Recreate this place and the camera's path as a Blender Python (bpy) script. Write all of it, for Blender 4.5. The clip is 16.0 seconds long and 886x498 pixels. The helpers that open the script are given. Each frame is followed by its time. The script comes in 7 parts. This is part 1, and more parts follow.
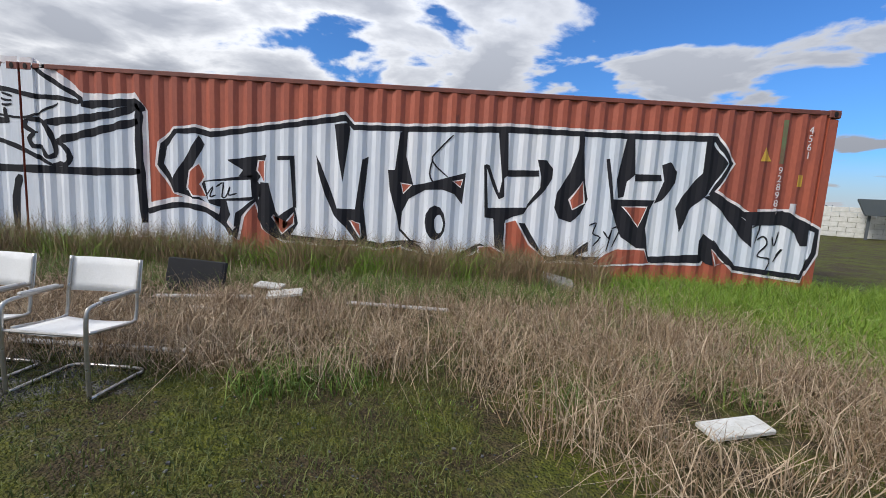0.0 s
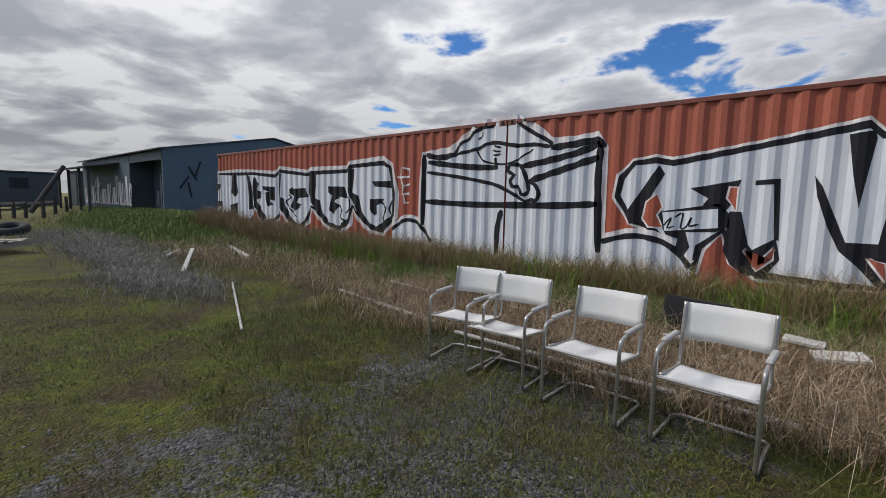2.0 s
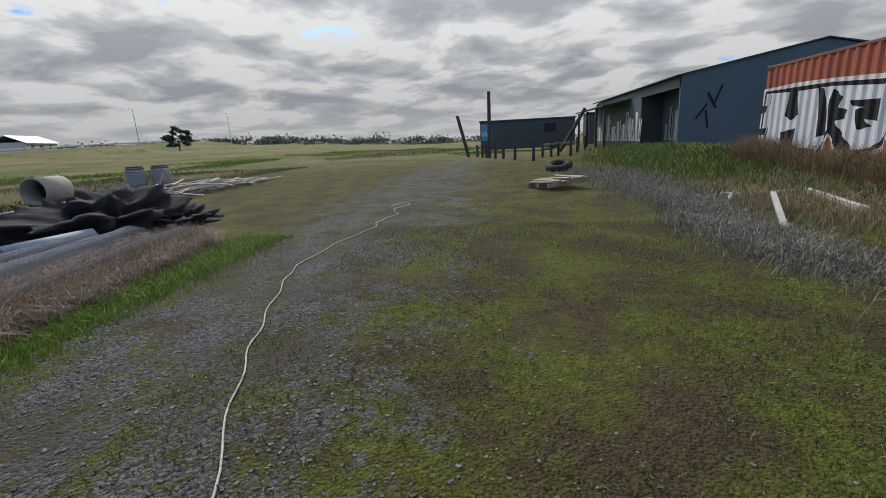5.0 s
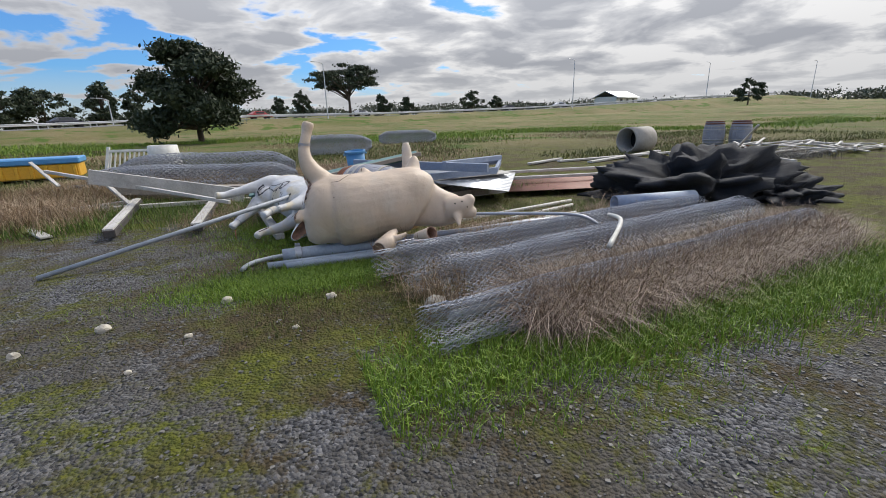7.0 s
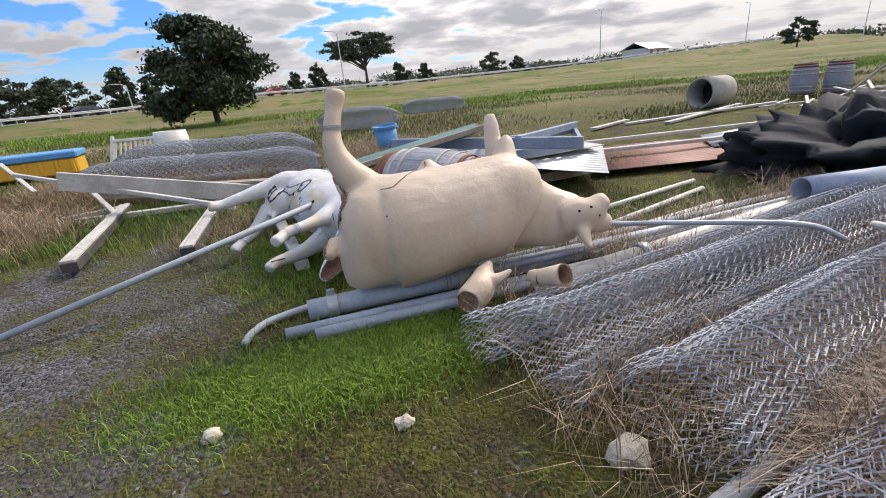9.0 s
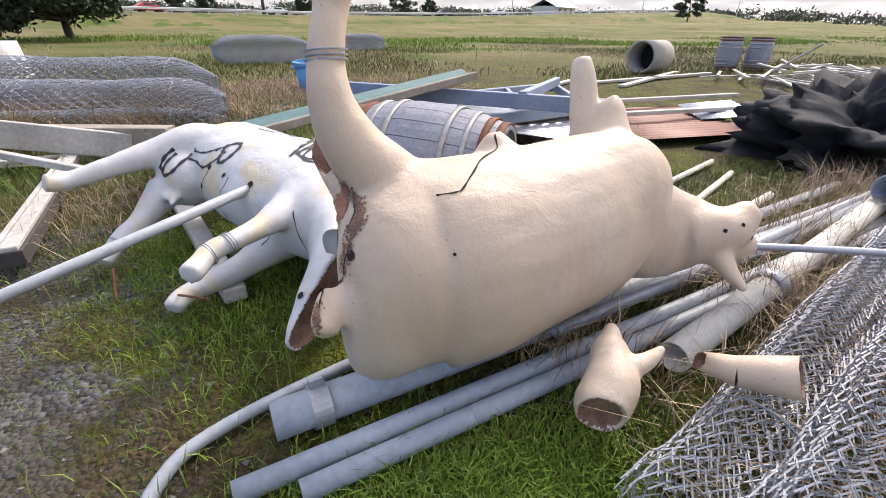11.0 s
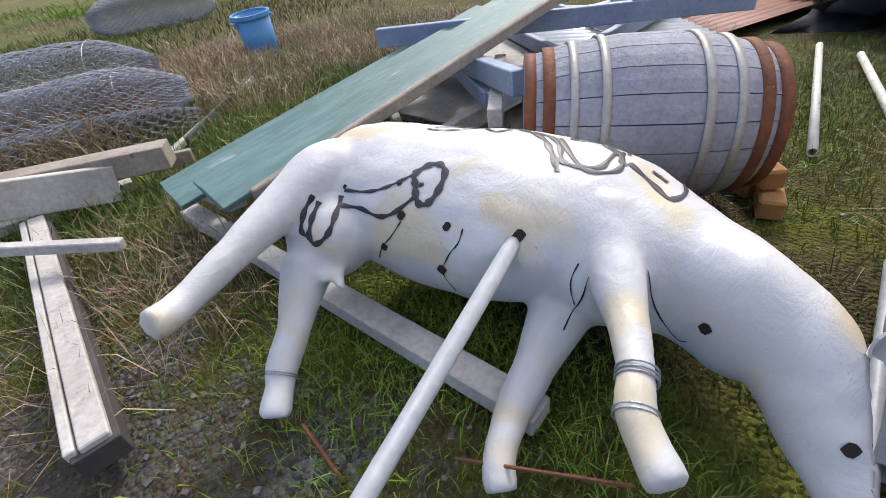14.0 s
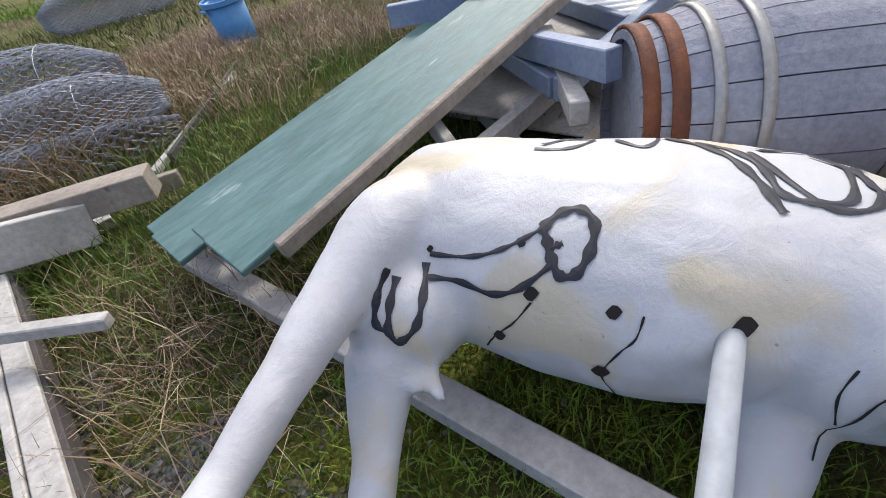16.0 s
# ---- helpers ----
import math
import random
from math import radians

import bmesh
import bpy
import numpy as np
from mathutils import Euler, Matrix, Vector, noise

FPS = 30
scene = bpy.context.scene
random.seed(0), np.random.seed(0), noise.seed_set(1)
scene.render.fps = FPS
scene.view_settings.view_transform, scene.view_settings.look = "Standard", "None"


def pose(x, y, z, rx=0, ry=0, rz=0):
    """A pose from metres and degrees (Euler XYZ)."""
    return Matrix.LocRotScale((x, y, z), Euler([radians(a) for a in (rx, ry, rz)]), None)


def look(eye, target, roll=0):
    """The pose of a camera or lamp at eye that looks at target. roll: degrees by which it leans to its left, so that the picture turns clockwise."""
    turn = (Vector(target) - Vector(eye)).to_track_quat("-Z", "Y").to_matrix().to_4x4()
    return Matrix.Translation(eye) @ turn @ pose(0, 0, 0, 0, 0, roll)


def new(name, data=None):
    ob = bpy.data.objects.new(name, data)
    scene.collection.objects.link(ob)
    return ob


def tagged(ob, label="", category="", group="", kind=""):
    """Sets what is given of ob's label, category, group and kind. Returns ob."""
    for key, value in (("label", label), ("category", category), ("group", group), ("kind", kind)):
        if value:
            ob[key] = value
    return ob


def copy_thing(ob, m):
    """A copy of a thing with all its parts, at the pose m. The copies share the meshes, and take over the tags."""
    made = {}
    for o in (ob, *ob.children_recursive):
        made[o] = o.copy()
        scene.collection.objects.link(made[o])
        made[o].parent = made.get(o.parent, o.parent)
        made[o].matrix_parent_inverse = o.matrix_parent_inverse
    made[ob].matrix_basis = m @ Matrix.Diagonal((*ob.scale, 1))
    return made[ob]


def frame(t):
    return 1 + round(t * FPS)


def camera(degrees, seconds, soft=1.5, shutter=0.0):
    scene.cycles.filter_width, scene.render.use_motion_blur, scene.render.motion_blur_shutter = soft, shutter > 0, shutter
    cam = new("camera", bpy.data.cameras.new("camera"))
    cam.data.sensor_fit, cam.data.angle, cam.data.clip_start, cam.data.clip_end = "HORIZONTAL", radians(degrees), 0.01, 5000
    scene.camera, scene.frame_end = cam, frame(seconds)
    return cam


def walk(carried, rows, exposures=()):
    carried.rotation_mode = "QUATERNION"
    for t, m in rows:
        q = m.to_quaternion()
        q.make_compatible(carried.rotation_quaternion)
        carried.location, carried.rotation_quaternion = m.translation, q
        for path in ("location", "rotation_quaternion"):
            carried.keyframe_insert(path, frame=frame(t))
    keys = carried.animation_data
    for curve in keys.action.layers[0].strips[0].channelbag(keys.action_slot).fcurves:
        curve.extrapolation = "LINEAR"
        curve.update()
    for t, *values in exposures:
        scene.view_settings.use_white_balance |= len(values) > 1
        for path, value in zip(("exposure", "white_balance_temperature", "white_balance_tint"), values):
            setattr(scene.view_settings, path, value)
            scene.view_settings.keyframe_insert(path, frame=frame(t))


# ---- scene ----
cam = camera(90.0, 16.0, soft=0.9)
PATH = [
    (0, (0.207, -0.245, 1.34), (0.225, 1.738, 1.083), 3.3),
    (0.5, (-0.254, -0.23, 1.361), (-0.354, 1.754, 1.123), 3.3),
    (0.6, (-0.346, -0.252, 1.359), (-0.495, 1.729, 1.124), 3.1),
    (1, (-0.717, -0.329, 1.349), (-1.151, 1.609, 1.113), 3.1),
    (1.5, (-1.168, -0.338, 1.349), (-2.022, 1.454, 1.107), 2.1),
    (2, (-1.63, -0.452, 1.384), (-2.919, 1.062, 1.167), 1.2),
    (2.5, (-2.096, -0.569, 1.385), (-3.514, 0.828, 1.189), 1.2),
    (3, (-2.543, -0.596, 1.371), (-4.044, 0.713, 1.188), -0.2),
    (3.5, (-3.043, -0.669, 1.309), (-4.684, 0.455, 1.095), -3.3),
    (4, (-3.477, -0.739, 1.278), (-5.276, 0.076, 0.964), -5.4),
    (4.5, (-3.845, -0.88, 1.295), (-5.768, -0.45, 0.953), -5.8),
    (5, (-4.236, -1.188, 1.298), (-6.166, -1.413, 0.825), -2.9),
    (5.1, (-4.262, -1.238, 1.297), (-6.168, -1.588, 0.802), -3.2),
    (5.2, (-4.312, -1.294, 1.299), (-6.117, -1.975, 0.772), -4.4),
    (7.3, (-4.892, -3.045, 1.305), (-5.563, -4.842, 0.738), -1.7),
    (7.5, (-4.902, -3.234, 1.319), (-5.566, -5.034, 0.751), -1.8),
    (8, (-4.973, -3.692, 1.295), (-5.595, -5.503, 0.718), -2.1),
    (8.1, (-4.962, -3.793, 1.283), (-5.577, -5.608, 0.709), -1.7),
    (8.5, (-4.968, -4.14, 1.274), (-5.538, -5.955, 0.656), -2.9),
    (9, (-4.969, -4.593, 1.271), (-5.526, -6.385, 0.579), -5.3),
    (9.2, (-5.004, -4.769, 1.254), (-5.571, -6.553, 0.549), -5.2),
    (11.3, (-4.736, -6.194, 1.171), (-5.713, -7.658, 0.22), 1.4),
    (11.5, (-4.645, -6.296, 1.203), (-5.663, -7.719, 0.233), 1.2),
    (12, (-4.535, -6.586, 1.169), (-5.424, -8.065, 0.157), -4.9),
    (12.5, (-4.488, -6.834, 1.152), (-5.372, -8.198, -0.012), -4.8),
    (13, (-4.293, -7.085, 1.157), (-5.293, -8.364, -0.011), -6.9),
    (13.5, (-4.244, -7.28, 1.154), (-5.251, -8.55, -0.018), -7.2),
    (14, (-4.29, -7.528, 1.188), (-5.299, -8.798, 0.018), -8.6),
    (14.5, (-4.275, -7.773, 1.166), (-5.284, -9.041, -0.006), -10.0),
    (15, (-4.286, -7.975, 1.168), (-5.295, -9.241, -0.007), -10.9),
    (15.5, (-4.374, -8.075, 1.156), (-5.39, -9.304, -0.052), -12.5),
    (16, (-4.423, -8.113, 1.153), (-5.403, -9.32, -0.105), -13.1),
]
walk(cam, [(t, look(e, g, r)) for t, e, g, r in PATH],
     exposures=[(0, -0.06, 6250, 10), (1.5, -0.34, 6350, 10), (3.5, -0.6, 6500, 9), (5.2, -0.32, 6500, 8), (7.3, 0.08, 6550, 10), (9.2, 0.38, 6800, 13), (11.3, 0.68, 6900, 16), (12.5, 0.55, 6650, 14), (16, 0.26, 6550, 13)])

# ---- world and sun ----
world = bpy.data.worlds.new("sky")
scene.world = world
world.use_nodes = True


def build_sky():
    nt = world.node_tree
    nt.nodes.clear()
    N = nt.nodes.new
    L = nt.links.new
    out, bg = N("ShaderNodeOutputWorld"), N("ShaderNodeBackground")
    sky = N("ShaderNodeTexSky")
    sky.sky_type, sky.sun_disc = "NISHITA", False
    sky.sun_elevation, sky.sun_rotation = radians(34), radians(SUN_ROT)
    tc, sep = N("ShaderNodeTexCoord"), N("ShaderNodeSeparateXYZ")
    L(tc.outputs["Generated"], sep.inputs[0])
    # clouds lie on a flat sheet far above, so they crowd towards the horizon
    lift = N("ShaderNodeMath"); lift.operation = "MAXIMUM"; lift.inputs[1].default_value = 0.0
    L(sep.outputs["Z"], lift.inputs[0])
    add = N("ShaderNodeMath"); add.operation = "ADD"; add.inputs[1].default_value = 0.16
    L(lift.outputs[0], add.inputs[0])
    dx, dy = N("ShaderNodeMath"), N("ShaderNodeMath")
    for d, axis in ((dx, "X"), (dy, "Y")):
        d.operation = "DIVIDE"
        L(sep.outputs[axis], d.inputs[0]); L(add.outputs[0], d.inputs[1])
    flat = N("ShaderNodeCombineXYZ")
    L(dx.outputs[0], flat.inputs[0]); L(dy.outputs[0], flat.inputs[1])
    big = N("ShaderNodeTexNoise")
    big.inputs["Scale"].default_value, big.inputs["Detail"].default_value = 1.7, 12
    big.inputs["Roughness"].default_value, big.inputs["Distortion"].default_value = 0.53, 0.25
    shift = N("ShaderNodeVectorMath"); shift.operation = "ADD"; shift.inputs[1].default_value = CLOUD_SHIFT
    L(flat.outputs[0], shift.inputs[0]); L(shift.outputs[0], big.inputs["Vector"])
    # open blue towards the north-east, closed cover towards the west
    east = N("ShaderNodeMath"); east.operation = "MULTIPLY_ADD"
    east.inputs[1].default_value, east.inputs[2].default_value = -0.050, 0.030
    L(dx.outputs[0], east.inputs[0])
    cov = N("ShaderNodeMath"); cov.operation = "ADD"
    L(big.outputs["Fac"], cov.inputs[0]); L(east.outputs[0], cov.inputs[1])
    mask = N("ShaderNodeMapRange"); mask.interpolation_type = "SMOOTHSTEP"
    mask.inputs["From Min"].default_value, mask.inputs["From Max"].default_value = 0.45, 0.52
    L(cov.outputs[0], mask.inputs["Value"])
    thick = N("ShaderNodeMapRange")
    thick.inputs["From Min"].default_value, thick.inputs["From Max"].default_value = 0.44, 0.62
    L(big.outputs["Fac"], thick.inputs["Value"])
    tone = N("ShaderNodeValToRGB")
    tone.color_ramp.elements[0].color = (7.4, 7.4, 7.5, 1)
    tone.color_ramp.elements[1].position, tone.color_ramp.elements[1].color = 0.85, (3.55, 3.7, 4.1, 1)
    mid = tone.color_ramp.elements.new(0.35); mid.color = (5.2, 5.3, 5.6, 1)
    L(thick.outputs[0], tone.inputs[0])
    mix = N("ShaderNodeMix"); mix.data_type = "RGBA"
    L(mask.outputs[0], mix.inputs["Factor"])
    # an overcast sky is brighter overhead than along the horizon
    zen = N("ShaderNodeMath"); zen.operation = "MULTIPLY_ADD"
    zen.inputs[1].default_value, zen.inputs[2].default_value = 2.5, 0.85
    L(lift.outputs[0], zen.inputs[0])
    bright = N("ShaderNodeVectorMath"); bright.operation = "SCALE"
    L(tone.outputs[0], bright.inputs[0]); L(zen.outputs[0], bright.inputs["Scale"])
    boost = N("ShaderNodeMix"); boost.data_type = "RGBA"; boost.blend_type = "MULTIPLY"; boost.inputs["Factor"].default_value = 1
    boost.inputs["B"].default_value = (0.55, 1.05, 1.75, 1)
    L(sky.outputs[0], boost.inputs["A"])
    L(boost.outputs["Result"], mix.inputs["A"]); L(bright.outputs[0], mix.inputs["B"])
    # pale haze near the horizon
    haze = N("ShaderNodeMapRange")
    haze.inputs["From Min"].default_value, haze.inputs["From Max"].default_value = 0.0, 0.10
    haze.inputs["To Min"].default_value, haze.inputs["To Max"].default_value = 0.75, 0.0
    L(lift.outputs[0], haze.inputs["Value"])
    hm = N("ShaderNodeMix"); hm.data_type = "RGBA"; hm.inputs["B"].default_value = (7.0, 7.1, 7.3, 1)
    L(haze.outputs[0], hm.inputs["Factor"]); L(mix.outputs["Result"], hm.inputs["A"])
    bg.inputs["Strength"].default_value = 0.094
    L(hm.outputs["Result"], bg.inputs["Color"]); L(bg.outputs[0], out.inputs[0])


SUN_ROT, CLOUD_SHIFT = 250, (3.1, 1.7, 0.0)
build_sky()
sun = new("sun", bpy.data.lights.new("sun", "SUN"))
sun.data.energy, sun.data.angle, sun.data.color = 2.9, radians(12), (1.0, 0.95, 0.88)
sun.matrix_world = look((0, 0, 30), (26, 14, 4))   # low in the west-south-west behind thin cloud

# ---- materials ----


def surface(name, colour, second=None, size=1.0, rough=0.7, metal=0.0, bump=0.3, fine=40.0, amount=0.5, stretch=(1, 1, 1), third=None, third_cut=0.62, bump_dist=0.01):
    """Two tones in large patches, a third in stains, fine grain in tone and relief. size: metres a patch."""
    m = bpy.data.materials.new(name)
    m.use_nodes = True
    nt = m.node_tree
    b = nt.nodes["Principled BSDF"]
    N, L = nt.nodes.new, nt.links.new
    geo, mp = N("ShaderNodeNewGeometry"), N("ShaderNodeMapping")
    mp.inputs["Scale"].default_value = stretch
    L(geo.outputs["Position"], mp.inputs["Vector"])

    def tex(scale, detail=5, r=0.6):
        t = N("ShaderNodeTexNoise")
        t.inputs["Scale"].default_value, t.inputs["Detail"].default_value, t.inputs["Roughness"].default_value = scale, detail, r
        L(mp.outputs[0], t.inputs["Vector"])
        return t

    def mixed(a, bcol, fac):
        x = N("ShaderNodeMix"); x.data_type = "RGBA"
        L(fac, x.inputs["Factor"])
        for sock, v in (("A", a), ("B", bcol)):
            if isinstance(v, tuple):
                x.inputs[sock].default_value = (*v, 1)
            else:
                L(v, x.inputs[sock])
        return x.outputs["Result"]

    def cut(t, lo, hi, top=1.0):
        r = N("ShaderNodeMapRange")
        r.inputs["From Min"].default_value, r.inputs["From Max"].default_value, r.inputs["To Max"].default_value = lo, hi, top
        L(t.outputs["Fac"], r.inputs["Value"])
        return r.outputs[0]
    second = second or tuple(c * 0.7 for c in colour)
    big, small = tex(1.0 / size), tex(fine, 6, 0.65)
    col = mixed(colour, second, cut(big, 0.38, 0.64))
    if third:
        col = mixed(col, third, cut(tex(1.7 / size, 7, 0.7), third_cut, third_cut + 0.06, 0.9))
    dark = N("ShaderNodeMix"); dark.data_type, dark.blend_type = "RGBA", "MULTIPLY"
    L(cut(small, 0.35, 0.7, amount), dark.inputs["Factor"]); L(col, dark.inputs["A"])
    dark.inputs["B"].default_value = (0.45, 0.43, 0.4, 1)
    L(dark.outputs["Result"], b.inputs["Base Color"])
    b.inputs["Metallic"].default_value = metal
    rr = N("ShaderNodeMapRange")
    rr.inputs["To Min"].default_value, rr.inputs["To Max"].default_value = max(0.05, rough - 0.12), min(1.0, rough + 0.12)
    L(big.outputs["Fac"], rr.inputs["Value"]); L(rr.outputs[0], b.inputs["Roughness"])
    if bump:
        bp = N("ShaderNodeBump")
        bp.inputs["Strength"].default_value, bp.inputs["Distance"].default_value = bump, bump_dist
        L(small.outputs["Fac"], bp.inputs["Height"]); L(bp.outputs[0], b.inputs["Normal"])
    return m


def blades(name, a, b_, c):
    """Leaf or grass: a tone for each blade."""
    m = bpy.data.materials.new(name)
    m.use_nodes = True
    nt = m.node_tree
    p = nt.nodes["Principled BSDF"]
    geo, ramp = nt.nodes.new("ShaderNodeNewGeometry"), nt.nodes.new("ShaderNodeValToRGB")
    e = ramp.color_ramp.elements
    e[0].color, e[1].color = (*a, 1), (*c, 1)
    e.new(0.5).color = (*b_, 1)
    nt.links.new(geo.outputs["Random Per Island"], ramp.inputs[0])
    nt.links.new(ramp.outputs[0], p.inputs["Base Color"])
    p.inputs["Roughness"].default_value = 0.65
    return m


def fibreglass(name, colour, stain, scuff, size):
    """Painted fibreglass: soft stains, streaked scuffs, specks and hand-laid dents."""
    m = bpy.data.materials.new(name)
    m.use_nodes = True
    nt = m.node_tree
    b = nt.nodes["Principled BSDF"]
    N, L = nt.nodes.new, nt.links.new
    geo = N("ShaderNodeNewGeometry")

    def tex(scale, detail=4, r=0.55, stretch=None, twist=0.0):
        t = N("ShaderNodeTexNoise")
        t.inputs["Scale"].default_value, t.inputs["Detail"].default_value = scale, detail
        t.inputs["Roughness"].default_value, t.inputs["Distortion"].default_value = r, twist
        if stretch:
            mp = N("ShaderNodeMapping")
            mp.inputs["Scale"].default_value = stretch
            L(geo.outputs["Position"], mp.inputs["Vector"]); L(mp.outputs[0], t.inputs["Vector"])
        else:
            L(geo.outputs["Position"], t.inputs["Vector"])
        return t.outputs["Fac"]

    def layer(below, over, fac, lo, hi, top):
        r = N("ShaderNodeMapRange"); r.interpolation_type = "SMOOTHSTEP"
        r.inputs["From Min"].default_value, r.inputs["From Max"].default_value, r.inputs["To Max"].default_value = lo, hi, top
        L(fac, r.inputs["Value"])
        x = N("ShaderNodeMix"); x.data_type = "RGBA"
        L(r.outputs[0], x.inputs["Factor"])
        if isinstance(below, tuple):
            x.inputs["A"].default_value = (*below, 1)
        else:
            L(below, x.inputs["A"])
        x.inputs["B"].default_value = (*over, 1)
        return x.outputs["Result"]
    pale = tuple(min(0.8, c * 1.12) for c in colour)
    col = layer(colour, pale, tex(2.5 / size), 0.45, 0.65, 1.0)
    col = layer(col, stain, tex(1.3 / size, 3, 0.5, None, 0.6), 0.50, 0.68, 0.85)
    col = layer(col, scuff, tex(5.0 / size, 9, 0.75, (1.0, 2.2, 1.0), 1.0), 0.58, 0.70, 0.45)
    col = layer(col, tuple(c * 0.4 for c in scuff), tex(46, 3, 0.6), 0.70, 0.76, 0.6)
    L(col, b.inputs["Base Color"])
    b.inputs["Roughness"].default_value = 0.5
    h = N("ShaderNodeMath"); h.operation = "MULTIPLY_ADD"; h.inputs[1].default_value = 3.0
    L(tex(7, 6, 0.6, (1.0, 1.7, 1.0), 0.8), h.inputs[0]); L(tex(38, 7, 0.7), h.inputs[2])
    bp = N("ShaderNodeBump")
    bp.inputs["Strength"].default_value, bp.inputs["Distance"].default_value = 0.22, 0.012
    L(h.outputs[0], bp.inputs["Height"]); L(bp.outputs[0], b.inputs["Normal"])
    return m


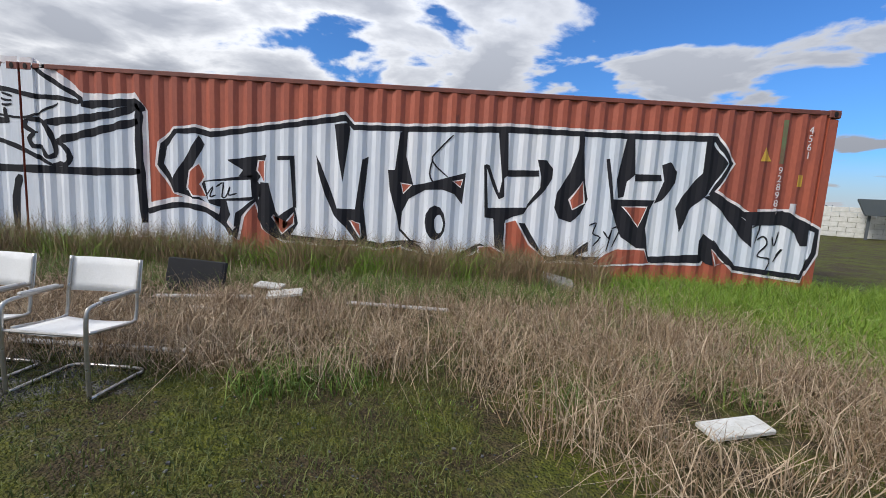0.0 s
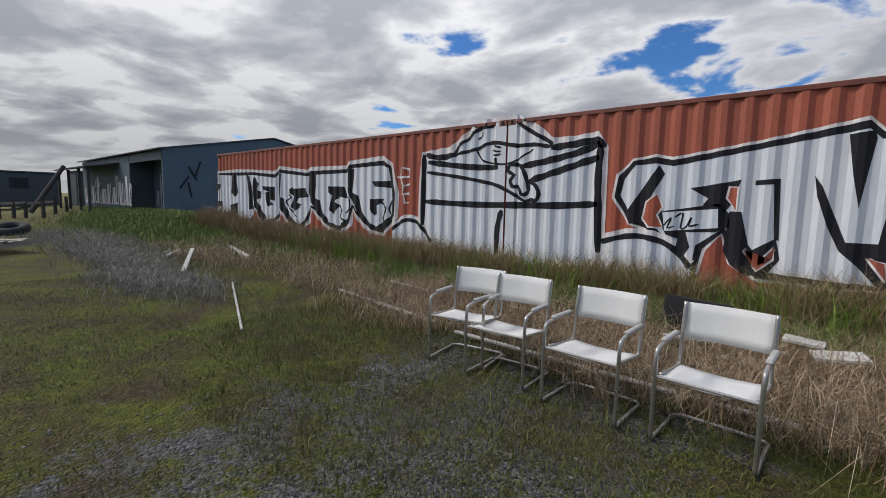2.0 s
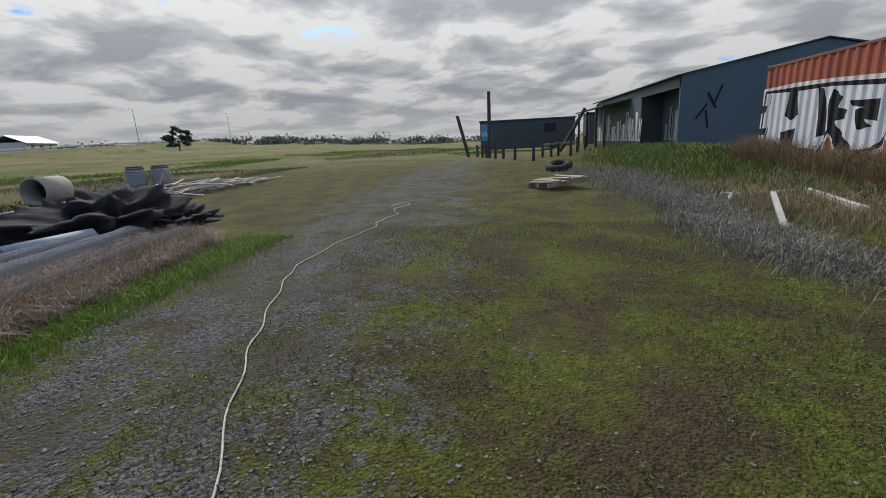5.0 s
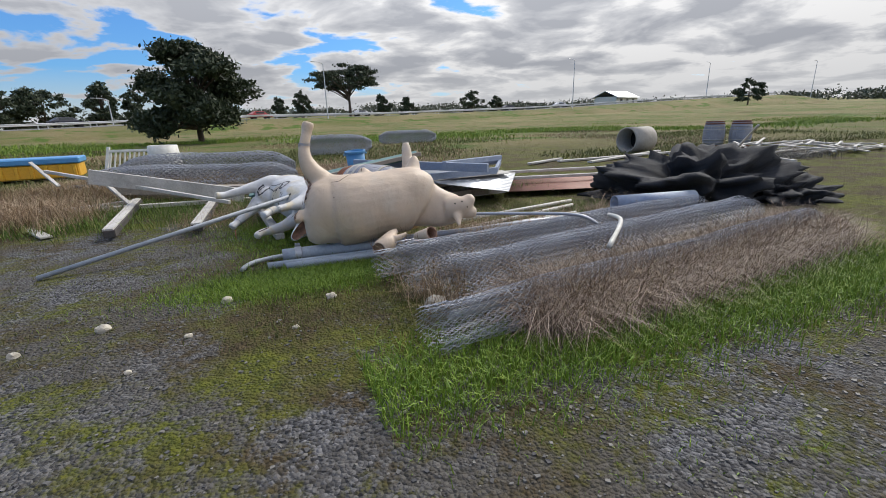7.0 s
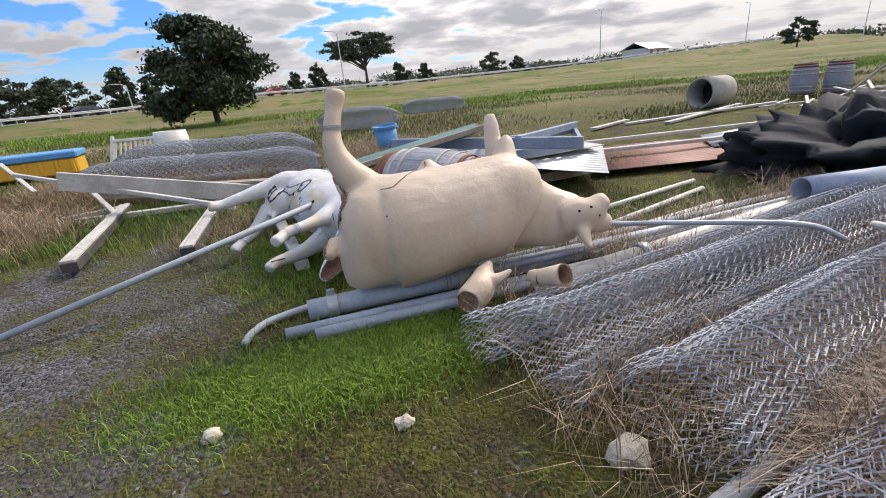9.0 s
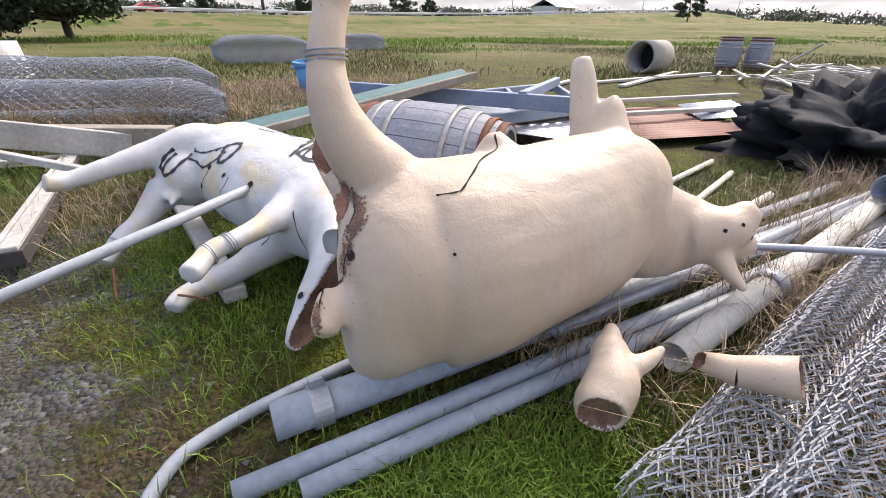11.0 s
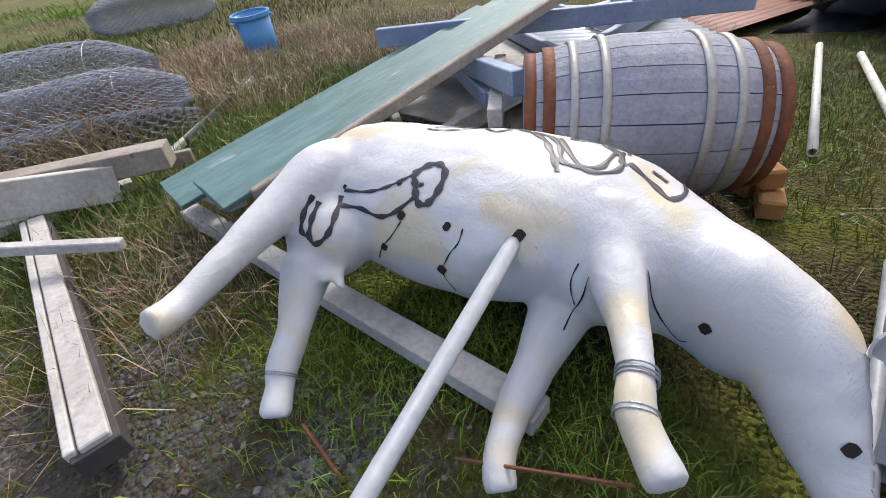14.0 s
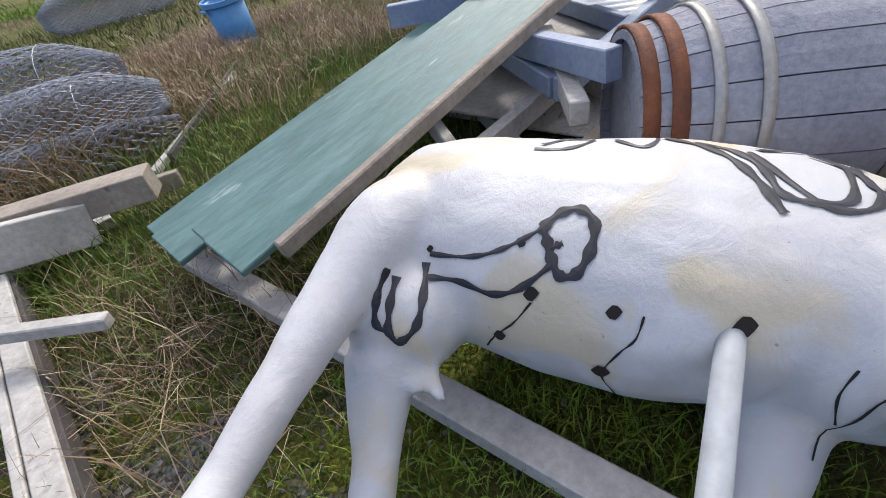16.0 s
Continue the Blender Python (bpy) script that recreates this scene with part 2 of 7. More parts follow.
M = dict(
    red=surface("container_red", (0.43, 0.105, 0.055), (0.34, 0.085, 0.05), 0.9, 0.55, 0, 0.15, 30, 0.35, (1, 1, 0.35), (0.2, 0.06, 0.035), 0.66),
    red_dark=surface("container_rail", (0.25, 0.07, 0.045), (0.16, 0.055, 0.04), 0.5, 0.6, 0, 0.2, 40, 0.5),
    # bluish and pinkish upright streaks put the ribs' shading into the colour
    spray_white=surface("spray_white", (0.78, 0.79, 0.82), (0.60, 0.65, 0.72), 0.8, 0.6, 0, 0.05, 25, 0.2, (1, 1, 0.15), (0.42, 0.36, 0.36), 0.70),
    spray_halo=surface("spray_halo", (0.82, 0.80, 0.80), (0.68, 0.60, 0.60), 0.35, 0.6, 0, 0.05, 25, 0.15),
    spray_black=surface("spray_black", (0.008, 0.008, 0.012), (0.012, 0.012, 0.018), 0.6, 0.9, 0, 0, 30, 0.2),
    spray_yellow=surface("sticker_yellow", (0.75, 0.45, 0.05), (0.6, 0.35, 0.05), 0.1, 0.5, 0, 0, 30, 0.1),
    paint_green=surface("old_green_paint", (0.16, 0.2, 0.09), (0.2, 0.12, 0.07), 0.2, 0.6, 0, 0.05, 30, 0.2),
    galv=surface("galvanised", (0.42, 0.44, 0.48), (0.33, 0.35, 0.40), 0.15, 0.45, 0.55, 0.1, 60, 0.35, third=(0.30, 0.24, 0.18), third_cut=0.7),
    pvc=surface("grey_pipe", (0.38, 0.41, 0.45), (0.30, 0.33, 0.37), 0.4, 0.5, 0, 0.08, 30, 0.4, third=(0.28, 0.27, 0.24), third_cut=0.68),
    pvc_white=surface("white_pipe", (0.62, 0.61, 0.57), (0.5, 0.49, 0.44), 0.3, 0.5, 0, 0.1, 30, 0.4, third=(0.3, 0.28, 0.2), third_cut=0.66),
    wire=surface("mesh_wire", (0.40, 0.42, 0.46), (0.30, 0.31, 0.34), 0.3, 0.5, 0.3, 0, 50, 0.3, third=(0.22, 0.15, 0.10), third_cut=0.60),
    tan=fibreglass("cow_tan", (0.515, 0.405, 0.305), (0.55, 0.465, 0.375), (0.40, 0.305, 0.225), 0.5),
    white_cow=fibreglass("cow_white", (0.50, 0.50, 0.505), (0.54, 0.465, 0.32), (0.43, 0.41, 0.37), 0.32),
    raw=surface("broken_fibre", (0.30, 0.17, 0.11), (0.16, 0.09, 0.07), 0.06, 0.8, 0, 0.8, 70, 0.6),
    red_chalk=surface("red_primer", (0.36, 0.15, 0.10), (0.46, 0.24, 0.16), 0.03, 0.8, 0, 0.2, 60, 0.3),
    # near-black in place of the shade inside holes, cracks and the drain pipe
    cavity=surface("dark_hole", (0.012, 0.01, 0.009), (0.02, 0.015, 0.012), 0.1, 0.9, 0, 0, 30, 0.3),
    marker=surface("black_marker", (0.012, 0.012, 0.018), (0.03, 0.03, 0.036), 0.05, 0.5, 0, 0, 60, 0.3),
    barrel=surface("barrel_wood", (0.33, 0.34, 0.38), (0.25, 0.26, 0.31), 0.3, 0.75, 0, 0.5, 50, 0.55, (1, 1, 1)),
    rust=surface("rusty_hoop", (0.22, 0.075, 0.03), (0.13, 0.05, 0.03), 0.12, 0.75, 0.2, 0.5, 50, 0.5, third=(0.34, 0.13, 0.04), third_cut=0.6),
    hoop=surface("grey_hoop", (0.40, 0.40, 0.40), (0.36, 0.34, 0.29), 0.2, 0.5, 0.5, 0.2, 50, 0.4, third=(0.35, 0.2, 0.08), third_cut=0.66),
    timber_white=surface("weathered_white_timber", (0.55, 0.53, 0.50), (0.42, 0.40, 0.37), 0.3, 0.75, 0, 0.4, 40, 0.5, (1, 1, 1), (0.24, 0.20, 0.16), 0.64),
    timber=surface("bare_timber", (0.38, 0.33, 0.27), (0.27, 0.23, 0.19), 0.3, 0.8, 0, 0.5, 40, 0.55, third=(0.15, 0.12, 0.1), third_cut=0.63),
    green=surface("worn_green_paint", (0.075, 0.165, 0.16), (0.13, 0.235, 0.225), 0.2, 0.6, 0, 0.35, 24, 0.5, (0.3, 2.0, 1.5), (0.32, 0.40, 0.39), 0.63),
    blue_grey=surface("blue_grey_paint", (0.20, 0.25, 0.36), (0.28, 0.33, 0.42), 0.3, 0.6, 0, 0.2, 40, 0.4),
    dark_timber=surface("dark_timber", (0.05, 0.045, 0.045), (0.08, 0.07, 0.065), 0.3, 0.85, 0, 0.4, 40, 0.4),
    blue=surface("blue_plastic", (0.07, 0.25, 0.52), (0.10, 0.30, 0.56), 0.4, 0.45, 0, 0.05, 30, 0.25, third=(0.2, 0.33, 0.45), third_cut=0.66),
    yellow=surface("yellow_plastic", (0.75, 0.42, 0.03), (0.68, 0.36, 0.03), 0.4, 0.45, 0, 0.05, 30, 0.25),
    canvas=surface("white_sling", (0.72, 0.71, 0.69), (0.66, 0.65, 0.62), 0.25, 0.8, 0, 0.15, 90, 0.12),
    chrome=surface("dull_chrome", (0.55, 0.53, 0.50), (0.45, 0.42, 0.38), 0.1, 0.3, 0.85, 0.1, 50, 0.3, third=(0.26, 0.17, 0.1), third_cut=0.68),
    black=surface("black_plastic", (0.012, 0.012, 0.013), (0.02, 0.02, 0.022), 0.3, 0.85, 0, 0.05, 40, 0.2),
    cloth=surface("black_shade_cloth", (0.012, 0.013, 0.016), (0.022, 0.024, 0.03), 0.25, 0.85, 0, 1.0, 60, 0.4),
    board=surface("white_board", (0.68, 0.67, 0.63), (0.56, 0.55, 0.50), 0.2, 0.6, 0, 0.1, 40, 0.3, third=(0.35, 0.32, 0.25), third_cut=0.68),
    concrete=surface("concrete", (0.40, 0.38, 0.34), (0.30, 0.28, 0.25), 0.4, 0.85, 0, 0.5, 40, 0.4),
    rock=surface("pale_rock", (0.56, 0.51, 0.42), (0.44, 0.40, 0.33), 0.06, 0.9, 0, 0.6, 60, 0.4),
    brick=surface("orange_brick", (0.42, 0.22, 0.08), (0.32, 0.16, 0.06), 0.08, 0.9, 0, 0.5, 60, 0.4),
    zinc=surface("zinc_sheet", (0.52, 0.54, 0.57), (0.44, 0.46, 0.49), 0.6, 0.4, 0.5, 0.1, 30, 0.3, third=(0.36, 0.33, 0.3), third_cut=0.68),
    red_sheet=surface("red_brown_sheet", (0.30, 0.14, 0.10), (0.24, 0.12, 0.09), 0.5, 0.7, 0, 0.2, 30, 0.4),
    shed=surface("blue_grey_cladding", (0.10, 0.145, 0.175), (0.085, 0.125, 0.155), 2.0, 0.55, 0, 0.1, 20, 0.25),
    shed_dark=surface("dark_cladding", (0.055, 0.07, 0.08), (0.075, 0.085, 0.09), 1.2, 0.7, 0, 0.1, 20, 0.3),
    portable=surface("grey_portable_cladding", (0.075, 0.09, 0.10), (0.06, 0.075, 0.085), 2.0, 0.65, 0, 0.1, 20, 0.3),
    rope=surface("white_rope", (0.62, 0.58, 0.50), (0.5, 0.46, 0.4), 0.1, 0.9, 0, 0.3, 90, 0.4),
    bark=surface("bark", (0.10, 0.075, 0.055), (0.06, 0.045, 0.035), 0.3, 0.9, 0, 0.6, 20, 0.4),
    asphalt=surface("asphalt", (0.20, 0.20, 0.21), (0.16, 0.16, 0.17), 6, 0.85, 0, 0.2, 10, 0.2),
    rail=surface("guard_rail_steel", (0.55, 0.56, 0.58), (0.48, 0.49, 0.52), 3, 0.4, 0.4, 0, 20, 0.2),
    carwhite=surface("white_car_paint", (0.7, 0.7, 0.7), (0.65, 0.65, 0.66), 1, 0.3, 0, 0, 20, 0.05),
    cardark=surface("dark_car_paint", (0.03, 0.035, 0.05), (0.04, 0.04, 0.06), 1, 0.3, 0, 0, 20, 0.05),
    carred=surface("red_car_paint", (0.4, 0.03, 0.03), (0.35, 0.03, 0.03), 1, 0.3, 0, 0, 20, 0.05),
    glass=surface("dark_glass", (0.02, 0.025, 0.03), (0.03, 0.035, 0.04), 1, 0.1, 0, 0, 20, 0.05),
    tyre=surface("tyre_rubber", (0.015, 0.015, 0.015), (0.025, 0.025, 0.025), 0.2, 0.85, 0, 0.2, 40, 0.3),
    grass=blades("green_grass", (0.052, 0.098, 0.012), (0.10, 0.168, 0.018), (0.17, 0.215, 0.04)),
    lime=blades("lush_grass", (0.09, 0.17, 0.010), (0.15, 0.245, 0.018), (0.21, 0.29, 0.03)),
    lawn=blades("short_green_grass", (0.048, 0.068, 0.010), (0.090, 0.105, 0.015), (0.14, 0.14, 0.032)),
    dry=blades("dry_grass", (0.14, 0.085, 0.045), (0.29, 0.20, 0.115), (0.52, 0.41, 0.28)),
    thatch=blades("matted_thatch", (0.12, 0.075, 0.052), (0.23, 0.165, 0.12), (0.36, 0.285, 0.22)),
    russet=blades("russet_weeds", (0.14, 0.09, 0.048), (0.27, 0.175, 0.095), (0.19, 0.175, 0.07)),
    leaf=blades("dark_leaves", (0.018, 0.03, 0.013), (0.03, 0.048, 0.02), (0.05, 0.065, 0.03)),
    # leaf tones paled and greyed to carry the haze of distance
    leaf_hazed=blades("hazed_far_leaves", (0.045, 0.06, 0.04), (0.06, 0.075, 0.05), (0.085, 0.09, 0.06)),
    grey_weed=blades("grey_weeds", (0.16, 0.15, 0.13), (0.24, 0.22, 0.19), (0.19, 0.17, 0.12)),
)

# ---- mesh helpers ----


def mesh_ob(name, bm, material, parent=None, smooth=False):
    me = bpy.data.meshes.new(name)
    bm.to_mesh(me)
    bm.free()
    if smooth:
        me.shade_smooth()
    for mm in (material if isinstance(material, (list, tuple)) else [material]):
        me.materials.append(mm)
    ob = new(name, me)
    ob.parent = parent
    return ob


def part(name, bm, material, parent, label="", smooth=False):
    return tagged(mesh_ob(name, bm, material, parent, smooth), label)


def thing(name, label, category, m=None, group=""):
    ob = new(name)
    ob.empty_display_size = 0.2
    if m is not None:
        ob.matrix_world = m
    return tagged(ob, label, category, group)


def add_box(bm, size, m=None, bevel=0.0):
    r = bmesh.ops.create_cube(bm, size=1.0)
    vs = r["verts"]
    bmesh.ops.scale(bm, vec=size, verts=vs)
    if bevel:
        es = list({e for v in vs for e in v.link_edges})
        q = bmesh.ops.bevel(bm, geom=es, offset=bevel, segments=1, affect="EDGES")
        vs = list({v for f in q["faces"] for v in f.verts} | {v for v in vs if v.is_valid})
    if m is not None:
        bmesh.ops.transform(bm, matrix=m, verts=vs)
    return vs


def box(size, m=None, bevel=0.0):
    bm = bmesh.new()
    add_box(bm, size, m, bevel)
    return bm


def between(a, b, roll=0.0):
    """Pose with local x from a towards b, at their middle."""
    a, b = Vector(a), Vector(b)
    q = (b - a).to_track_quat("X", "Z")
    return Matrix.Translation((a + b) / 2) @ q.to_matrix().to_4x4() @ pose(0, 0, 0, roll)


def beam(a, b, w, h, bevel=0.006, roll=0.0):
    d = (Vector(b) - Vector(a)).length
    return box((d, w, h), between(a, b, roll), bevel)


def add_tube(bm, pts, radii, seg=10, caps=True):
    """A tube along pts; radii: one, or one a point, or (ry, rz) pairs."""
    pts = [Vector(p) for p in pts]
    if not isinstance(radii, (list, tuple)):
        radii = [radii] * len(pts)
    rings, side = [], None
    for i, p in enumerate(pts):
        t = (pts[min(i + 1, len(pts) - 1)] - pts[max(i - 1, 0)]).normalized()
        if side is None:
            ref = Vector((0, 0, 1)) if abs(t.z) < 0.9 else Vector((0, 1, 0))
            side = ref.cross(t).normalized()
        side = (side - t * side.dot(t)).normalized()
        up = t.cross(side)
        r = radii[i] if isinstance(radii[i], (tuple, list)) else (radii[i], radii[i])
        rings.append([bm.verts.new(p + side * math.cos(k * 2 * math.pi / seg) * r[0] + up * math.sin(k * 2 * math.pi / seg) * r[1]) for k in range(seg)])
    for a, b in zip(rings, rings[1:]):
        for k in range(seg):
            bm.faces.new((a[k], a[(k + 1) % seg], b[(k + 1) % seg], b[k]))
    if caps:
        bm.faces.new(rings[0][::-1])
        bm.faces.new(rings[-1])
    return rings


def tube(pts, radii, seg=10, caps=True):
    bm = bmesh.new()
    add_tube(bm, pts, radii, seg, caps)
    return bm


def hollow(pts, r, wall=0.006, seg=20):
    """An open pipe with wall thickness."""
    bm = bmesh.new()
    pts = [Vector(p) for p in pts]
    o = add_tube(bm, pts, r, seg, False)
    i = add_tube(bm, pts, r - wall, seg, False)
    for f in list(bm.faces)[len(bm.faces) // 2:]:
        f.normal_flip()
    for a, b in ((o[0], i[0]), (i[-1], o[-1])):
        for k in range(seg):
            bm.faces.new((a[(k + 1) % seg], a[k], b[k], b[(k + 1) % seg]))
    return bm


def curve_pts(pts, n=6):
    """A smooth line through pts."""
    pts = [Vector(p) for p in pts]
    out = []
    for i in range(len(pts) - 1):
        p0, p1, p2, p3 = pts[max(i - 1, 0)], pts[i], pts[i + 1], pts[min(i + 2, len(pts) - 1)]
        for k in range(n):
            t = k / n
            out.append(0.5 * (2 * p1 + (p2 - p0) * t + (2 * p0 - 5 * p1 + 4 * p2 - p3) * t * t + (3 * p1 - p0 - 3 * p2 + p3) * t ** 3))
    return out + [pts[-1]]


def raw_mesh(name, verts, faces, material, smooth=False, parent=None):
    me = bpy.data.meshes.new(name)
    me.from_pydata(verts, [], faces)
    if smooth:
        me.shade_smooth()
    me.materials.append(material)
    ob = new(name, me)
    ob.parent = parent
    return ob


def place(text):
    return [tuple(float(v) for v in q.split(",")) for q in text.split()]

# ---- ground ----


def smooth01(v):
    v = min(1.0, max(0.0, v))
    return v * v * (3 - 2 * v)


def ground_z(x, y):
    r = math.hypot(x + 5, y + 5)
    z = 0.03 * noise.noise((x * 0.35, y * 0.35, 0.0)) * smooth01((r - 4) / 8)
    # grassy bank beside the shed, and the rise of the far fields to the south-west
    z += 0.55 * math.exp(-(((x + 21) / 6.0) ** 2 + ((y - 6.2) / 1.7) ** 2))
    z += 0.5 * smooth01((-x - 20) / 12) * smooth01((y - 3) / 4)
    if r > 55:
        bearing = math.degrees(math.atan2(-(x + 5), y + 5)) % 360
        side = smooth01((bearing - 95) / 25) * smooth01((215 - bearing) / 35)
        z += 0.021 * (min(r, 420) - 55) * side
    if 25 < r < 160:
        z += 0.35 * noise.noise((x * 0.09, y * 0.09, 3.0)) * smooth01((r - 25) / 30)
    return z


def axis_lines(lo, hi, fine, step):
    near = list(np.arange(lo, hi + 1e-6, fine))
    out, d = [], step
    p = hi
    while p < 1500:
        p += d
        d *= 1.22
        out.append(p)
    inn, d, p = [], step, lo
    while p > -1500:
        p -= d
        d *= 1.22
        inn.append(p)
    return inn[::-1] + near + out


gx, gy = axis_lines(-24, 8, 0.25, 0.35), axis_lines(-18, 8, 0.25, 0.35)
gv = [(float(x), float(y), ground_z(x, y)) for y in gy for x in gx]
gw = len(gx)
gf = [(j * gw + i, j * gw + i + 1, (j + 1) * gw + i + 1, (j + 1) * gw + i) for j in range(len(gy) - 1) for i in range(gw - 1)]


def ground_material():
    m = bpy.data.materials.new("gravel_and_moss")
    m.use_nodes = True
    nt = m.node_tree
    b = nt.nodes["Principled BSDF"]
    N, L = nt.nodes.new, nt.links.new
    geo = N("ShaderNodeNewGeometry")
    sep = N("ShaderNodeSeparateXYZ")
    L(geo.outputs["Position"], sep.inputs[0])

    def tex(scale, detail=5, r=0.6):
        t = N("ShaderNodeTexNoise")
        t.inputs["Scale"].default_value, t.inputs["Detail"].default_value, t.inputs["Roughness"].default_value = scale, detail, r
        L(geo.outputs["Position"], t.inputs["Vector"])
        return t.outputs["Fac"]

    def rng(v, lo, hi, a=0.0, c=1.0):
        r = N("ShaderNodeMapRange")
        for k, q in (("From Min", lo), ("From Max", hi), ("To Min", a), ("To Max", c)):
            r.inputs[k].default_value = q
        L(v, r.inputs["Value"])
        return r.outputs[0]

    def op(kind, a, c):
        o = N("ShaderNodeMath"); o.operation = kind
        for k, v in ((0, a), (1, c)):
            if isinstance(v, (int, float)):
                o.inputs[k].default_value = v
            else:
                L(v, o.inputs[k])
        return o.outputs[0]

    def mixed(a, c, fac):
        x = N("ShaderNodeMix"); x.data_type = "RGBA"
        L(fac, x.inputs["Factor"])
        for s, v in (("A", a), ("B", c)):
            if isinstance(v, tuple):
                x.inputs[s].default_value = (*v, 1)
            else:
                L(v, x.inputs[s])
        return x.outputs["Result"]
    pebble = N("ShaderNodeTexVoronoi")
    pebble.inputs["Scale"].default_value = 55
    L(geo.outputs["Position"], pebble.inputs["Vector"])
    grit = N("ShaderNodeSeparateColor")
    L(pebble.outputs["Color"], grit.inputs[0])
    stone = mixed((0.045, 0.045, 0.048), (0.20, 0.198, 0.205), rng(grit.outputs[0], 0.1, 1.0))
    stone = mixed(stone, (0.085, 0.075, 0.06), rng(tex(0.9), 0.42, 0.62))
    soil = mixed((0.036, 0.027, 0.012), (0.105, 0.076, 0.038), rng(tex(16, 8, 0.75), 0.35, 0.68))
    moss = mixed((0.048, 0.060, 0.008), (0.150, 0.155, 0.018), rng(tex(11, 8, 0.75), 0.36, 0.66))
    # the wheel track of gravel runs along the yard; moss and grass take over to its sides
    warp = op("MULTIPLY", op("SUBTRACT", tex(0.45, 3), 0.5), 3.0)
    yy = op("ADD", sep.outputs["Y"], warp)
    off = op("ABSOLUTE", op("ADD", yy, 3.3), 0)
    gravel = rng(off, 0.8, 3.2, 1.0, 0.0)
    south = op("MULTIPLY", rng(op("ABSOLUTE", op("ADD", op("ADD", sep.outputs["X"], op("MULTIPLY", warp, 0.2)), 3.2), 0), 1.0, 2.0, 0.95, 0.0), rng(sep.outputs["Y"], -11.0, -9.0))
    gravel = op("MAXIMUM", gravel, south)
    gravel = op("MULTIPLY", gravel, rng(sep.outputs["X"], -70, -30, 0.0, 1.0))
    patch = rng(tex(1.3, 7, 0.68), 0.42, 0.58)
    veg = mixed(soil, moss, patch)
    cover = op("SUBTRACT", op("ADD", rng(tex(2.3, 8, 0.72), 0.40, 0.56, 0.15, 0.75), rng(tex(19, 6, 0.7), 0.35, 0.65, 0.0, 0.5)), gravel)
    col = mixed(stone, veg, rng(cover, -0.30, 0.12))
    # far fields: long bands of grass
    far = op("MULTIPLY", rng(sep.outputs["Y"], -26, -12, 1.0, 0.0), 1.0)
    west = rng(sep.outputs["X"], -45, -25, 1.0, 0.0)
    field = mixed((0.105, 0.12, 0.03), (0.20, 0.165, 0.075), rng(tex(0.07, 7, 0.65), 0.38, 0.58))
    field = mixed(field, (0.07, 0.12, 0.012), rng(tex(0.25, 5), 0.55, 0.62))
    col = mixed(col, field, op("MAXIMUM", far, west))
    L(col, b.inputs["Base Color"])
    b.inputs["Roughness"].default_value = 0.92
    b.inputs["Specular IOR Level"].default_value = 0.25
    bp = N("ShaderNodeBump")
    bp.inputs["Strength"].default_value, bp.inputs["Distance"].default_value = 1.0, 0.034
    h = op("ADD", op("MULTIPLY", pebble.outputs["Distance"], -0.8), op("MULTIPLY", tex(16, 6, 0.7), 1.2))
    L(h, bp.inputs["Height"])
    L(bp.outputs[0], b.inputs["Normal"])
    return m


ground = raw_mesh("ground", gv, gf, ground_material(), True)
tagged(ground, "gravel yard patched with moss and grass running out to fields", "ground", kind="structure")

# ---- shipping containers ----
FACE = 6.60
PITCH, DEEP = 0.278, 0.036
STOPS = (0.0, 0.072, 0.139, 0.211)


def rib_y(x):
    if -6.34 < x < -5.94 or x > 5.96 or x < -18.26:
        return FACE
    u = x % PITCH
    if u < 0.072:
        return FACE
    if u < 0.139:
        return FACE + DEEP * (u - 0.072) / 0.067
    if u < 0.211:
        return FACE + DEEP
    return FACE + DEEP * (PITCH - u) / 0.067


def rib_stops(x0, x1):
    out = []
    k = math.floor(x0 / PITCH) - 1
    while k * PITCH < x1:
        out += [k * PITCH + s for s in STOPS if x0 + 1e-4 < k * PITCH + s < x1 - 1e-4]
        k += 1
    for e in (-18.26, -6.34, -5.94, 5.96):
        for q in (e - 0.001, e + 0.001):
            if x0 < q < x1:
                out.append(q)
    return sorted(out)


def on_ribs(polys, off):
    """Flat shapes in x and z, cut along the ribs and pressed on to the panel."""
    bm = bmesh.new()
    for poly in polys:
        try:
            bm.faces.new([bm.verts.new((x, 0, z)) for x, z in poly])
        except ValueError:
            pass
    bmesh.ops.remove_doubles(bm, verts=bm.verts[:], dist=2e-4)
    bm.normal_update()
    bmesh.ops.triangulate(bm, faces=bm.faces[:])
    xs = [v.co.x for v in bm.verts]
    for s in rib_stops(min(xs), max(xs)):
        bmesh.ops.bisect_plane(bm, geom=bm.verts[:] + bm.edges[:] + bm.faces[:], plane_co=(s, 0, 0), plane_no=(1, 0, 0), dist=1e-5)
    for v in bm.verts:
        v.co.y = rib_y(v.co.x) - off
    for f in bm.faces:
        f.normal_update()
        if f.normal.y > 0:
            f.normal_flip()
    return bm


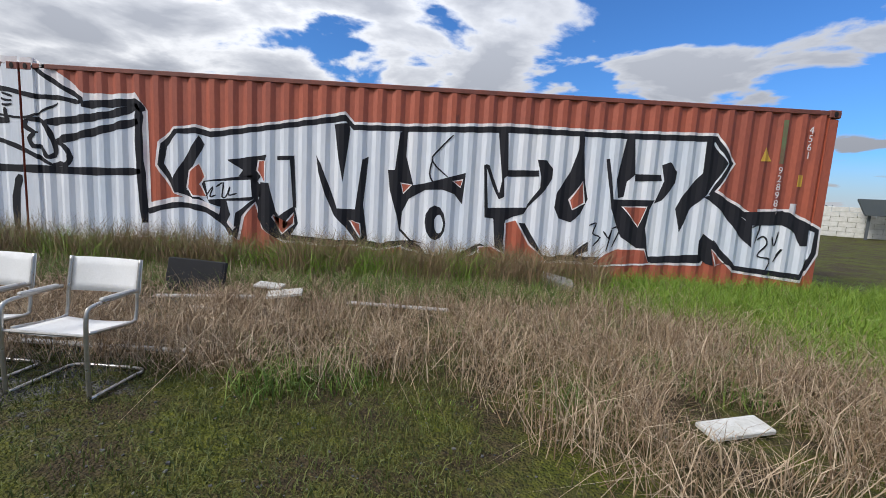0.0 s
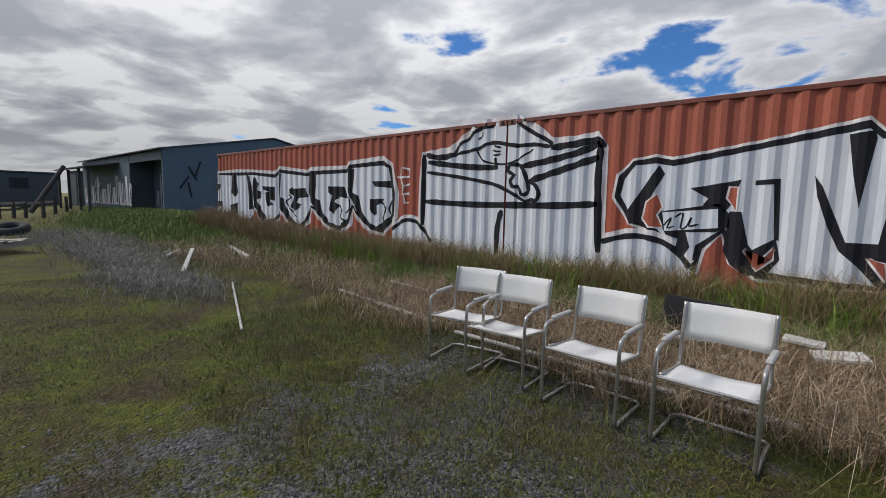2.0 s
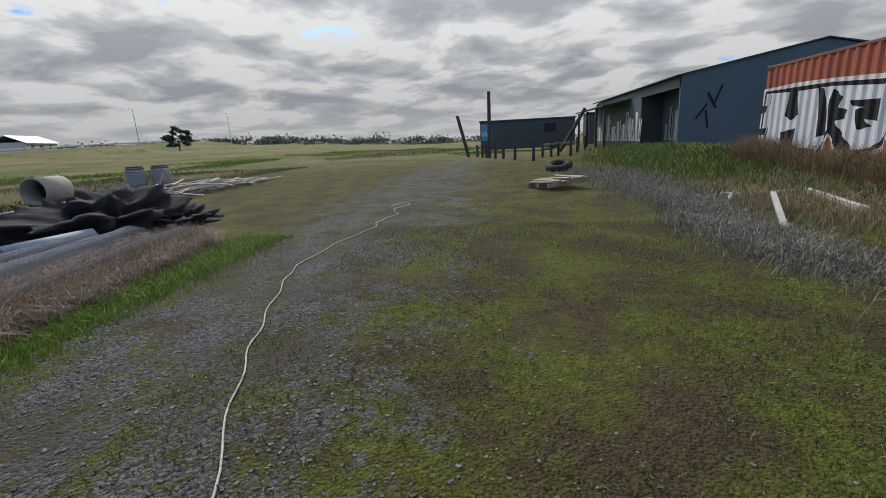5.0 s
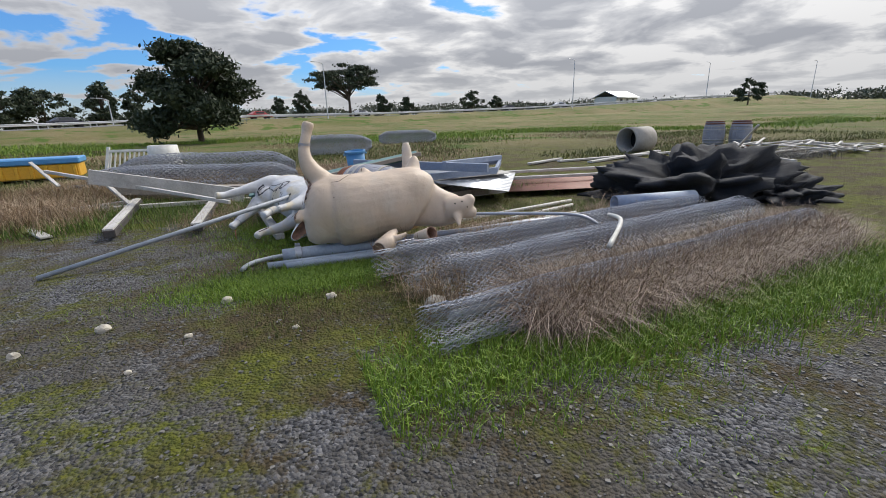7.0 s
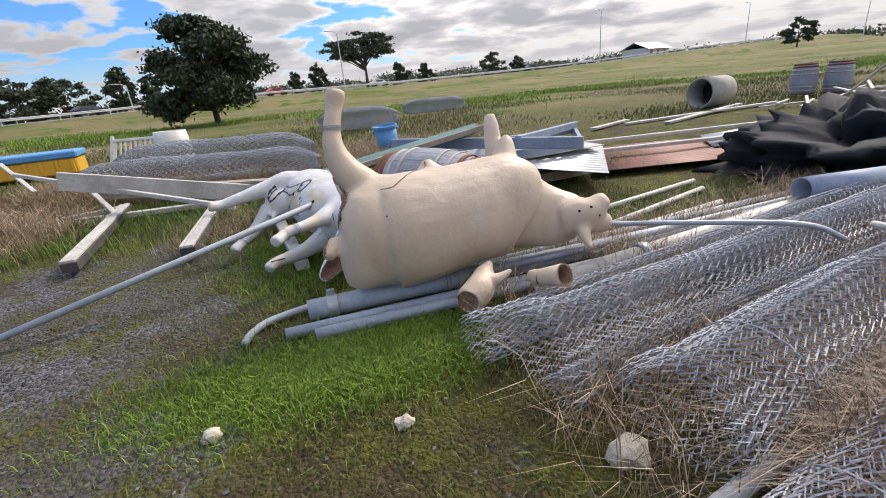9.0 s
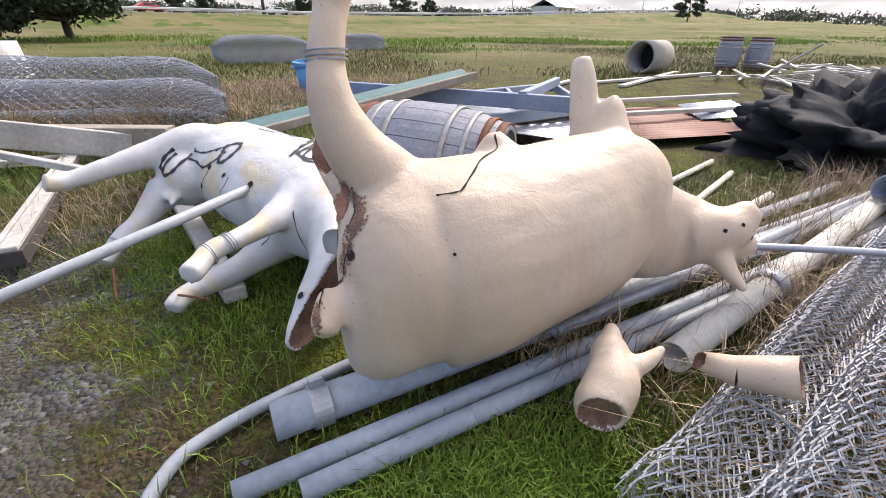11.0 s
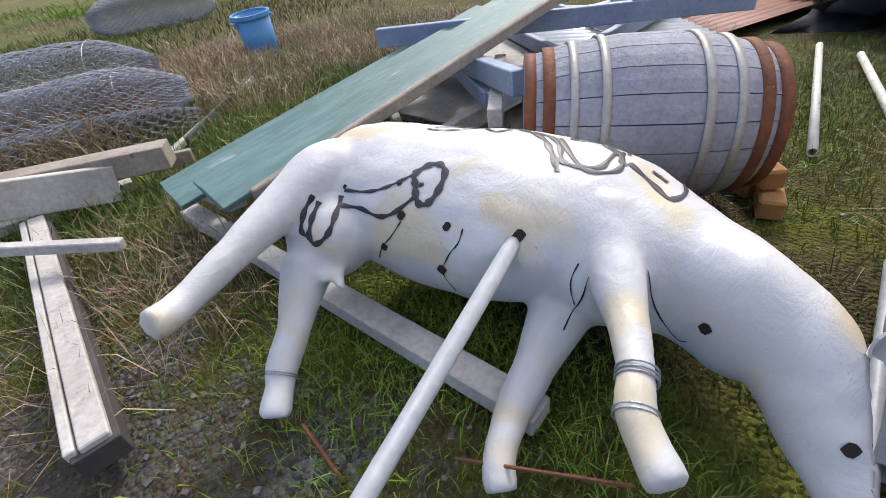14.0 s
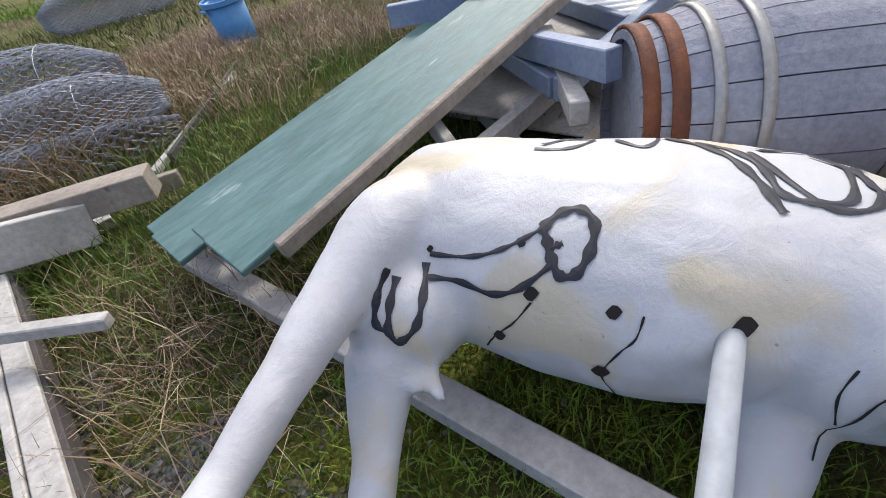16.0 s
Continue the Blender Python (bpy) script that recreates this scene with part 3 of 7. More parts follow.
def ribbon(pts, w, closed=False, taper=False):
    """Quads along a line; w: its width."""
    n = len(pts)
    left, right = [], []
    for i in range(n):
        a = pts[(i - 1) % n] if closed or i else pts[0]
        b = pts[(i + 1) % n] if closed or i < n - 1 else pts[-1]
        dx, dz = b[0] - a[0], b[1] - a[1]
        d = math.hypot(dx, dz) or 1
        ww = w * (0.55 if taper and i in (0, n - 1) else 1.0) * (1 + 0.12 * math.sin(i * 2.3))
        left.append((pts[i][0] - dz / d * ww / 2, pts[i][1] + dx / d * ww / 2))
        right.append((pts[i][0] + dz / d * ww / 2, pts[i][1] - dx / d * ww / 2))
    return [[left[i], left[(i + 1) % n], right[(i + 1) % n], right[i]] for i in range(n if closed else n - 1)]


def rounder(pts, n=3):
    return [(p.x, p.y) for p in curve_pts([(x, z, 0) for x, z in pts], n)]


def corrugated_container(x0, x1, label):
    c = thing("shipping_container", label, "container", pose((x0 + x1) / 2, FACE + 1.22, -0.03), "containers end to end")
    inv = c.matrix_world.inverted()
    z0, z1, y1 = -0.03, 2.87, FACE + 2.438

    def add(name, bm, mat, lab=""):
        bmesh.ops.transform(bm, matrix=inv, verts=bm.verts[:])
        return part(name, bm, mat, c, lab)
    for back in (0, 1):
        bm = bmesh.new()
        xs = [x0 + 0.15] + rib_stops(x0 + 0.15, x1 - 0.15) + [x1 - 0.15]
        rows = []
        for x in xs:
            y = rib_y(x)
            ys = (y, y + 0.006) if not back else (FACE + y1 - y, FACE + y1 - y - 0.006)
            rows.append([bm.verts.new((x, q, z)) for q in ys for z in (z0 + 0.12, z1 - 0.06)])
        for a, b in zip(rows, rows[1:]):
            for i, j in ((0, 1), (1, 3), (3, 2), (2, 0)):
                bm.faces.new((a[i], b[i], b[j], a[j]) if not back else (a[i], a[j], b[j], b[i]))
        add("side_panel", bm, M["red"])
    for y in (FACE + 0.03, y1 - 0.03):
        add("top_rail", box((x1 - x0 - 0.34, 0.07, 0.07), pose((x0 + x1) / 2, y, z1 - 0.035), 0.008), M["red_dark"])
        add("bottom_rail", box((x1 - x0 - 0.34, 0.06, 0.16), pose((x0 + x1) / 2, y + 0.012, z0 + 0.09), 0.008), M["red_dark"])
        for x in (x0 + 0.08, x1 - 0.08):
            add("corner_post", box((0.15, 0.13, z1 - z0 - 0.24), pose(x, y + (0.040 if y < FACE + 1 else -0.040), (z0 + z1) / 2), 0.012), M["red"])
            for z in (z0 + 0.06, z1 - 0.06 + 0.012):
                bm = box((0.178, 0.162, 0.118), pose(x, y + (0.04 if y < FACE + 1 else -0.04), z), 0.012)
                cast = add("corner_casting", bm, M["red_dark"], "dark red steel corner casting")
                if y < FACE + 1:
                    hole = tube([(0, -0.004, 0), (0, 0.004, 0)], [(0.028, 0.042)] * 2, 14)
                    bmesh.ops.transform(hole, matrix=inv @ pose(x, FACE - 0.014, z), verts=hole.verts[:])
                    part("slot", hole, M["cavity"], cast)
    bm = bmesh.new()
    for k in range(int((x1 - x0 - 0.3) / 0.2)):
        add_box(bm, (0.12, 2.3, 0.012), pose(x0 + 0.25 + k * 0.2, FACE + 1.22, z1 - 0.012))
    add_box(bm, (x1 - x0 - 0.2, 2.34, 0.02), pose((x0 + x1) / 2, FACE + 1.22, z1 - 0.045))
    add("roof", bm, M["red_dark"])
    for x in (x0 + 0.05, x1 - 0.05):
        bm = box((0.05, 2.2, z1 - z0 - 0.2), pose(x, FACE + 1.22, (z0 + z1) / 2), 0.006)
        for k in range(8):
            add_box(bm, (0.03, 0.12, z1 - z0 - 0.4), pose(x + (0.03 if x > (x0 + x1) / 2 else -0.03), FACE + 0.32 + k * 0.26, (z0 + z1) / 2), 0.004)
        add("end_panel", bm, M["red"])
    return c, inv


right_box, right_inv = corrugated_container(-6.12, 6.12, "red-brown corrugated steel shipping container covered in silver graffiti letters")
left_box, left_inv = corrugated_container(-18.42, -6.16, "rusty red corrugated shipping container with black and white graffiti")


def paint(c, inv, name, polys, mat, off, lab=""):
    polys = [p for p in polys if len(p) > 2]
    bm = on_ribs(polys, off)
    bmesh.ops.transform(bm, matrix=inv, verts=bm.verts[:])
    return part(name, bm, M[mat], c, lab)


SIL = "-4.09,1.51 -4.04,1.80 -3.85,2.01 -3.55,2.04 -3.32,1.99 -2.24,2.18 -1.30,2.35 -1.18,2.22 -0.38,2.24 1.19,2.32 2.34,2.32 3.11,2.33 4.32,2.36 4.59,2.01 4.35,1.55 5.05,1.16 5.09,1.27 5.55,1.28 6.04,1.06 6.04,0.71 5.88,0.32 4.84,0.41 4.45,0.79 4.30,0.50 3.55,0.46 2.71,0.41 2.09,0.42 1.83,0.36 1.48,0.89 1.30,0.92 1.21,0.41 0.84,0.53 0.33,0.27 -0.15,0.33 -0.86,0.47 -1.34,0.46 -2.22,0.50 -2.50,0.66 -2.64,1.06 -2.92,0.81 -2.97,0.45 -3.09,0.62 -3.61,1.07 -3.86,1.14"
TRI = "5.07,2.28 5.20,2.08 5.01,2.07"
ARCH2 = "-9.21,0.70 -8.78,0.93 -8.37,0.87 -7.98,0.50"
ARCH3 = "-4.31,0.78 -3.80,0.91 -3.30,0.80 -3.00,0.50"
LETTER_SHADOWS = (
    "-3.51,1.97 -3.43,1.84 -3.60,1.49 -3.72,1.12 -3.88,1.09 -3.96,1.23 -3.69,1.69 -3.53,1.93",
    "-3.08,1.63 -2.48,1.74 -2.54,1.53 -2.59,1.39 -2.66,1.29 -2.71,1.38 -2.92,1.39 -2.85,1.49",
    "-3.53,1.28 -2.71,1.42 -2.59,1.29 -2.58,1.11 -2.73,1.03 -3.10,1.01 -3.03,0.80 -3.12,0.63 -3.22,0.74 -3.20,0.91 -3.36,0.96 -3.42,1.06",
    "-2.59,1.32 -2.45,1.32 -2.35,0.89 -2.30,0.82 -2.06,0.99 -2.00,0.72 -2.12,0.52 -2.34,0.47 -2.53,0.60 -2.63,0.78 -2.61,1.04",
    "-2.33,1.73 -2.07,1.75 -2.03,0.96 -2.08,0.98 -2.13,1.68 -2.33,1.67",
    "-1.47,2.25 -1.25,2.28 -1.23,2.19 -1.32,1.39 -1.40,1.78",
    "-1.74,1.78 -1.66,1.65 -1.40,0.99 -1.12,0.99 -1.03,1.75 -0.94,1.80 -1.00,1.07 -0.91,0.46 -1.10,0.50 -1.28,0.72 -1.45,0.88 -1.58,1.17 -1.70,1.53",
    "-0.47,2.19 -0.36,2.22 -0.37,1.84 -0.24,1.41 -0.06,1.45 0.55,1.64 0.52,1.16 0.39,1.31 0.20,1.37 -0.05,1.35 -0.30,1.20 -0.40,0.99 -0.41,0.73 -0.24,0.57 0.00,0.51 -0.26,0.54 -0.43,0.70 -0.47,0.91 -0.60,1.32 -0.64,1.62 -0.53,1.62 -0.50,1.92",
    "0.28,0.86 0.27,0.73 0.22,0.63 0.14,0.58 0.06,0.61 -0.01,0.71 -0.04,0.84 -0.03,0.98 0.03,1.08 0.10,1.12 0.19,1.09 0.25,1.00",
    "-1.67,0.41 -1.53,0.49 -1.25,0.51 -1.01,0.45 -1.34,0.43",
    "-0.82,0.42 -0.59,0.53 -0.26,0.56 -0.11,0.49 0.09,0.26 -0.00,0.26 -0.15,0.41 -0.37,0.45",
    "0.84,1.79 0.90,1.78 1.08,1.36 1.11,1.56 1.01,2.31 1.15,2.32 1.20,1.64 1.14,1.59 1.16,1.31 1.08,1.27 0.98,1.46",
    "1.19,1.72 1.66,1.74 1.67,1.65 1.20,1.62",
    "1.63,1.90 1.77,1.90 1.88,1.78 1.88,1.63 1.79,1.46 1.50,1.13 1.53,1.22 1.70,1.48 1.70,1.65",
    "0.82,1.78 0.86,1.77 0.92,1.13 1.54,1.17 1.48,1.07 1.33,1.02 1.20,0.95 1.19,0.47 1.07,0.51 1.02,0.97 0.88,0.98",
    "2.23,2.33 2.31,2.33 2.33,2.05 2.39,1.59 2.45,1.35 2.36,1.12 2.21,0.98 2.02,1.03 1.94,1.19 1.96,1.42 2.15,1.75 2.24,2.09",
    "2.96,2.28 3.07,2.31 3.13,1.76 3.02,1.65 3.00,1.42 2.92,1.39 2.86,1.67 2.92,2.01",
    "3.13,1.77 3.54,1.78 3.56,1.69 3.14,1.66",
    "3.54,1.93 3.65,1.98 3.78,1.84 3.77,1.67 3.58,1.39 3.48,1.34 3.54,1.51 3.59,1.69",
    "2.68,1.97 2.73,1.98 2.84,1.37 3.49,1.39 3.41,1.25 3.37,0.96 3.45,0.61 3.52,0.41 3.26,0.65 3.02,0.79 2.82,1.22",
    "4.16,2.35 4.32,2.40 4.28,2.28 4.53,2.01 4.28,1.53 4.05,1.30 3.90,0.92 3.82,1.28 3.89,1.49 4.16,1.84 4.16,2.13",
    "4.21,1.48 4.39,1.53 4.94,1.16 4.89,1.29 5.49,1.34 5.91,1.09 5.93,0.82 5.82,0.81 5.72,1.01 5.50,1.12 5.02,1.09 5.06,0.74 4.82,0.95 4.58,1.23 4.33,1.44",
    "4.24,0.56 4.23,0.81 4.31,0.92 4.47,0.80 4.84,0.42 4.64,0.48 4.44,0.68 4.50,0.43 4.40,0.45",
    "3.46,0.51 4.23,0.59 4.34,0.52 3.54,0.41",
    "1.46,0.89 1.55,0.64 1.72,0.46 1.96,0.42 2.26,0.47 2.51,0.70 2.52,0.55 2.26,0.41 1.92,0.37 1.61,0.47 1.50,0.69",
)

BARE_STEEL = (
    "-3.69,1.18 -3.65,1.42 -3.51,1.54 -3.44,1.36 -3.51,1.24 -3.42,1.06 -3.60,1.07",
    "-2.39,0.82 -2.27,0.59 -2.06,0.87 -2.08,0.72 -2.23,0.56",
    "-1.19,0.82 -1.02,0.57 -1.05,0.77",
    "-1.38,0.41 -1.05,0.43 -1.07,0.31 -1.38,0.29",
    "-0.72,0.38 -0.39,0.45 -0.39,0.33 -0.67,0.29",
    "-0.42,1.42 -0.28,1.41 -0.39,1.29",
    "0.38,1.50 0.50,1.52 0.48,1.43",
    "-2.60,1.64 -2.52,1.64 -2.52,1.34 -2.62,1.50",
    "1.24,0.29 1.22,0.91 1.36,0.96 1.59,0.59 1.89,0.36",
    "0.82,0.51 1.00,0.53 1.22,0.42 1.25,0.27 0.86,0.34",
    "2.62,0.33 2.80,0.52 2.99,0.60 3.39,0.61 3.50,0.41",
    "3.01,1.26 3.35,1.27 3.27,0.98",
    "2.35,1.60 2.39,1.29 2.22,1.19 2.18,1.32",
    "4.45,0.67 4.55,0.44 4.66,0.48",
)

LETTER_LINES = (
    "0.33,2.19 0.12,1.96 0.03,1.79 0.28,1.56",
    "0.03,1.79 0.00,1.59 0.07,1.45",
    "-3.42,1.06 -3.29,1.21 -3.34,1.06 -3.25,1.09",
    "-3.25,1.21 -3.15,1.28 -3.17,1.07 -3.10,1.08 -3.03,1.22 -3.06,1.10 -2.94,1.13",
    "2.50,0.95 2.62,0.99 2.57,0.83 2.70,0.77 2.59,0.63",
    "2.74,0.87 2.82,0.77 2.86,0.90 2.80,0.57",
    "2.86,0.92 3.00,0.94 2.89,0.63",
    "5.02,1.06 5.17,1.10 5.11,0.82",
    "5.15,0.87 5.24,0.93 5.29,0.81 5.19,0.62 5.37,0.58 5.32,0.40",
    "5.36,0.93 5.43,0.79 5.47,1.02",
    "5.45,0.54 5.54,0.75 5.48,0.64",
)

NAME_TAG = "-3.43,1.28 -2.72,1.35 -2.70,1.09 -3.38,1.01"
HOLE_IN = (
    "0.25,0.84 0.24,0.77 0.22,0.71 0.19,0.69 0.15,0.70 0.12,0.76 0.11,0.83 0.11,0.91 0.14,0.96 0.17,0.98 0.20,0.97 0.23,0.91",
)

THROWUP = (
    "-18.34,2.17 -17.06,2.14 -15.85,2.13 -14.41,2.02 -14.21,2.17 -12.71,2.03 -12.50,2.07 -10.92,2.08 -10.76,2.19 -9.52,2.23 -9.31,2.13 -9.16,1.50 -9.19,1.03 -9.55,0.63 -9.97,0.70 -10.38,0.95 -10.70,1.20 -10.84,0.80 -11.22,0.58 -11.77,0.71 -12.29,1.07 -12.53,1.16 -12.72,0.77 -13.11,0.51 -13.60,0.64 -14.15,1.07 -14.30,0.80 -14.79,0.50 -15.32,0.62 -15.77,1.09 -16.08,0.49 -18.41,0.63",
)

THROWUP_SHADOWS = (
    "-17.36,2.10 -17.02,2.14 -16.87,1.51 -17.14,1.38 -17.42,1.49",
    "-17.49,1.08 -16.91,1.18 -16.98,0.64 -17.46,0.70",
    "-16.29,2.09 -16.06,2.06 -15.81,1.02 -16.12,0.94",
    "-18.23,0.73 -16.05,0.66 -16.13,0.46 -18.13,0.56",
    "-18.59,1.83 -18.24,1.81 -18.27,1.64 -18.60,1.57",
    "-18.67,1.19 -18.21,1.20 -18.24,1.01 -18.66,1.01",
    "-15.76,2.02 -15.45,1.81 -15.55,1.60 -15.25,1.52 -15.36,1.34 -15.62,1.30 -14.97,0.66 -14.33,0.76 -14.79,0.48 -15.39,0.64 -15.77,1.08 -15.87,1.69",
    "-15.23,1.72 -14.43,1.70 -14.43,1.26 -14.82,1.32 -14.57,1.16 -14.92,1.09 -15.09,1.50 -14.84,1.56 -15.18,1.61",
    "-14.24,2.11 -14.08,2.09 -14.15,1.40 -13.93,1.33 -13.83,1.10 -13.47,0.73 -13.10,0.60 -12.60,0.95 -12.67,0.77 -13.11,0.49 -13.66,0.64 -14.21,1.08 -14.27,1.61",
    "-13.61,1.63 -12.77,1.66 -12.64,1.41 -13.17,1.37 -13.25,1.24 -12.97,1.19 -13.34,0.98 -13.56,1.11 -13.40,1.43 -13.58,1.50",
    "-12.61,2.06 -12.25,2.05 -12.35,1.40 -12.11,1.33 -12.05,1.09 -11.67,0.75 -11.25,0.67 -10.82,0.93 -10.84,0.77 -11.22,0.56 -11.77,0.70 -12.29,1.09 -12.52,1.27 -12.65,1.53",
    "-11.71,1.70 -11.01,1.69 -10.87,1.38 -11.27,1.45 -11.41,1.30 -11.20,1.21 -11.48,0.96 -11.65,1.08 -11.54,1.46 -11.70,1.55",
    "-10.84,2.15 -10.60,2.13 -10.71,1.54 -10.45,1.47 -10.36,1.16 -10.10,0.86 -9.77,0.72 -9.25,1.01 -9.20,0.89 -9.52,0.60 -9.91,0.67 -10.31,0.92 -10.66,1.26 -10.87,1.59",
    "-9.92,1.81 -9.20,1.81 -9.12,1.49 -9.21,1.44 -9.26,1.65 -9.86,1.69",
    "-9.98,1.39 -9.48,1.40 -9.62,1.28 -9.75,1.23 -9.72,1.04 -9.86,0.99 -9.99,1.14",
)

THROWUP_LINES = (
    "-13.44,1.67 -13.68,1.52 -13.52,1.38 -13.82,1.26 -13.45,0.96 -13.24,0.83",
    "-11.22,1.21 -11.10,1.07 -11.20,0.91 -10.92,0.80",
    "-11.27,1.60 -11.20,1.46 -11.37,1.36",
    "-9.68,1.36 -9.41,1.18 -9.54,0.94 -9.42,0.80",
    "-18.16,2.10 -18.09,1.39 -18.28,0.80",
    "-10.80,1.44 -10.78,1.12 -10.99,1.02",
    "-9.22,1.36 -9.32,1.18 -9.26,1.03",
)

BOX_FILL = (
    "-8.20,2.33 -7.47,2.36 -7.09,2.62 -6.71,2.81 -6.37,2.84 -5.95,2.85 -5.57,2.62 -5.25,2.39 -4.79,2.39 -4.47,2.42 -4.38,2.28 -4.38,1.48 -4.33,0.48 -5.89,0.28 -8.37,0.37 -8.25,1.66",
)

BOX_THICK = (
    "-8.22,2.35 -8.23,1.66 -8.25,0.85",
    "-8.18,2.35 -7.78,2.27 -7.32,2.32",
    "-8.11,2.19 -7.08,2.06 -6.35,2.02",
    "-8.22,1.36 -6.96,1.32 -5.96,1.33 -5.10,1.34 -4.39,1.38",
    "-4.39,2.32 -4.41,1.85 -4.39,1.36 -4.35,0.60",
    "-6.21,1.23 -6.29,0.90 -6.30,0.39",
    "-5.25,2.32 -4.79,2.36 -4.45,2.39 -4.34,2.27",
    "-5.80,2.03 -5.28,2.11 -4.71,2.23 -4.40,2.35",
    "-5.67,1.76 -5.12,1.92 -4.64,2.06 -4.41,2.12",
)

BOX_MID = (
    "-7.32,2.32 -6.82,2.39 -6.46,2.49 -5.94,2.40 -5.60,2.40 -5.26,2.34",
    "-5.95,2.83 -5.69,2.65 -5.40,2.49 -5.25,2.40 -5.26,2.34",
    "-7.38,2.32 -7.26,2.49 -7.01,2.61 -6.82,2.75 -6.41,2.81",
    "-8.15,1.98 -7.38,1.88 -6.70,1.77 -6.25,1.66 -5.74,1.41",
    "-6.07,2.06 -6.09,1.95 -5.97,1.87 -6.04,1.78 -5.99,1.67 -5.88,1.66 -5.79,1.52 -5.68,1.58 -5.71,1.78 -5.84,2.04 -6.07,2.06",
    "-5.67,1.76 -5.52,1.68 -5.46,1.53 -5.51,1.42 -5.62,1.43 -5.74,1.38",
    "-6.39,2.21 -6.37,2.09 -6.34,1.99",
)

BOX_FINE = (
    "-6.84,2.37 -6.68,2.17 -6.35,2.09 -6.02,2.10 -5.60,2.32",
    "-6.43,2.43 -6.33,2.40 -6.26,2.38",
    "-6.46,2.35 -6.36,2.32 -6.27,2.32",
    "-6.45,2.26 -6.36,2.25 -6.27,2.27",
    "-6.69,2.71 -6.71,2.62 -6.82,2.58",
)

INITIALS = (
    "-8.88,2.10 -8.67,2.06 -8.65,1.90 -8.96,1.88 -9.06,1.90",
    "-8.92,2.10 -8.95,1.89 -8.84,1.69 -8.87,1.51",
    "-8.84,1.69 -8.64,1.74 -8.67,1.70",
    "-8.90,1.50 -8.69,1.53 -8.66,1.49",
    "-8.84,1.51 -8.80,1.31 -8.67,1.33",
)


def outlines(texts, w, closed=False, smooth=True):
    out = []
    for t in texts:
        p = place(t)
        out += ribbon(rounder(p, 3) if smooth else p, w, closed, True)
    return out


sil = place(SIL)
paint(right_box, right_inv, "graffiti_halo", ribbon(sil, 0.17, True), "spray_halo", 0.004, "soft white spray edge round the letters")
paint(right_box, right_inv, "graffiti_fill", [sil], "spray_white", 0.006, "silver white letter fill, streaks in its colour for the shading of the ribs")
paint(right_box, right_inv, "graffiti_outline", ribbon(sil, 0.085, True), "spray_black", 0.008, "black outline")
for t in LETTER_SHADOWS:
    paint(right_box, right_inv, "graffiti_letter_shadow", [place(t)], "spray_black", 0.010, "thick black letter stroke")
for t in BARE_STEEL:
    paint(right_box, right_inv, "graffiti_window_edge", ribbon(place(t), 0.055, True), "spray_halo", 0.012)
    paint(right_box, right_inv, "graffiti_window", [place(t)], "red", 0.013, "bare red steel between the letters")
paint(right_box, right_inv, "graffiti_counter", [place(HOLE_IN[0])], "spray_white", 0.012)
paint(right_box, right_inv, "graffiti_name_tag", [place(NAME_TAG)], "spray_white", 0.012, "silver name tag with a black rim")
for t in LETTER_LINES:
    paint(right_box, right_inv, "graffiti_tag", outlines((t,), 0.024), "spray_black", 0.015, "thin black tag writing")
paint(right_box, right_inv, "warning_triangle", [place(TRI)], "spray_yellow", 0.006, "yellow warning triangle sticker")
paint(right_box, right_inv, "worn_stripe", [[(5.30, 2.05), (5.38, 2.05), (5.36, 2.70), (5.28, 2.70)]], "paint_green", 0.005)
paint(right_box, right_inv, "data_plate", [[(5.62, 1.72), (5.72, 1.72), (5.72, 1.9), (5.62, 1.9)]], "spray_yellow", 0.006)
paint(right_box, right_inv, "paper_label", [[(5.56, 1.28), (5.68, 1.28), (5.68, 1.46), (5.56, 1.46)]], "spray_halo", 0.006, "small white paper label")


def clip_side(shape, edge, sign):
    """The part of an outline that lies on one side of an upright line."""
    kept = []
    for (x0, z0), (x1, z1) in zip(shape, shape[1:] + shape[:1]):
        if sign * (x0 - edge) >= 0:
            kept.append((x0, z0))
        if (x0 - edge) * (x1 - edge) < 0:
            k = (edge - x0) / (x1 - x0)
            kept.append((edge, z0 + k * (z1 - z0)))
    return kept


box_shape = place(BOX_FILL[0])
for c, inv, edge, sign in ((right_box, right_inv, -6.121, 1), (left_box, left_inv, -6.159, -1)):
    rim = [clip_side(q, edge, sign) for q in ribbon(box_shape, 0.22, True)]
    paint(c, inv, "graffiti_box_halo", rim, "spray_halo", 0.005)
    paint(c, inv, "graffiti_box_fill", [clip_side(box_shape, edge, sign)], "spray_white", 0.007, "white painted box shape")
    for lines, w, off in ((BOX_THICK, 0.115, 0.010), (BOX_MID, 0.07, 0.011), (BOX_FINE, 0.035, 0.012)):
        for t in lines:
            line = [q for q in (clip_side(q, edge, sign) for q in outlines((t,), w)) if len(q) > 2]
            if line:
                paint(c, inv, "graffiti_line", line, "spray_black", off, "black hand-drawn line")
for c, inv, text in ((left_box, left_inv, ARCH2), (right_box, right_inv, ARCH3)):
    arch = rounder(place(text), 4)
    paint(c, inv, "graffiti_arch_fill", [arch + [(arch[-1][0], 0.3), (arch[0][0], 0.3)]], "spray_white", 0.008)
    paint(c, inv, "graffiti_arch_halo", ribbon([(x, z + 0.07) for x, z in arch], 0.10), "spray_halo", 0.009)
    paint(c, inv, "graffiti_arch", ribbon(arch, 0.085), "spray_black", 0.0105)
for stroke in INITIALS:
    paint(left_box, left_inv, "graffiti_initial", outlines((stroke,), 0.05, smooth=False), "spray_halo", 0.008, "pale pink letter")
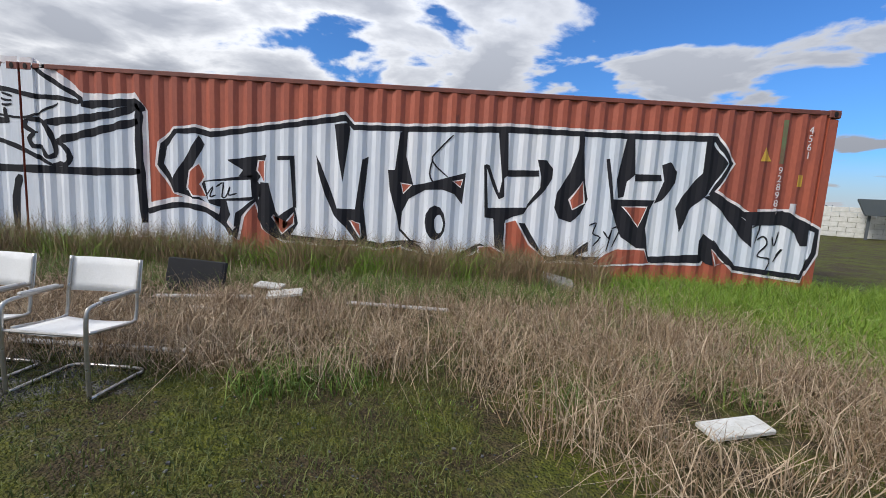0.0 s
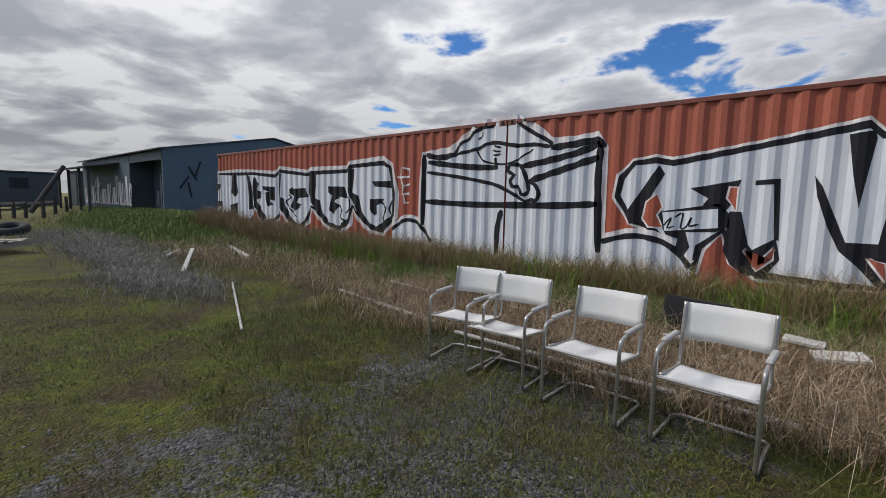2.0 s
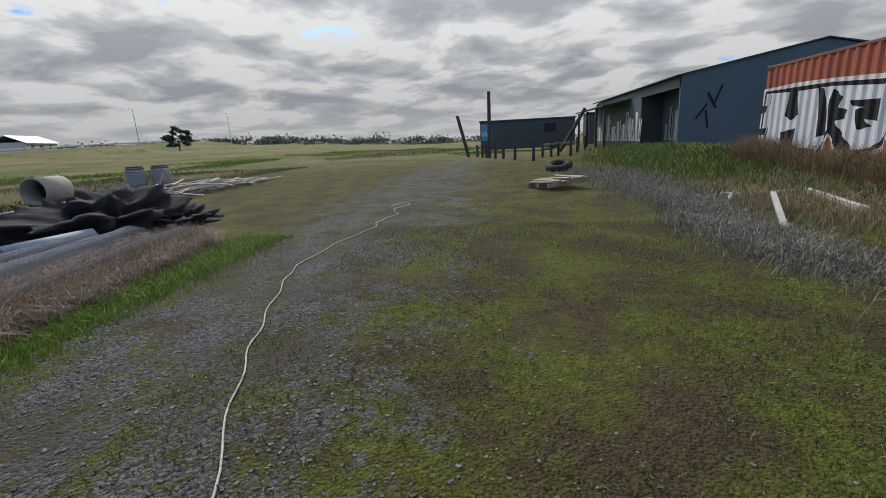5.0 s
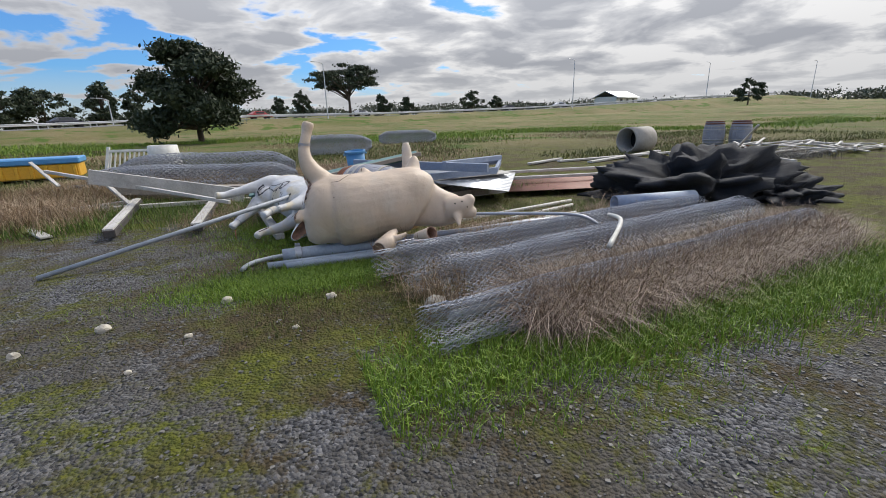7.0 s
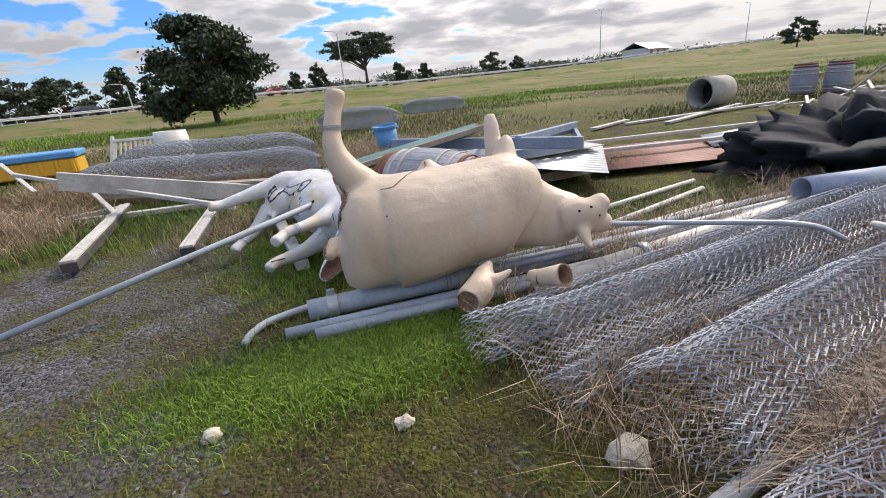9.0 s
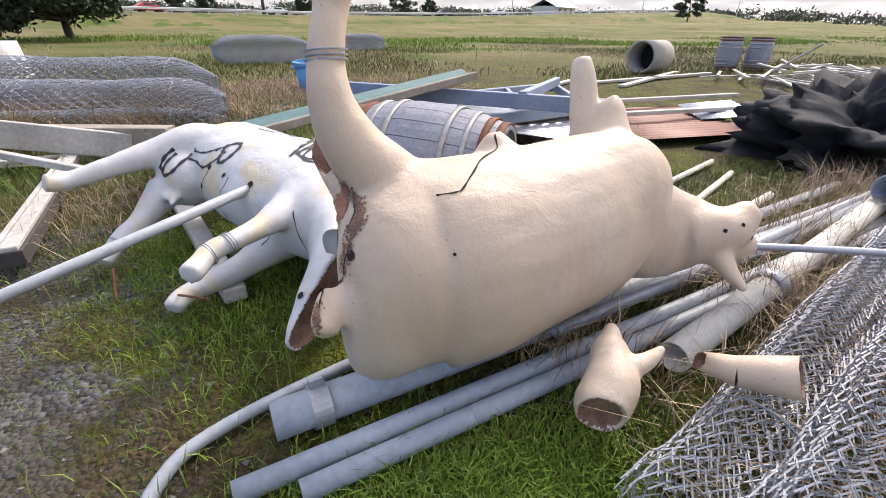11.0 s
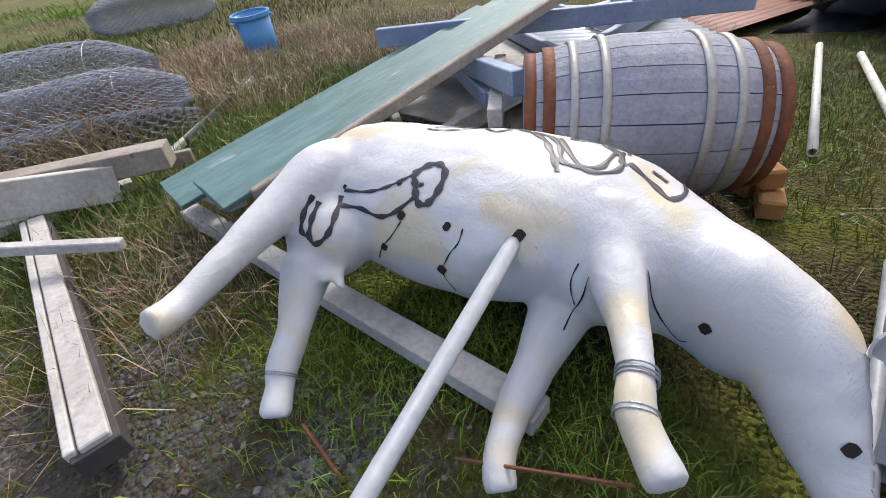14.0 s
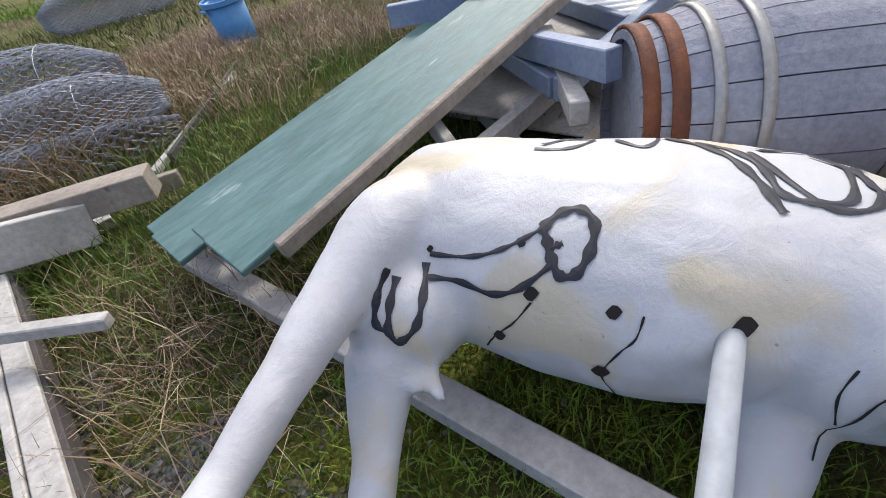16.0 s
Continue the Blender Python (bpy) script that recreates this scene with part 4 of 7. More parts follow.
throwup = place(THROWUP[0])
paint(left_box, left_inv, "graffiti_halo", ribbon(throwup, 0.30, True), "spray_halo", 0.004)
paint(left_box, left_inv, "graffiti_letter_fill", [throwup], "spray_white", 0.006, "pale grey letter background")
paint(left_box, left_inv, "graffiti_outline", ribbon(throwup, 0.10, True), "spray_black", 0.008, "black outline")
for t in THROWUP_SHADOWS:
    paint(left_box, left_inv, "graffiti_letter", [place(t)], "spray_black", 0.010, "thick black side of a throw-up letter")
for t in THROWUP_LINES:
    paint(left_box, left_inv, "graffiti_tag", outlines((t,), 0.05), "spray_black", 0.012, "thin black crack line in a letter")


def flat_text(name, text, size, m, mat, parent, inv):
    cu = bpy.data.curves.new(name, "FONT")
    cu.body, cu.size, cu.extrude, cu.resolution_u = text, size, 0.001, 2
    tmp = bpy.data.objects.new(name, cu)
    scene.collection.objects.link(tmp)
    bpy.context.view_layer.update()
    me = bpy.data.meshes.new_from_object(tmp.evaluated_get(bpy.context.evaluated_depsgraph_get()))
    bpy.data.objects.remove(tmp)
    me.transform(inv @ m)
    me.materials.append(mat)
    ob = new(name, me)
    ob.parent = parent
    return ob


for code, x, z0 in (("4561", 5.68, 2.52), ("928988", 5.30, 1.90)):
    for k, ch in enumerate(code):
        flat_text("size_code", ch, 0.15, pose(x, FACE - 0.006, z0 - 0.125 * k, 90), M["spray_halo"], right_box, right_inv)

# ---- yard beside the containers ----


def sling_chair():
    """Cantilever chair of bent tube: x to its side, it faces -y, its feet at z 0."""
    c = thing("sling_chair", "white canvas sling chair on a bent steel tube frame", "chair", group="row of sling chairs")
    w, r = 0.255, 0.0125
    for s in (-1, 1):
        x = s * w
        leg = curve_pts([(x, -0.24, 0.02), (x, -0.245, 0.30), (x, -0.235, 0.52), (x, -0.19, 0.565), (x, -0.05, 0.575), (x, 0.16, 0.58)], 5)
        part("side_tube", tube(leg, r, 8), M["chrome"], c, smooth=True)
        part("back_post", tube(curve_pts([(x * 0.93, -0.20, 0.405), (x * 0.93, 0.12, 0.375), (x * 0.93, 0.17, 0.42), (x * 0.93, 0.19, 0.58), (x * 0.93, 0.225, 0.775)], 5), r * 0.9, 8), M["chrome"], c, smooth=True)
        arm = box((0.035, 0.26, 0.022), pose(x, 0.0, 0.59), 0.008)
        part("armrest", arm, M["timber_white"], c, "pale worn wooden armrest")
    base = curve_pts([(-w, -0.24, 0.02), (-w, 0.10, 0.018), (-w, 0.18, 0.018), (-w + 0.06, 0.22, 0.018), (0, 0.225, 0.018), (w - 0.06, 0.22, 0.018), (w, 0.18, 0.018), (w, 0.10, 0.018), (w, -0.24, 0.02)], 4)
    part("base_tube", tube(base, r, 8), M["chrome"], c, smooth=True)
    part("cross_tube", tube([(-w, -0.235, 0.40), (w, -0.235, 0.40)], r * 0.8, 8), M["chrome"], c)

    def sheet(f, nu, nv):
        bm = bmesh.new()
        g = [[[bm.verts.new(f(i / nu, j / nv, k)) for j in range(nv + 1)] for i in range(nu + 1)] for k in (0, 1)]
        for i in range(nu):
            for j in range(nv):
                bm.faces.new((g[0][i][j], g[0][i + 1][j], g[0][i + 1][j + 1], g[0][i][j + 1]))
                bm.faces.new((g[1][i][j], g[1][i][j + 1], g[1][i + 1][j + 1], g[1][i + 1][j]))
        for i in range(nu):
            for j in (0, nv):
                bm.faces.new((g[0][i][j], g[1][i][j], g[1][i + 1][j], g[0][i + 1][j]))
        for j in range(nv):
            for i in (0, nu):
                bm.faces.new((g[0][i][j], g[0][i][j + 1], g[1][i][j + 1], g[1][i][j]))
        bmesh.ops.recalc_face_normals(bm, faces=bm.faces[:])
        return bm
    part("seat", sheet(lambda u, v, k: ((u - 0.5) * 0.47, -0.24 + 0.40 * v, 0.405 - 0.03 * v - 0.035 * math.sin(math.pi * u) * (0.4 + 0.6 * math.sin(math.pi * v)) - 0.006 * k), 8, 6), M["canvas"], c, "off-white canvas seat sling", True)
    part("backrest", sheet(lambda u, v, k: ((u - 0.5) * 0.50, 0.19 + 0.035 * v + 0.03 * math.sin(math.pi * u) + 0.006 * k, 0.545 + 0.225 * v), 8, 4), M["canvas"], c, "white canvas back sling", True)
    return c


chair = sling_chair()
chair.matrix_world = pose(-2.02, 2.46, 0.0, 0, 0, -3)
copy_thing(chair, pose(-2.74, 2.48, 0.0, 0, 0, -2))
copy_thing(chair, pose(-3.46, 2.54, 0.0, 0, 0, 3))
copy_thing(chair, pose(-3.93, 2.62, 0.0, 0, 0, 10))


def lone(name, bm, mat, label, category, group="", smooth=False, kind=""):
    return tagged(mesh_ob(name, bm, M[mat] if isinstance(mat, str) else mat, None, smooth), label, category, group, kind)


# an old flat screen stood on its edge in the weeds
tv = thing("flat_screen", "black flat screen lying on edge in the weeds", "television", pose(-2.55, 4.75, 0.22, -12, 4, 4))
part("casing", box((0.64, 0.06, 0.38), None, 0.012), M["black"], tv)
part("screen", box((0.58, 0.004, 0.32), pose(0, -0.033, 0.01)), M["black"], tv, "dark glossy screen")
lone("white_board", box((0.36, 0.22, 0.03), pose(-1.42, 4.42, 0.16, 3, -6, 14), 0.004), "board", "chipped white board lying in dry grass", "board", "white boards")
lone("white_board", box((0.30, 0.16, 0.03), pose(-1.66, 4.62, 0.19, 4, 3, -4), 0.004), "board", "chipped white board lying in dry grass", "board", "white boards")
lone("white_board", box((0.42, 0.16, 0.03), pose(2.02, 2.22, 0.05, 6, -3, 12), 0.005), "board", "white board offcut lying on dry grass", "board", "white boards")
lone("stone_slab", box((0.44, 0.26, 0.12), pose(1.85, 5.75, 0.20, 8, 12, -12), 0.02), "concrete", "grey concrete slab tilted in green grass", "slab")
for a, b, w in (((-2.75, 4.30, 0.09), (-1.75, 4.44, 0.10), 0.07), ((-0.75, 4.45, 0.09), (0.35, 4.36, 0.09), 0.06), ((-6.95, 3.46, 0.05), (-4.75, 3.12, 0.06), 0.06), ((-6.75, 4.30, 0.10), (-5.75, 4.15, 0.10), 0.05), ((-4.4, 3.02, 0.05), (-1.6, 2.95, 0.05), 0.05), ((-2.2, 4.0, 0.08), (-1.9, 3.97, 0.07), 0.05)):
    lone("timber_strip", beam(a, b, w, 0.025), "timber_white", "long weathered timber strip lying in the grass", "timber", "strips on the grass")
for a, b, r in (((-8.70, 2.68, 0.02), (-6.08, 1.60, 0.02), 0.013), ((-13.3, 3.15, 0.03), (-13.2, 4.50, 0.06), 0.04), ((-13.0, 4.55, 0.1), (-11.1, 4.12, 0.05), 0.05), ((-11.7, 3.2, 0.25), (-10.1, 2.45, 0.03), 0.035), ((-12.6, 3.0, 0.04), (-13.6, 3.6, 0.05), 0.03)):
    lone("timber_stick", beam(a, b, r * 2, r * 1.6, 0.004), "timber_white", "pale timber stick lying on the yard", "timber", "sticks on the yard")
rope_pts = curve_pts([(-4.4, -1.75, 0.012), (-5.57, -2.30, 0.012), (-6.51, -2.71, 0.012), (-7.29, -2.98, 0.012), (-8.2, -3.25, 0.012), (-8.91, -3.39, 0.012), (-10.11, -3.29, 0.012), (-11.01, -3.08, 0.012), (-11.6, -3.12, 0.02), (-12.36, -2.96, 0.012), (-12.9, -3.15, 0.012), (-13.69, -2.96, 0.012), (-13.9, -3.2, 0.012), (-13.4, -3.3, 0.012)], 8)
lone("rope", tube([p + Vector((0, 0.02 * math.sin(i * 0.9), 0)) for i, p in enumerate(rope_pts)], 0.006, 6), "rope", "thin white rope lying across the gravel", "rope", "", True)


def lump(center, size, seed, mat, name, label, cat, sub=3, rough=0.35, freq=1.6, group=""):
    bm = bmesh.new()
    bmesh.ops.create_icosphere(bm, subdivisions=sub, radius=1.0)
    for v in bm.verts:
        n = v.co.normalized()
        k = 1 + rough * noise.fractal(n * freq + Vector((seed * 3.1, seed, 0)), 1.0, 2.0, 4)
        v.co = Vector((n.x * size[0] * k, n.y * size[1] * k, max(-0.25 * size[2], n.z * size[2] * k)))
    ob = lone(name, bm, mat, label, cat, group, True)
    ob.location = center
    return ob


# ---- pieces of the fallen pile ----
def remeshed(name, bm, mats, voxel, smooth_n, label, category):
    """One skin over the joined shapes of bm."""
    me = bpy.data.meshes.new(name)
    bm.to_mesh(me)
    bm.free()
    tmp = bpy.data.objects.new(name, me)
    scene.collection.objects.link(tmp)
    r = tmp.modifiers.new("skin", "REMESH")
    r.mode, r.voxel_size = "VOXEL", voxel
    s = tmp.modifiers.new("soft", "SMOOTH")
    s.factor, s.iterations = 0.5, smooth_n
    bpy.context.view_layer.update()
    out = bpy.data.meshes.new_from_object(tmp.evaluated_get(bpy.context.evaluated_depsgraph_get()))
    bpy.data.objects.remove(tmp)
    out.shade_smooth()
    out.materials.clear()
    for m in mats:
        out.materials.append(m)
    return out


def limb(bm, spec, seg=18):
    """spec: (x, y, z, r) or (x, y, z, r across, r upright) along the limb."""
    pts = [Vector(s[:3]) for s in spec]
    rad = [(s[3], s[4] if len(s) > 4 else s[3]) for s in spec]
    fine, rr = curve_pts(pts, 5), []
    for i in range(len(spec) - 1):
        for k in range(5):
            t = smooth01(k / 5) * 0.5 + 0.5 * k / 5
            rr.append(tuple(rad[i][j] * (1 - t) + rad[i + 1][j] * t for j in (0, 1)))
    rr.append(rad[-1])
    add_tube(bm, fine, rr, seg)


def blob(bm, c, size):
    vs = bmesh.ops.create_icosphere(bm, subdivisions=3, radius=1.0)["verts"]
    bmesh.ops.scale(bm, vec=size, verts=vs)
    bmesh.ops.translate(bm, vec=c, verts=vs)


def stroke_on(bm, tree, pts, w, slot, lift=0.003, eye=Vector((-4.2, -7.6, 1.3))):
    """A painted line: thrown from eye on to the skin."""
    hits = []
    for p in curve_pts(pts, 6):
        d = (p - eye).normalized()
        loc, nor, _, _ = tree.ray_cast(eye, d)
        if loc is not None:
            hits.append((loc, nor))
    rows = []
    for i, (p, n) in enumerate(hits):
        t = hits[min(i + 1, len(hits) - 1)][0] - hits[max(i - 1, 0)][0]
        if t.length < 1e-5:
            continue
        s = n.cross(t.normalized()).normalized() * w / 2 * (0.75 + 0.25 * math.sin(i * 1.1))
        rows.append([bm.verts.new(p + n * lift + s), bm.verts.new(p + n * (lift + 0.001)), bm.verts.new(p + n * lift - s)])
    for a, b in zip(rows, rows[1:]):
        if (a[1].co - b[1].co).length < 0.12:
            for k in (0, 1):
                f = bm.faces.new((a[k], a[k + 1], b[k + 1], b[k]))
                f.material_index = slot


def hole_on(bm, tree, p, r, slot, squash=0.7, eye=Vector((-4.2, -7.6, 1.3))):
    d = (Vector(p) - eye).normalized()
    loc, n, _, _ = tree.ray_cast(eye, d)
    if loc is None:
        return
    a = n.orthogonal().normalized()
    b = n.cross(a)
    ring = [bm.verts.new(loc + n * 0.003 + (a * math.cos(k * 0.628) + b * math.sin(k * 0.628) * squash) * r * (0.85 + 0.3 * ((k * 7) % 5) / 5)) for k in range(10)]
    f = bm.faces.new(ring)
    f.normal_update()
    if f.normal.dot(n) < 0:
        f.normal_flip()
    f.material_index = slot


from mathutils.bvhtree import BVHTree


def broken_tube(bm, a, b, ra, rb, slot_out, slot_in, ragged=0.05, seg=28):
    """The ragged hollow end of a snapped limb."""
    a, b = Vector(a), Vector(b)
    t = (b - a).normalized()
    s = t.orthogonal().normalized()
    u = t.cross(s)
    seen = Vector((-4.5, -6.8, 1.4)) - b
    ang0 = math.atan2(seen.dot(u), seen.dot(s))
    rings = []
    for r0, r1, inner in ((ra, rb, 0), (ra * 0.86, rb * 0.84, 1)):
        ring = []
        for step in (0.0, 0.5, 1.0):
            row = []
            for k in range(seg):
                ang = k * 2 * math.pi / seg
                r = r0 + (r1 - r0) * step
                end = ragged * (-math.cos(ang - ang0) + 0.35 * noise.noise((k * 0.9, ra * 40, 2.0)) + 0.25 * noise.noise((k * 2.3, ra * 40, 5.0))) * (step == 1.0)
                row.append(bm.verts.new(a + (b - a) * step + t * end + (s * math.cos(ang) + u * math.sin(ang)) * r))
            ring.append(row)
        rings.append(ring)
    for ring, slot, flip in ((rings[0], slot_out, 0), (rings[1], slot_in, 1)):
        for p, q in zip(ring, ring[1:]):
            for k in range(seg):
                vs = (p[k], p[(k + 1) % seg], q[(k + 1) % seg], q[k])
                f = bm.faces.new(vs[::-1] if flip else vs)
                f.material_index = slot
                f.smooth = True
    for k in range(seg):
        f = bm.faces.new((rings[0][2][k], rings[0][2][(k + 1) % seg], rings[1][2][(k + 1) % seg], rings[1][2][k]))
        f.material_index = slot_in
    f = bm.faces.new(rings[1][0])
    f.material_index = slot_in


WHITE_DOODLES = (
    (0.026, "-5.266,-8.691,0.350 -5.312,-8.663,0.380 -5.345,-8.621,0.390 -5.345,-8.574,0.361 -5.297,-8.558,0.300 -5.242,-8.569,0.252 -5.216,-8.607,0.248 -5.234,-8.645,0.287 -5.255,-8.670,0.324 -5.266,-8.691,0.350"),
    (0.018, "-5.248,-8.653,0.306 -5.260,-8.642,0.310 -5.272,-8.629,0.315"),
    (0.013, "-5.027,-8.919,0.331 -5.097,-8.833,0.306 -5.157,-8.775,0.309 -5.218,-8.727,0.328 -5.266,-8.691,0.350"),
    (0.017, "-4.979,-8.902,0.282 -5.035,-8.833,0.260 -5.074,-8.744,0.221 -5.133,-8.685,0.226 -5.220,-8.636,0.270"),
    (0.021, "-4.915,-8.990,0.329 -4.851,-8.980,0.284 -4.799,-8.949,0.231 -4.810,-8.919,0.210 -4.857,-8.943,0.252 -4.920,-8.963,0.304"),
    (0.021, "-4.810,-8.919,0.210 -4.810,-8.882,0.178 -4.869,-8.867,0.192 -4.933,-8.886,0.241 -5.005,-8.918,0.315"),
    (0.016, "-5.360,-8.771,0.537 -5.403,-8.699,0.531 -5.446,-8.639,0.548 -5.429,-8.680,0.556 -5.376,-8.754,0.545"),
    (0.016, "-5.471,-8.587,0.547 -5.490,-8.519,0.532 -5.512,-8.495,0.554 -5.493,-8.553,0.559"),
    (0.024, "-5.514,-8.489,0.554 -5.533,-8.398,0.540 -5.537,-8.320,0.516 -5.523,-8.247,0.473 -5.499,-8.186,0.428"),
    (0.022, "-5.532,-8.412,0.545 -5.546,-8.326,0.534 -5.541,-8.259,0.506 -5.521,-8.204,0.464 -5.522,-8.144,0.459 -5.534,-8.084,0.479 -5.569,-8.127,0.539 -5.570,-8.189,0.545 -5.557,-8.283,0.541"),
    (0.02, "-5.565,-8.106,0.533 -5.551,-8.068,0.509 -5.545,-8.039,0.501"),
)
WHITE_BACK_DOODLES = (
    (0.022, "-5.494,-8.090,0.569 -5.529,-8.037,0.574 -5.542,-7.942,0.493 -5.507,-7.980,0.464 -5.497,-8.031,0.501 -5.484,-8.092,0.552"),
    (0.016, "-5.511,-8.032,0.530 -5.520,-7.992,0.502 -5.516,-8.013,0.519"),
    (0.02, "-5.391,-8.260,0.621 -5.399,-8.205,0.546 -5.453,-8.126,0.535 -5.479,-8.113,0.569 -5.451,-8.175,0.605"),
)
WHITE_HOLES = (
    (0.009, "-5.036,-8.924,0.343"),
    (0.012, "-5.211,-8.728,0.322"),
    (0.017, "-5.141,-8.653,0.214"),
    (0.016, "-5.015,-8.678,0.143"),
    (0.016, "-5.225,-8.445,0.185"),
    (0.02, "-5.103,-8.415,0.087"),
    (0.021, "-5.322,-8.168,0.216"),
)
WHITE_CHEST_HOLES = (
    (0.019, "-5.175,-7.701,0.350"),
    (0.017, "-5.153,-7.412,0.234"),
    (0.006, "-4.752,-8.200,0.389"),
)
WHITE_CRACKS = (
    "-5.252,-8.376,0.187 -5.203,-8.372,0.146 -5.158,-8.394,0.118 -5.100,-8.410,0.083 -5.083,-8.369,0.063 -5.075,-8.325,0.048",
    "-5.317,-7.957,0.222 -5.270,-7.968,0.178 -5.224,-7.955,0.142",
    "-5.126,-8.644,0.197 -5.062,-8.661,0.162 -4.992,-8.691,0.137 -4.893,-8.692,0.088",
)
WHITE_CHEST_CRACKS = (
    "-4.982,-7.949,0.318 -5.047,-7.950,0.382 -5.086,-7.962,0.436",
    "-5.172,-7.860,0.452 -5.143,-7.806,0.376 -5.133,-7.732,0.320 -5.140,-7.710,0.316",
)
WHITE_WIRES = (((-4.902, -7.738, 0.423), (-4.814, -7.693, 0.409), 0.0415), ((-4.477, -8.603, 0.196), (-4.428, -8.563, 0.165), 0.046))
TAN_CRACKS = (
    "-5.369,-7.114,0.933 -5.369,-7.075,0.891 -5.368,-7.035,0.856 -5.359,-7.000,0.812 -5.353,-6.999,0.795 -5.340,-7.022,0.776",
    "-5.109,-7.146,0.504 -5.132,-7.107,0.509 -5.175,-7.099,0.551 -5.213,-7.100,0.598",
    "-5.099,-7.115,0.481 -5.088,-7.092,0.462 -5.078,-7.073,0.447",
    "-5.157,-7.262,0.630 -5.128,-7.233,0.575 -5.112,-7.208,0.541",
    "-5.247,-7.179,0.696 -5.247,-7.146,0.674 -5.231,-7.140,0.646",
)
TAN_SEAM = (
    (0.035, "-5.230,-7.263,0.742 -5.247,-7.209,0.721 -5.258,-7.160,0.700 -5.258,-7.127,0.679"),
    (0.05, "-5.261,-7.131,0.687 -5.247,-7.112,0.653 -5.228,-7.111,0.624"),
    (0.055, "-5.236,-7.120,0.641 -5.210,-7.117,0.603 -5.187,-7.105,0.568 -5.154,-7.104,0.531"),
    (0.025, "-5.077,-7.081,0.448 -5.064,-7.059,0.431 -5.053,-7.034,0.415"),
)
TAN_RED = (
    "-5.201,-7.312,0.639 -5.227,-7.288,0.654 -5.254,-7.265,0.676",
    "-5.195,-7.309,0.629 -5.217,-7.285,0.637 -5.237,-7.267,0.651",
    "-5.236,-7.291,0.671 -5.260,-7.272,0.691 -5.270,-7.261,0.698",
    "-5.214,-7.306,0.651 -5.223,-7.300,0.659 -5.231,-7.294,0.666",
)
TAN_HOLES = (
    (0.018, "-5.201,-7.080,0.575"),
    (0.018, "-5.114,-7.133,0.503"),
    (0.016, "-5.129,-7.116,0.510"),
    (0.012, "-5.087,-7.131,0.477"),
    (0.006, "-5.305,-6.912,0.674"),
    (0.007, "-5.221,-7.146,0.634"),
)


def white_cow():
    bm = bmesh.new()
    limb(bm, [(-5.108, -8.948, 0.383, 0.172, 0.189), (-5.081, -8.828, 0.422, 0.28, 0.241), (-5.178, -8.583, 0.384, 0.33, 0.261), (-5.255, -8.423, 0.376, 0.36, 0.268), (-5.358, -8.156, 0.378, 0.335, 0.228), (-5.356, -7.969, 0.345, 0.291, 0.210), (-5.343, -7.774, 0.336, 0.175, 0.175), (-5.280, -7.654, 0.340, 0.115, 0.183), (-5.238, -7.539, 0.333, 0.105, 0.145), (-5.135, -7.438, 0.267, 0.078, 0.102), (-5.050, -7.364, 0.214, 0.055, 0.067), (-4.989, -7.321, 0.176, 0.026, 0.034)], 28)
    limb(bm, [(-4.967, -8.840, 0.529, 0.133), (-4.870, -8.840, 0.568, 0.104), (-4.673, -8.795, 0.541, 0.070), (-4.468, -8.726, 0.506, 0.051), (-4.333, -8.676, 0.487, 0.045), (-4.270, -8.645, 0.486, 0.045), (-4.226, -8.628, 0.497, 0.047)])
    limb(bm, [(-4.690, -8.738, 0.358, 0.091), (-4.622, -8.700, 0.299, 0.073), (-4.533, -8.640, 0.229, 0.052), (-4.447, -8.582, 0.178, 0.051), (-4.411, -8.542, 0.153, 0.042), (-4.372, -8.503, 0.131, 0.048), (-4.353, -8.485, 0.115, 0.048)])
    limb(bm, [(-5.270, -8.033, 0.481, 0.103), (-5.145, -7.927, 0.439, 0.072), (-5.015, -7.819, 0.425, 0.048), (-4.907, -7.744, 0.424, 0.039), (-4.824, -7.700, 0.414, 0.041), (-4.784, -7.654, 0.400, 0.039), (-4.743, -7.595, 0.391, 0.043)])
    limb(bm, [(-5.150, -8.061, 0.248, 0.106), (-5.060, -8.045, 0.216, 0.083), (-4.935, -8.018, 0.171, 0.061), (-4.818, -7.990, 0.146, 0.052), (-4.727, -7.955, 0.141, 0.044), (-4.668, -7.920, 0.129, 0.044), (-4.639, -7.886, 0.110, 0.044)])
    blob(bm, (-4.80, -8.76, 0.395), (0.15, 0.15, 0.15))
    for root, tip in (((-4.736, -8.645, 0.347), (-4.696, -8.570, 0.322)), ((-4.697, -8.739, 0.409), (-4.643, -8.708, 0.386)), ((-4.710, -8.679, 0.371), (-4.675, -8.615, 0.344))):
        limb(bm, [(*root, 0.028), (*Vector(root).lerp(Vector(tip), 0.6), 0.019), (*tip, 0.015)], 10)
    blob(bm, (-5.10, -8.90, 0.565), (0.10, 0.10, 0.08))
    me = remeshed("white_cow_statue", bm, [M["white_cow"], M["marker"], M["cavity"], M["raw"], M["galv"]], 0.013, 8, "", "")
    skin = bmesh.new()
    skin.from_mesh(me)
    V = Vector
    # the far half of the face is snapped off: its shell is hollow
    rim, nose, poll = V((-4.244, -7.28, 1.154)), V((-4.983, -7.303, 0.183)), V((-5.205, -7.44, 0.46))
    cut = (nose - rim).cross(poll - rim).normalized()
    if cut.y < 0:
        cut = -cut
    sunk = set()
    for v in skin.verts:
        away = (v.co - rim).dot(cut)
        if away > 0 and v.co.y > -7.62 and v.co.z < 0.50:
            ragged = 0.012 * noise.noise(v.co * 30)
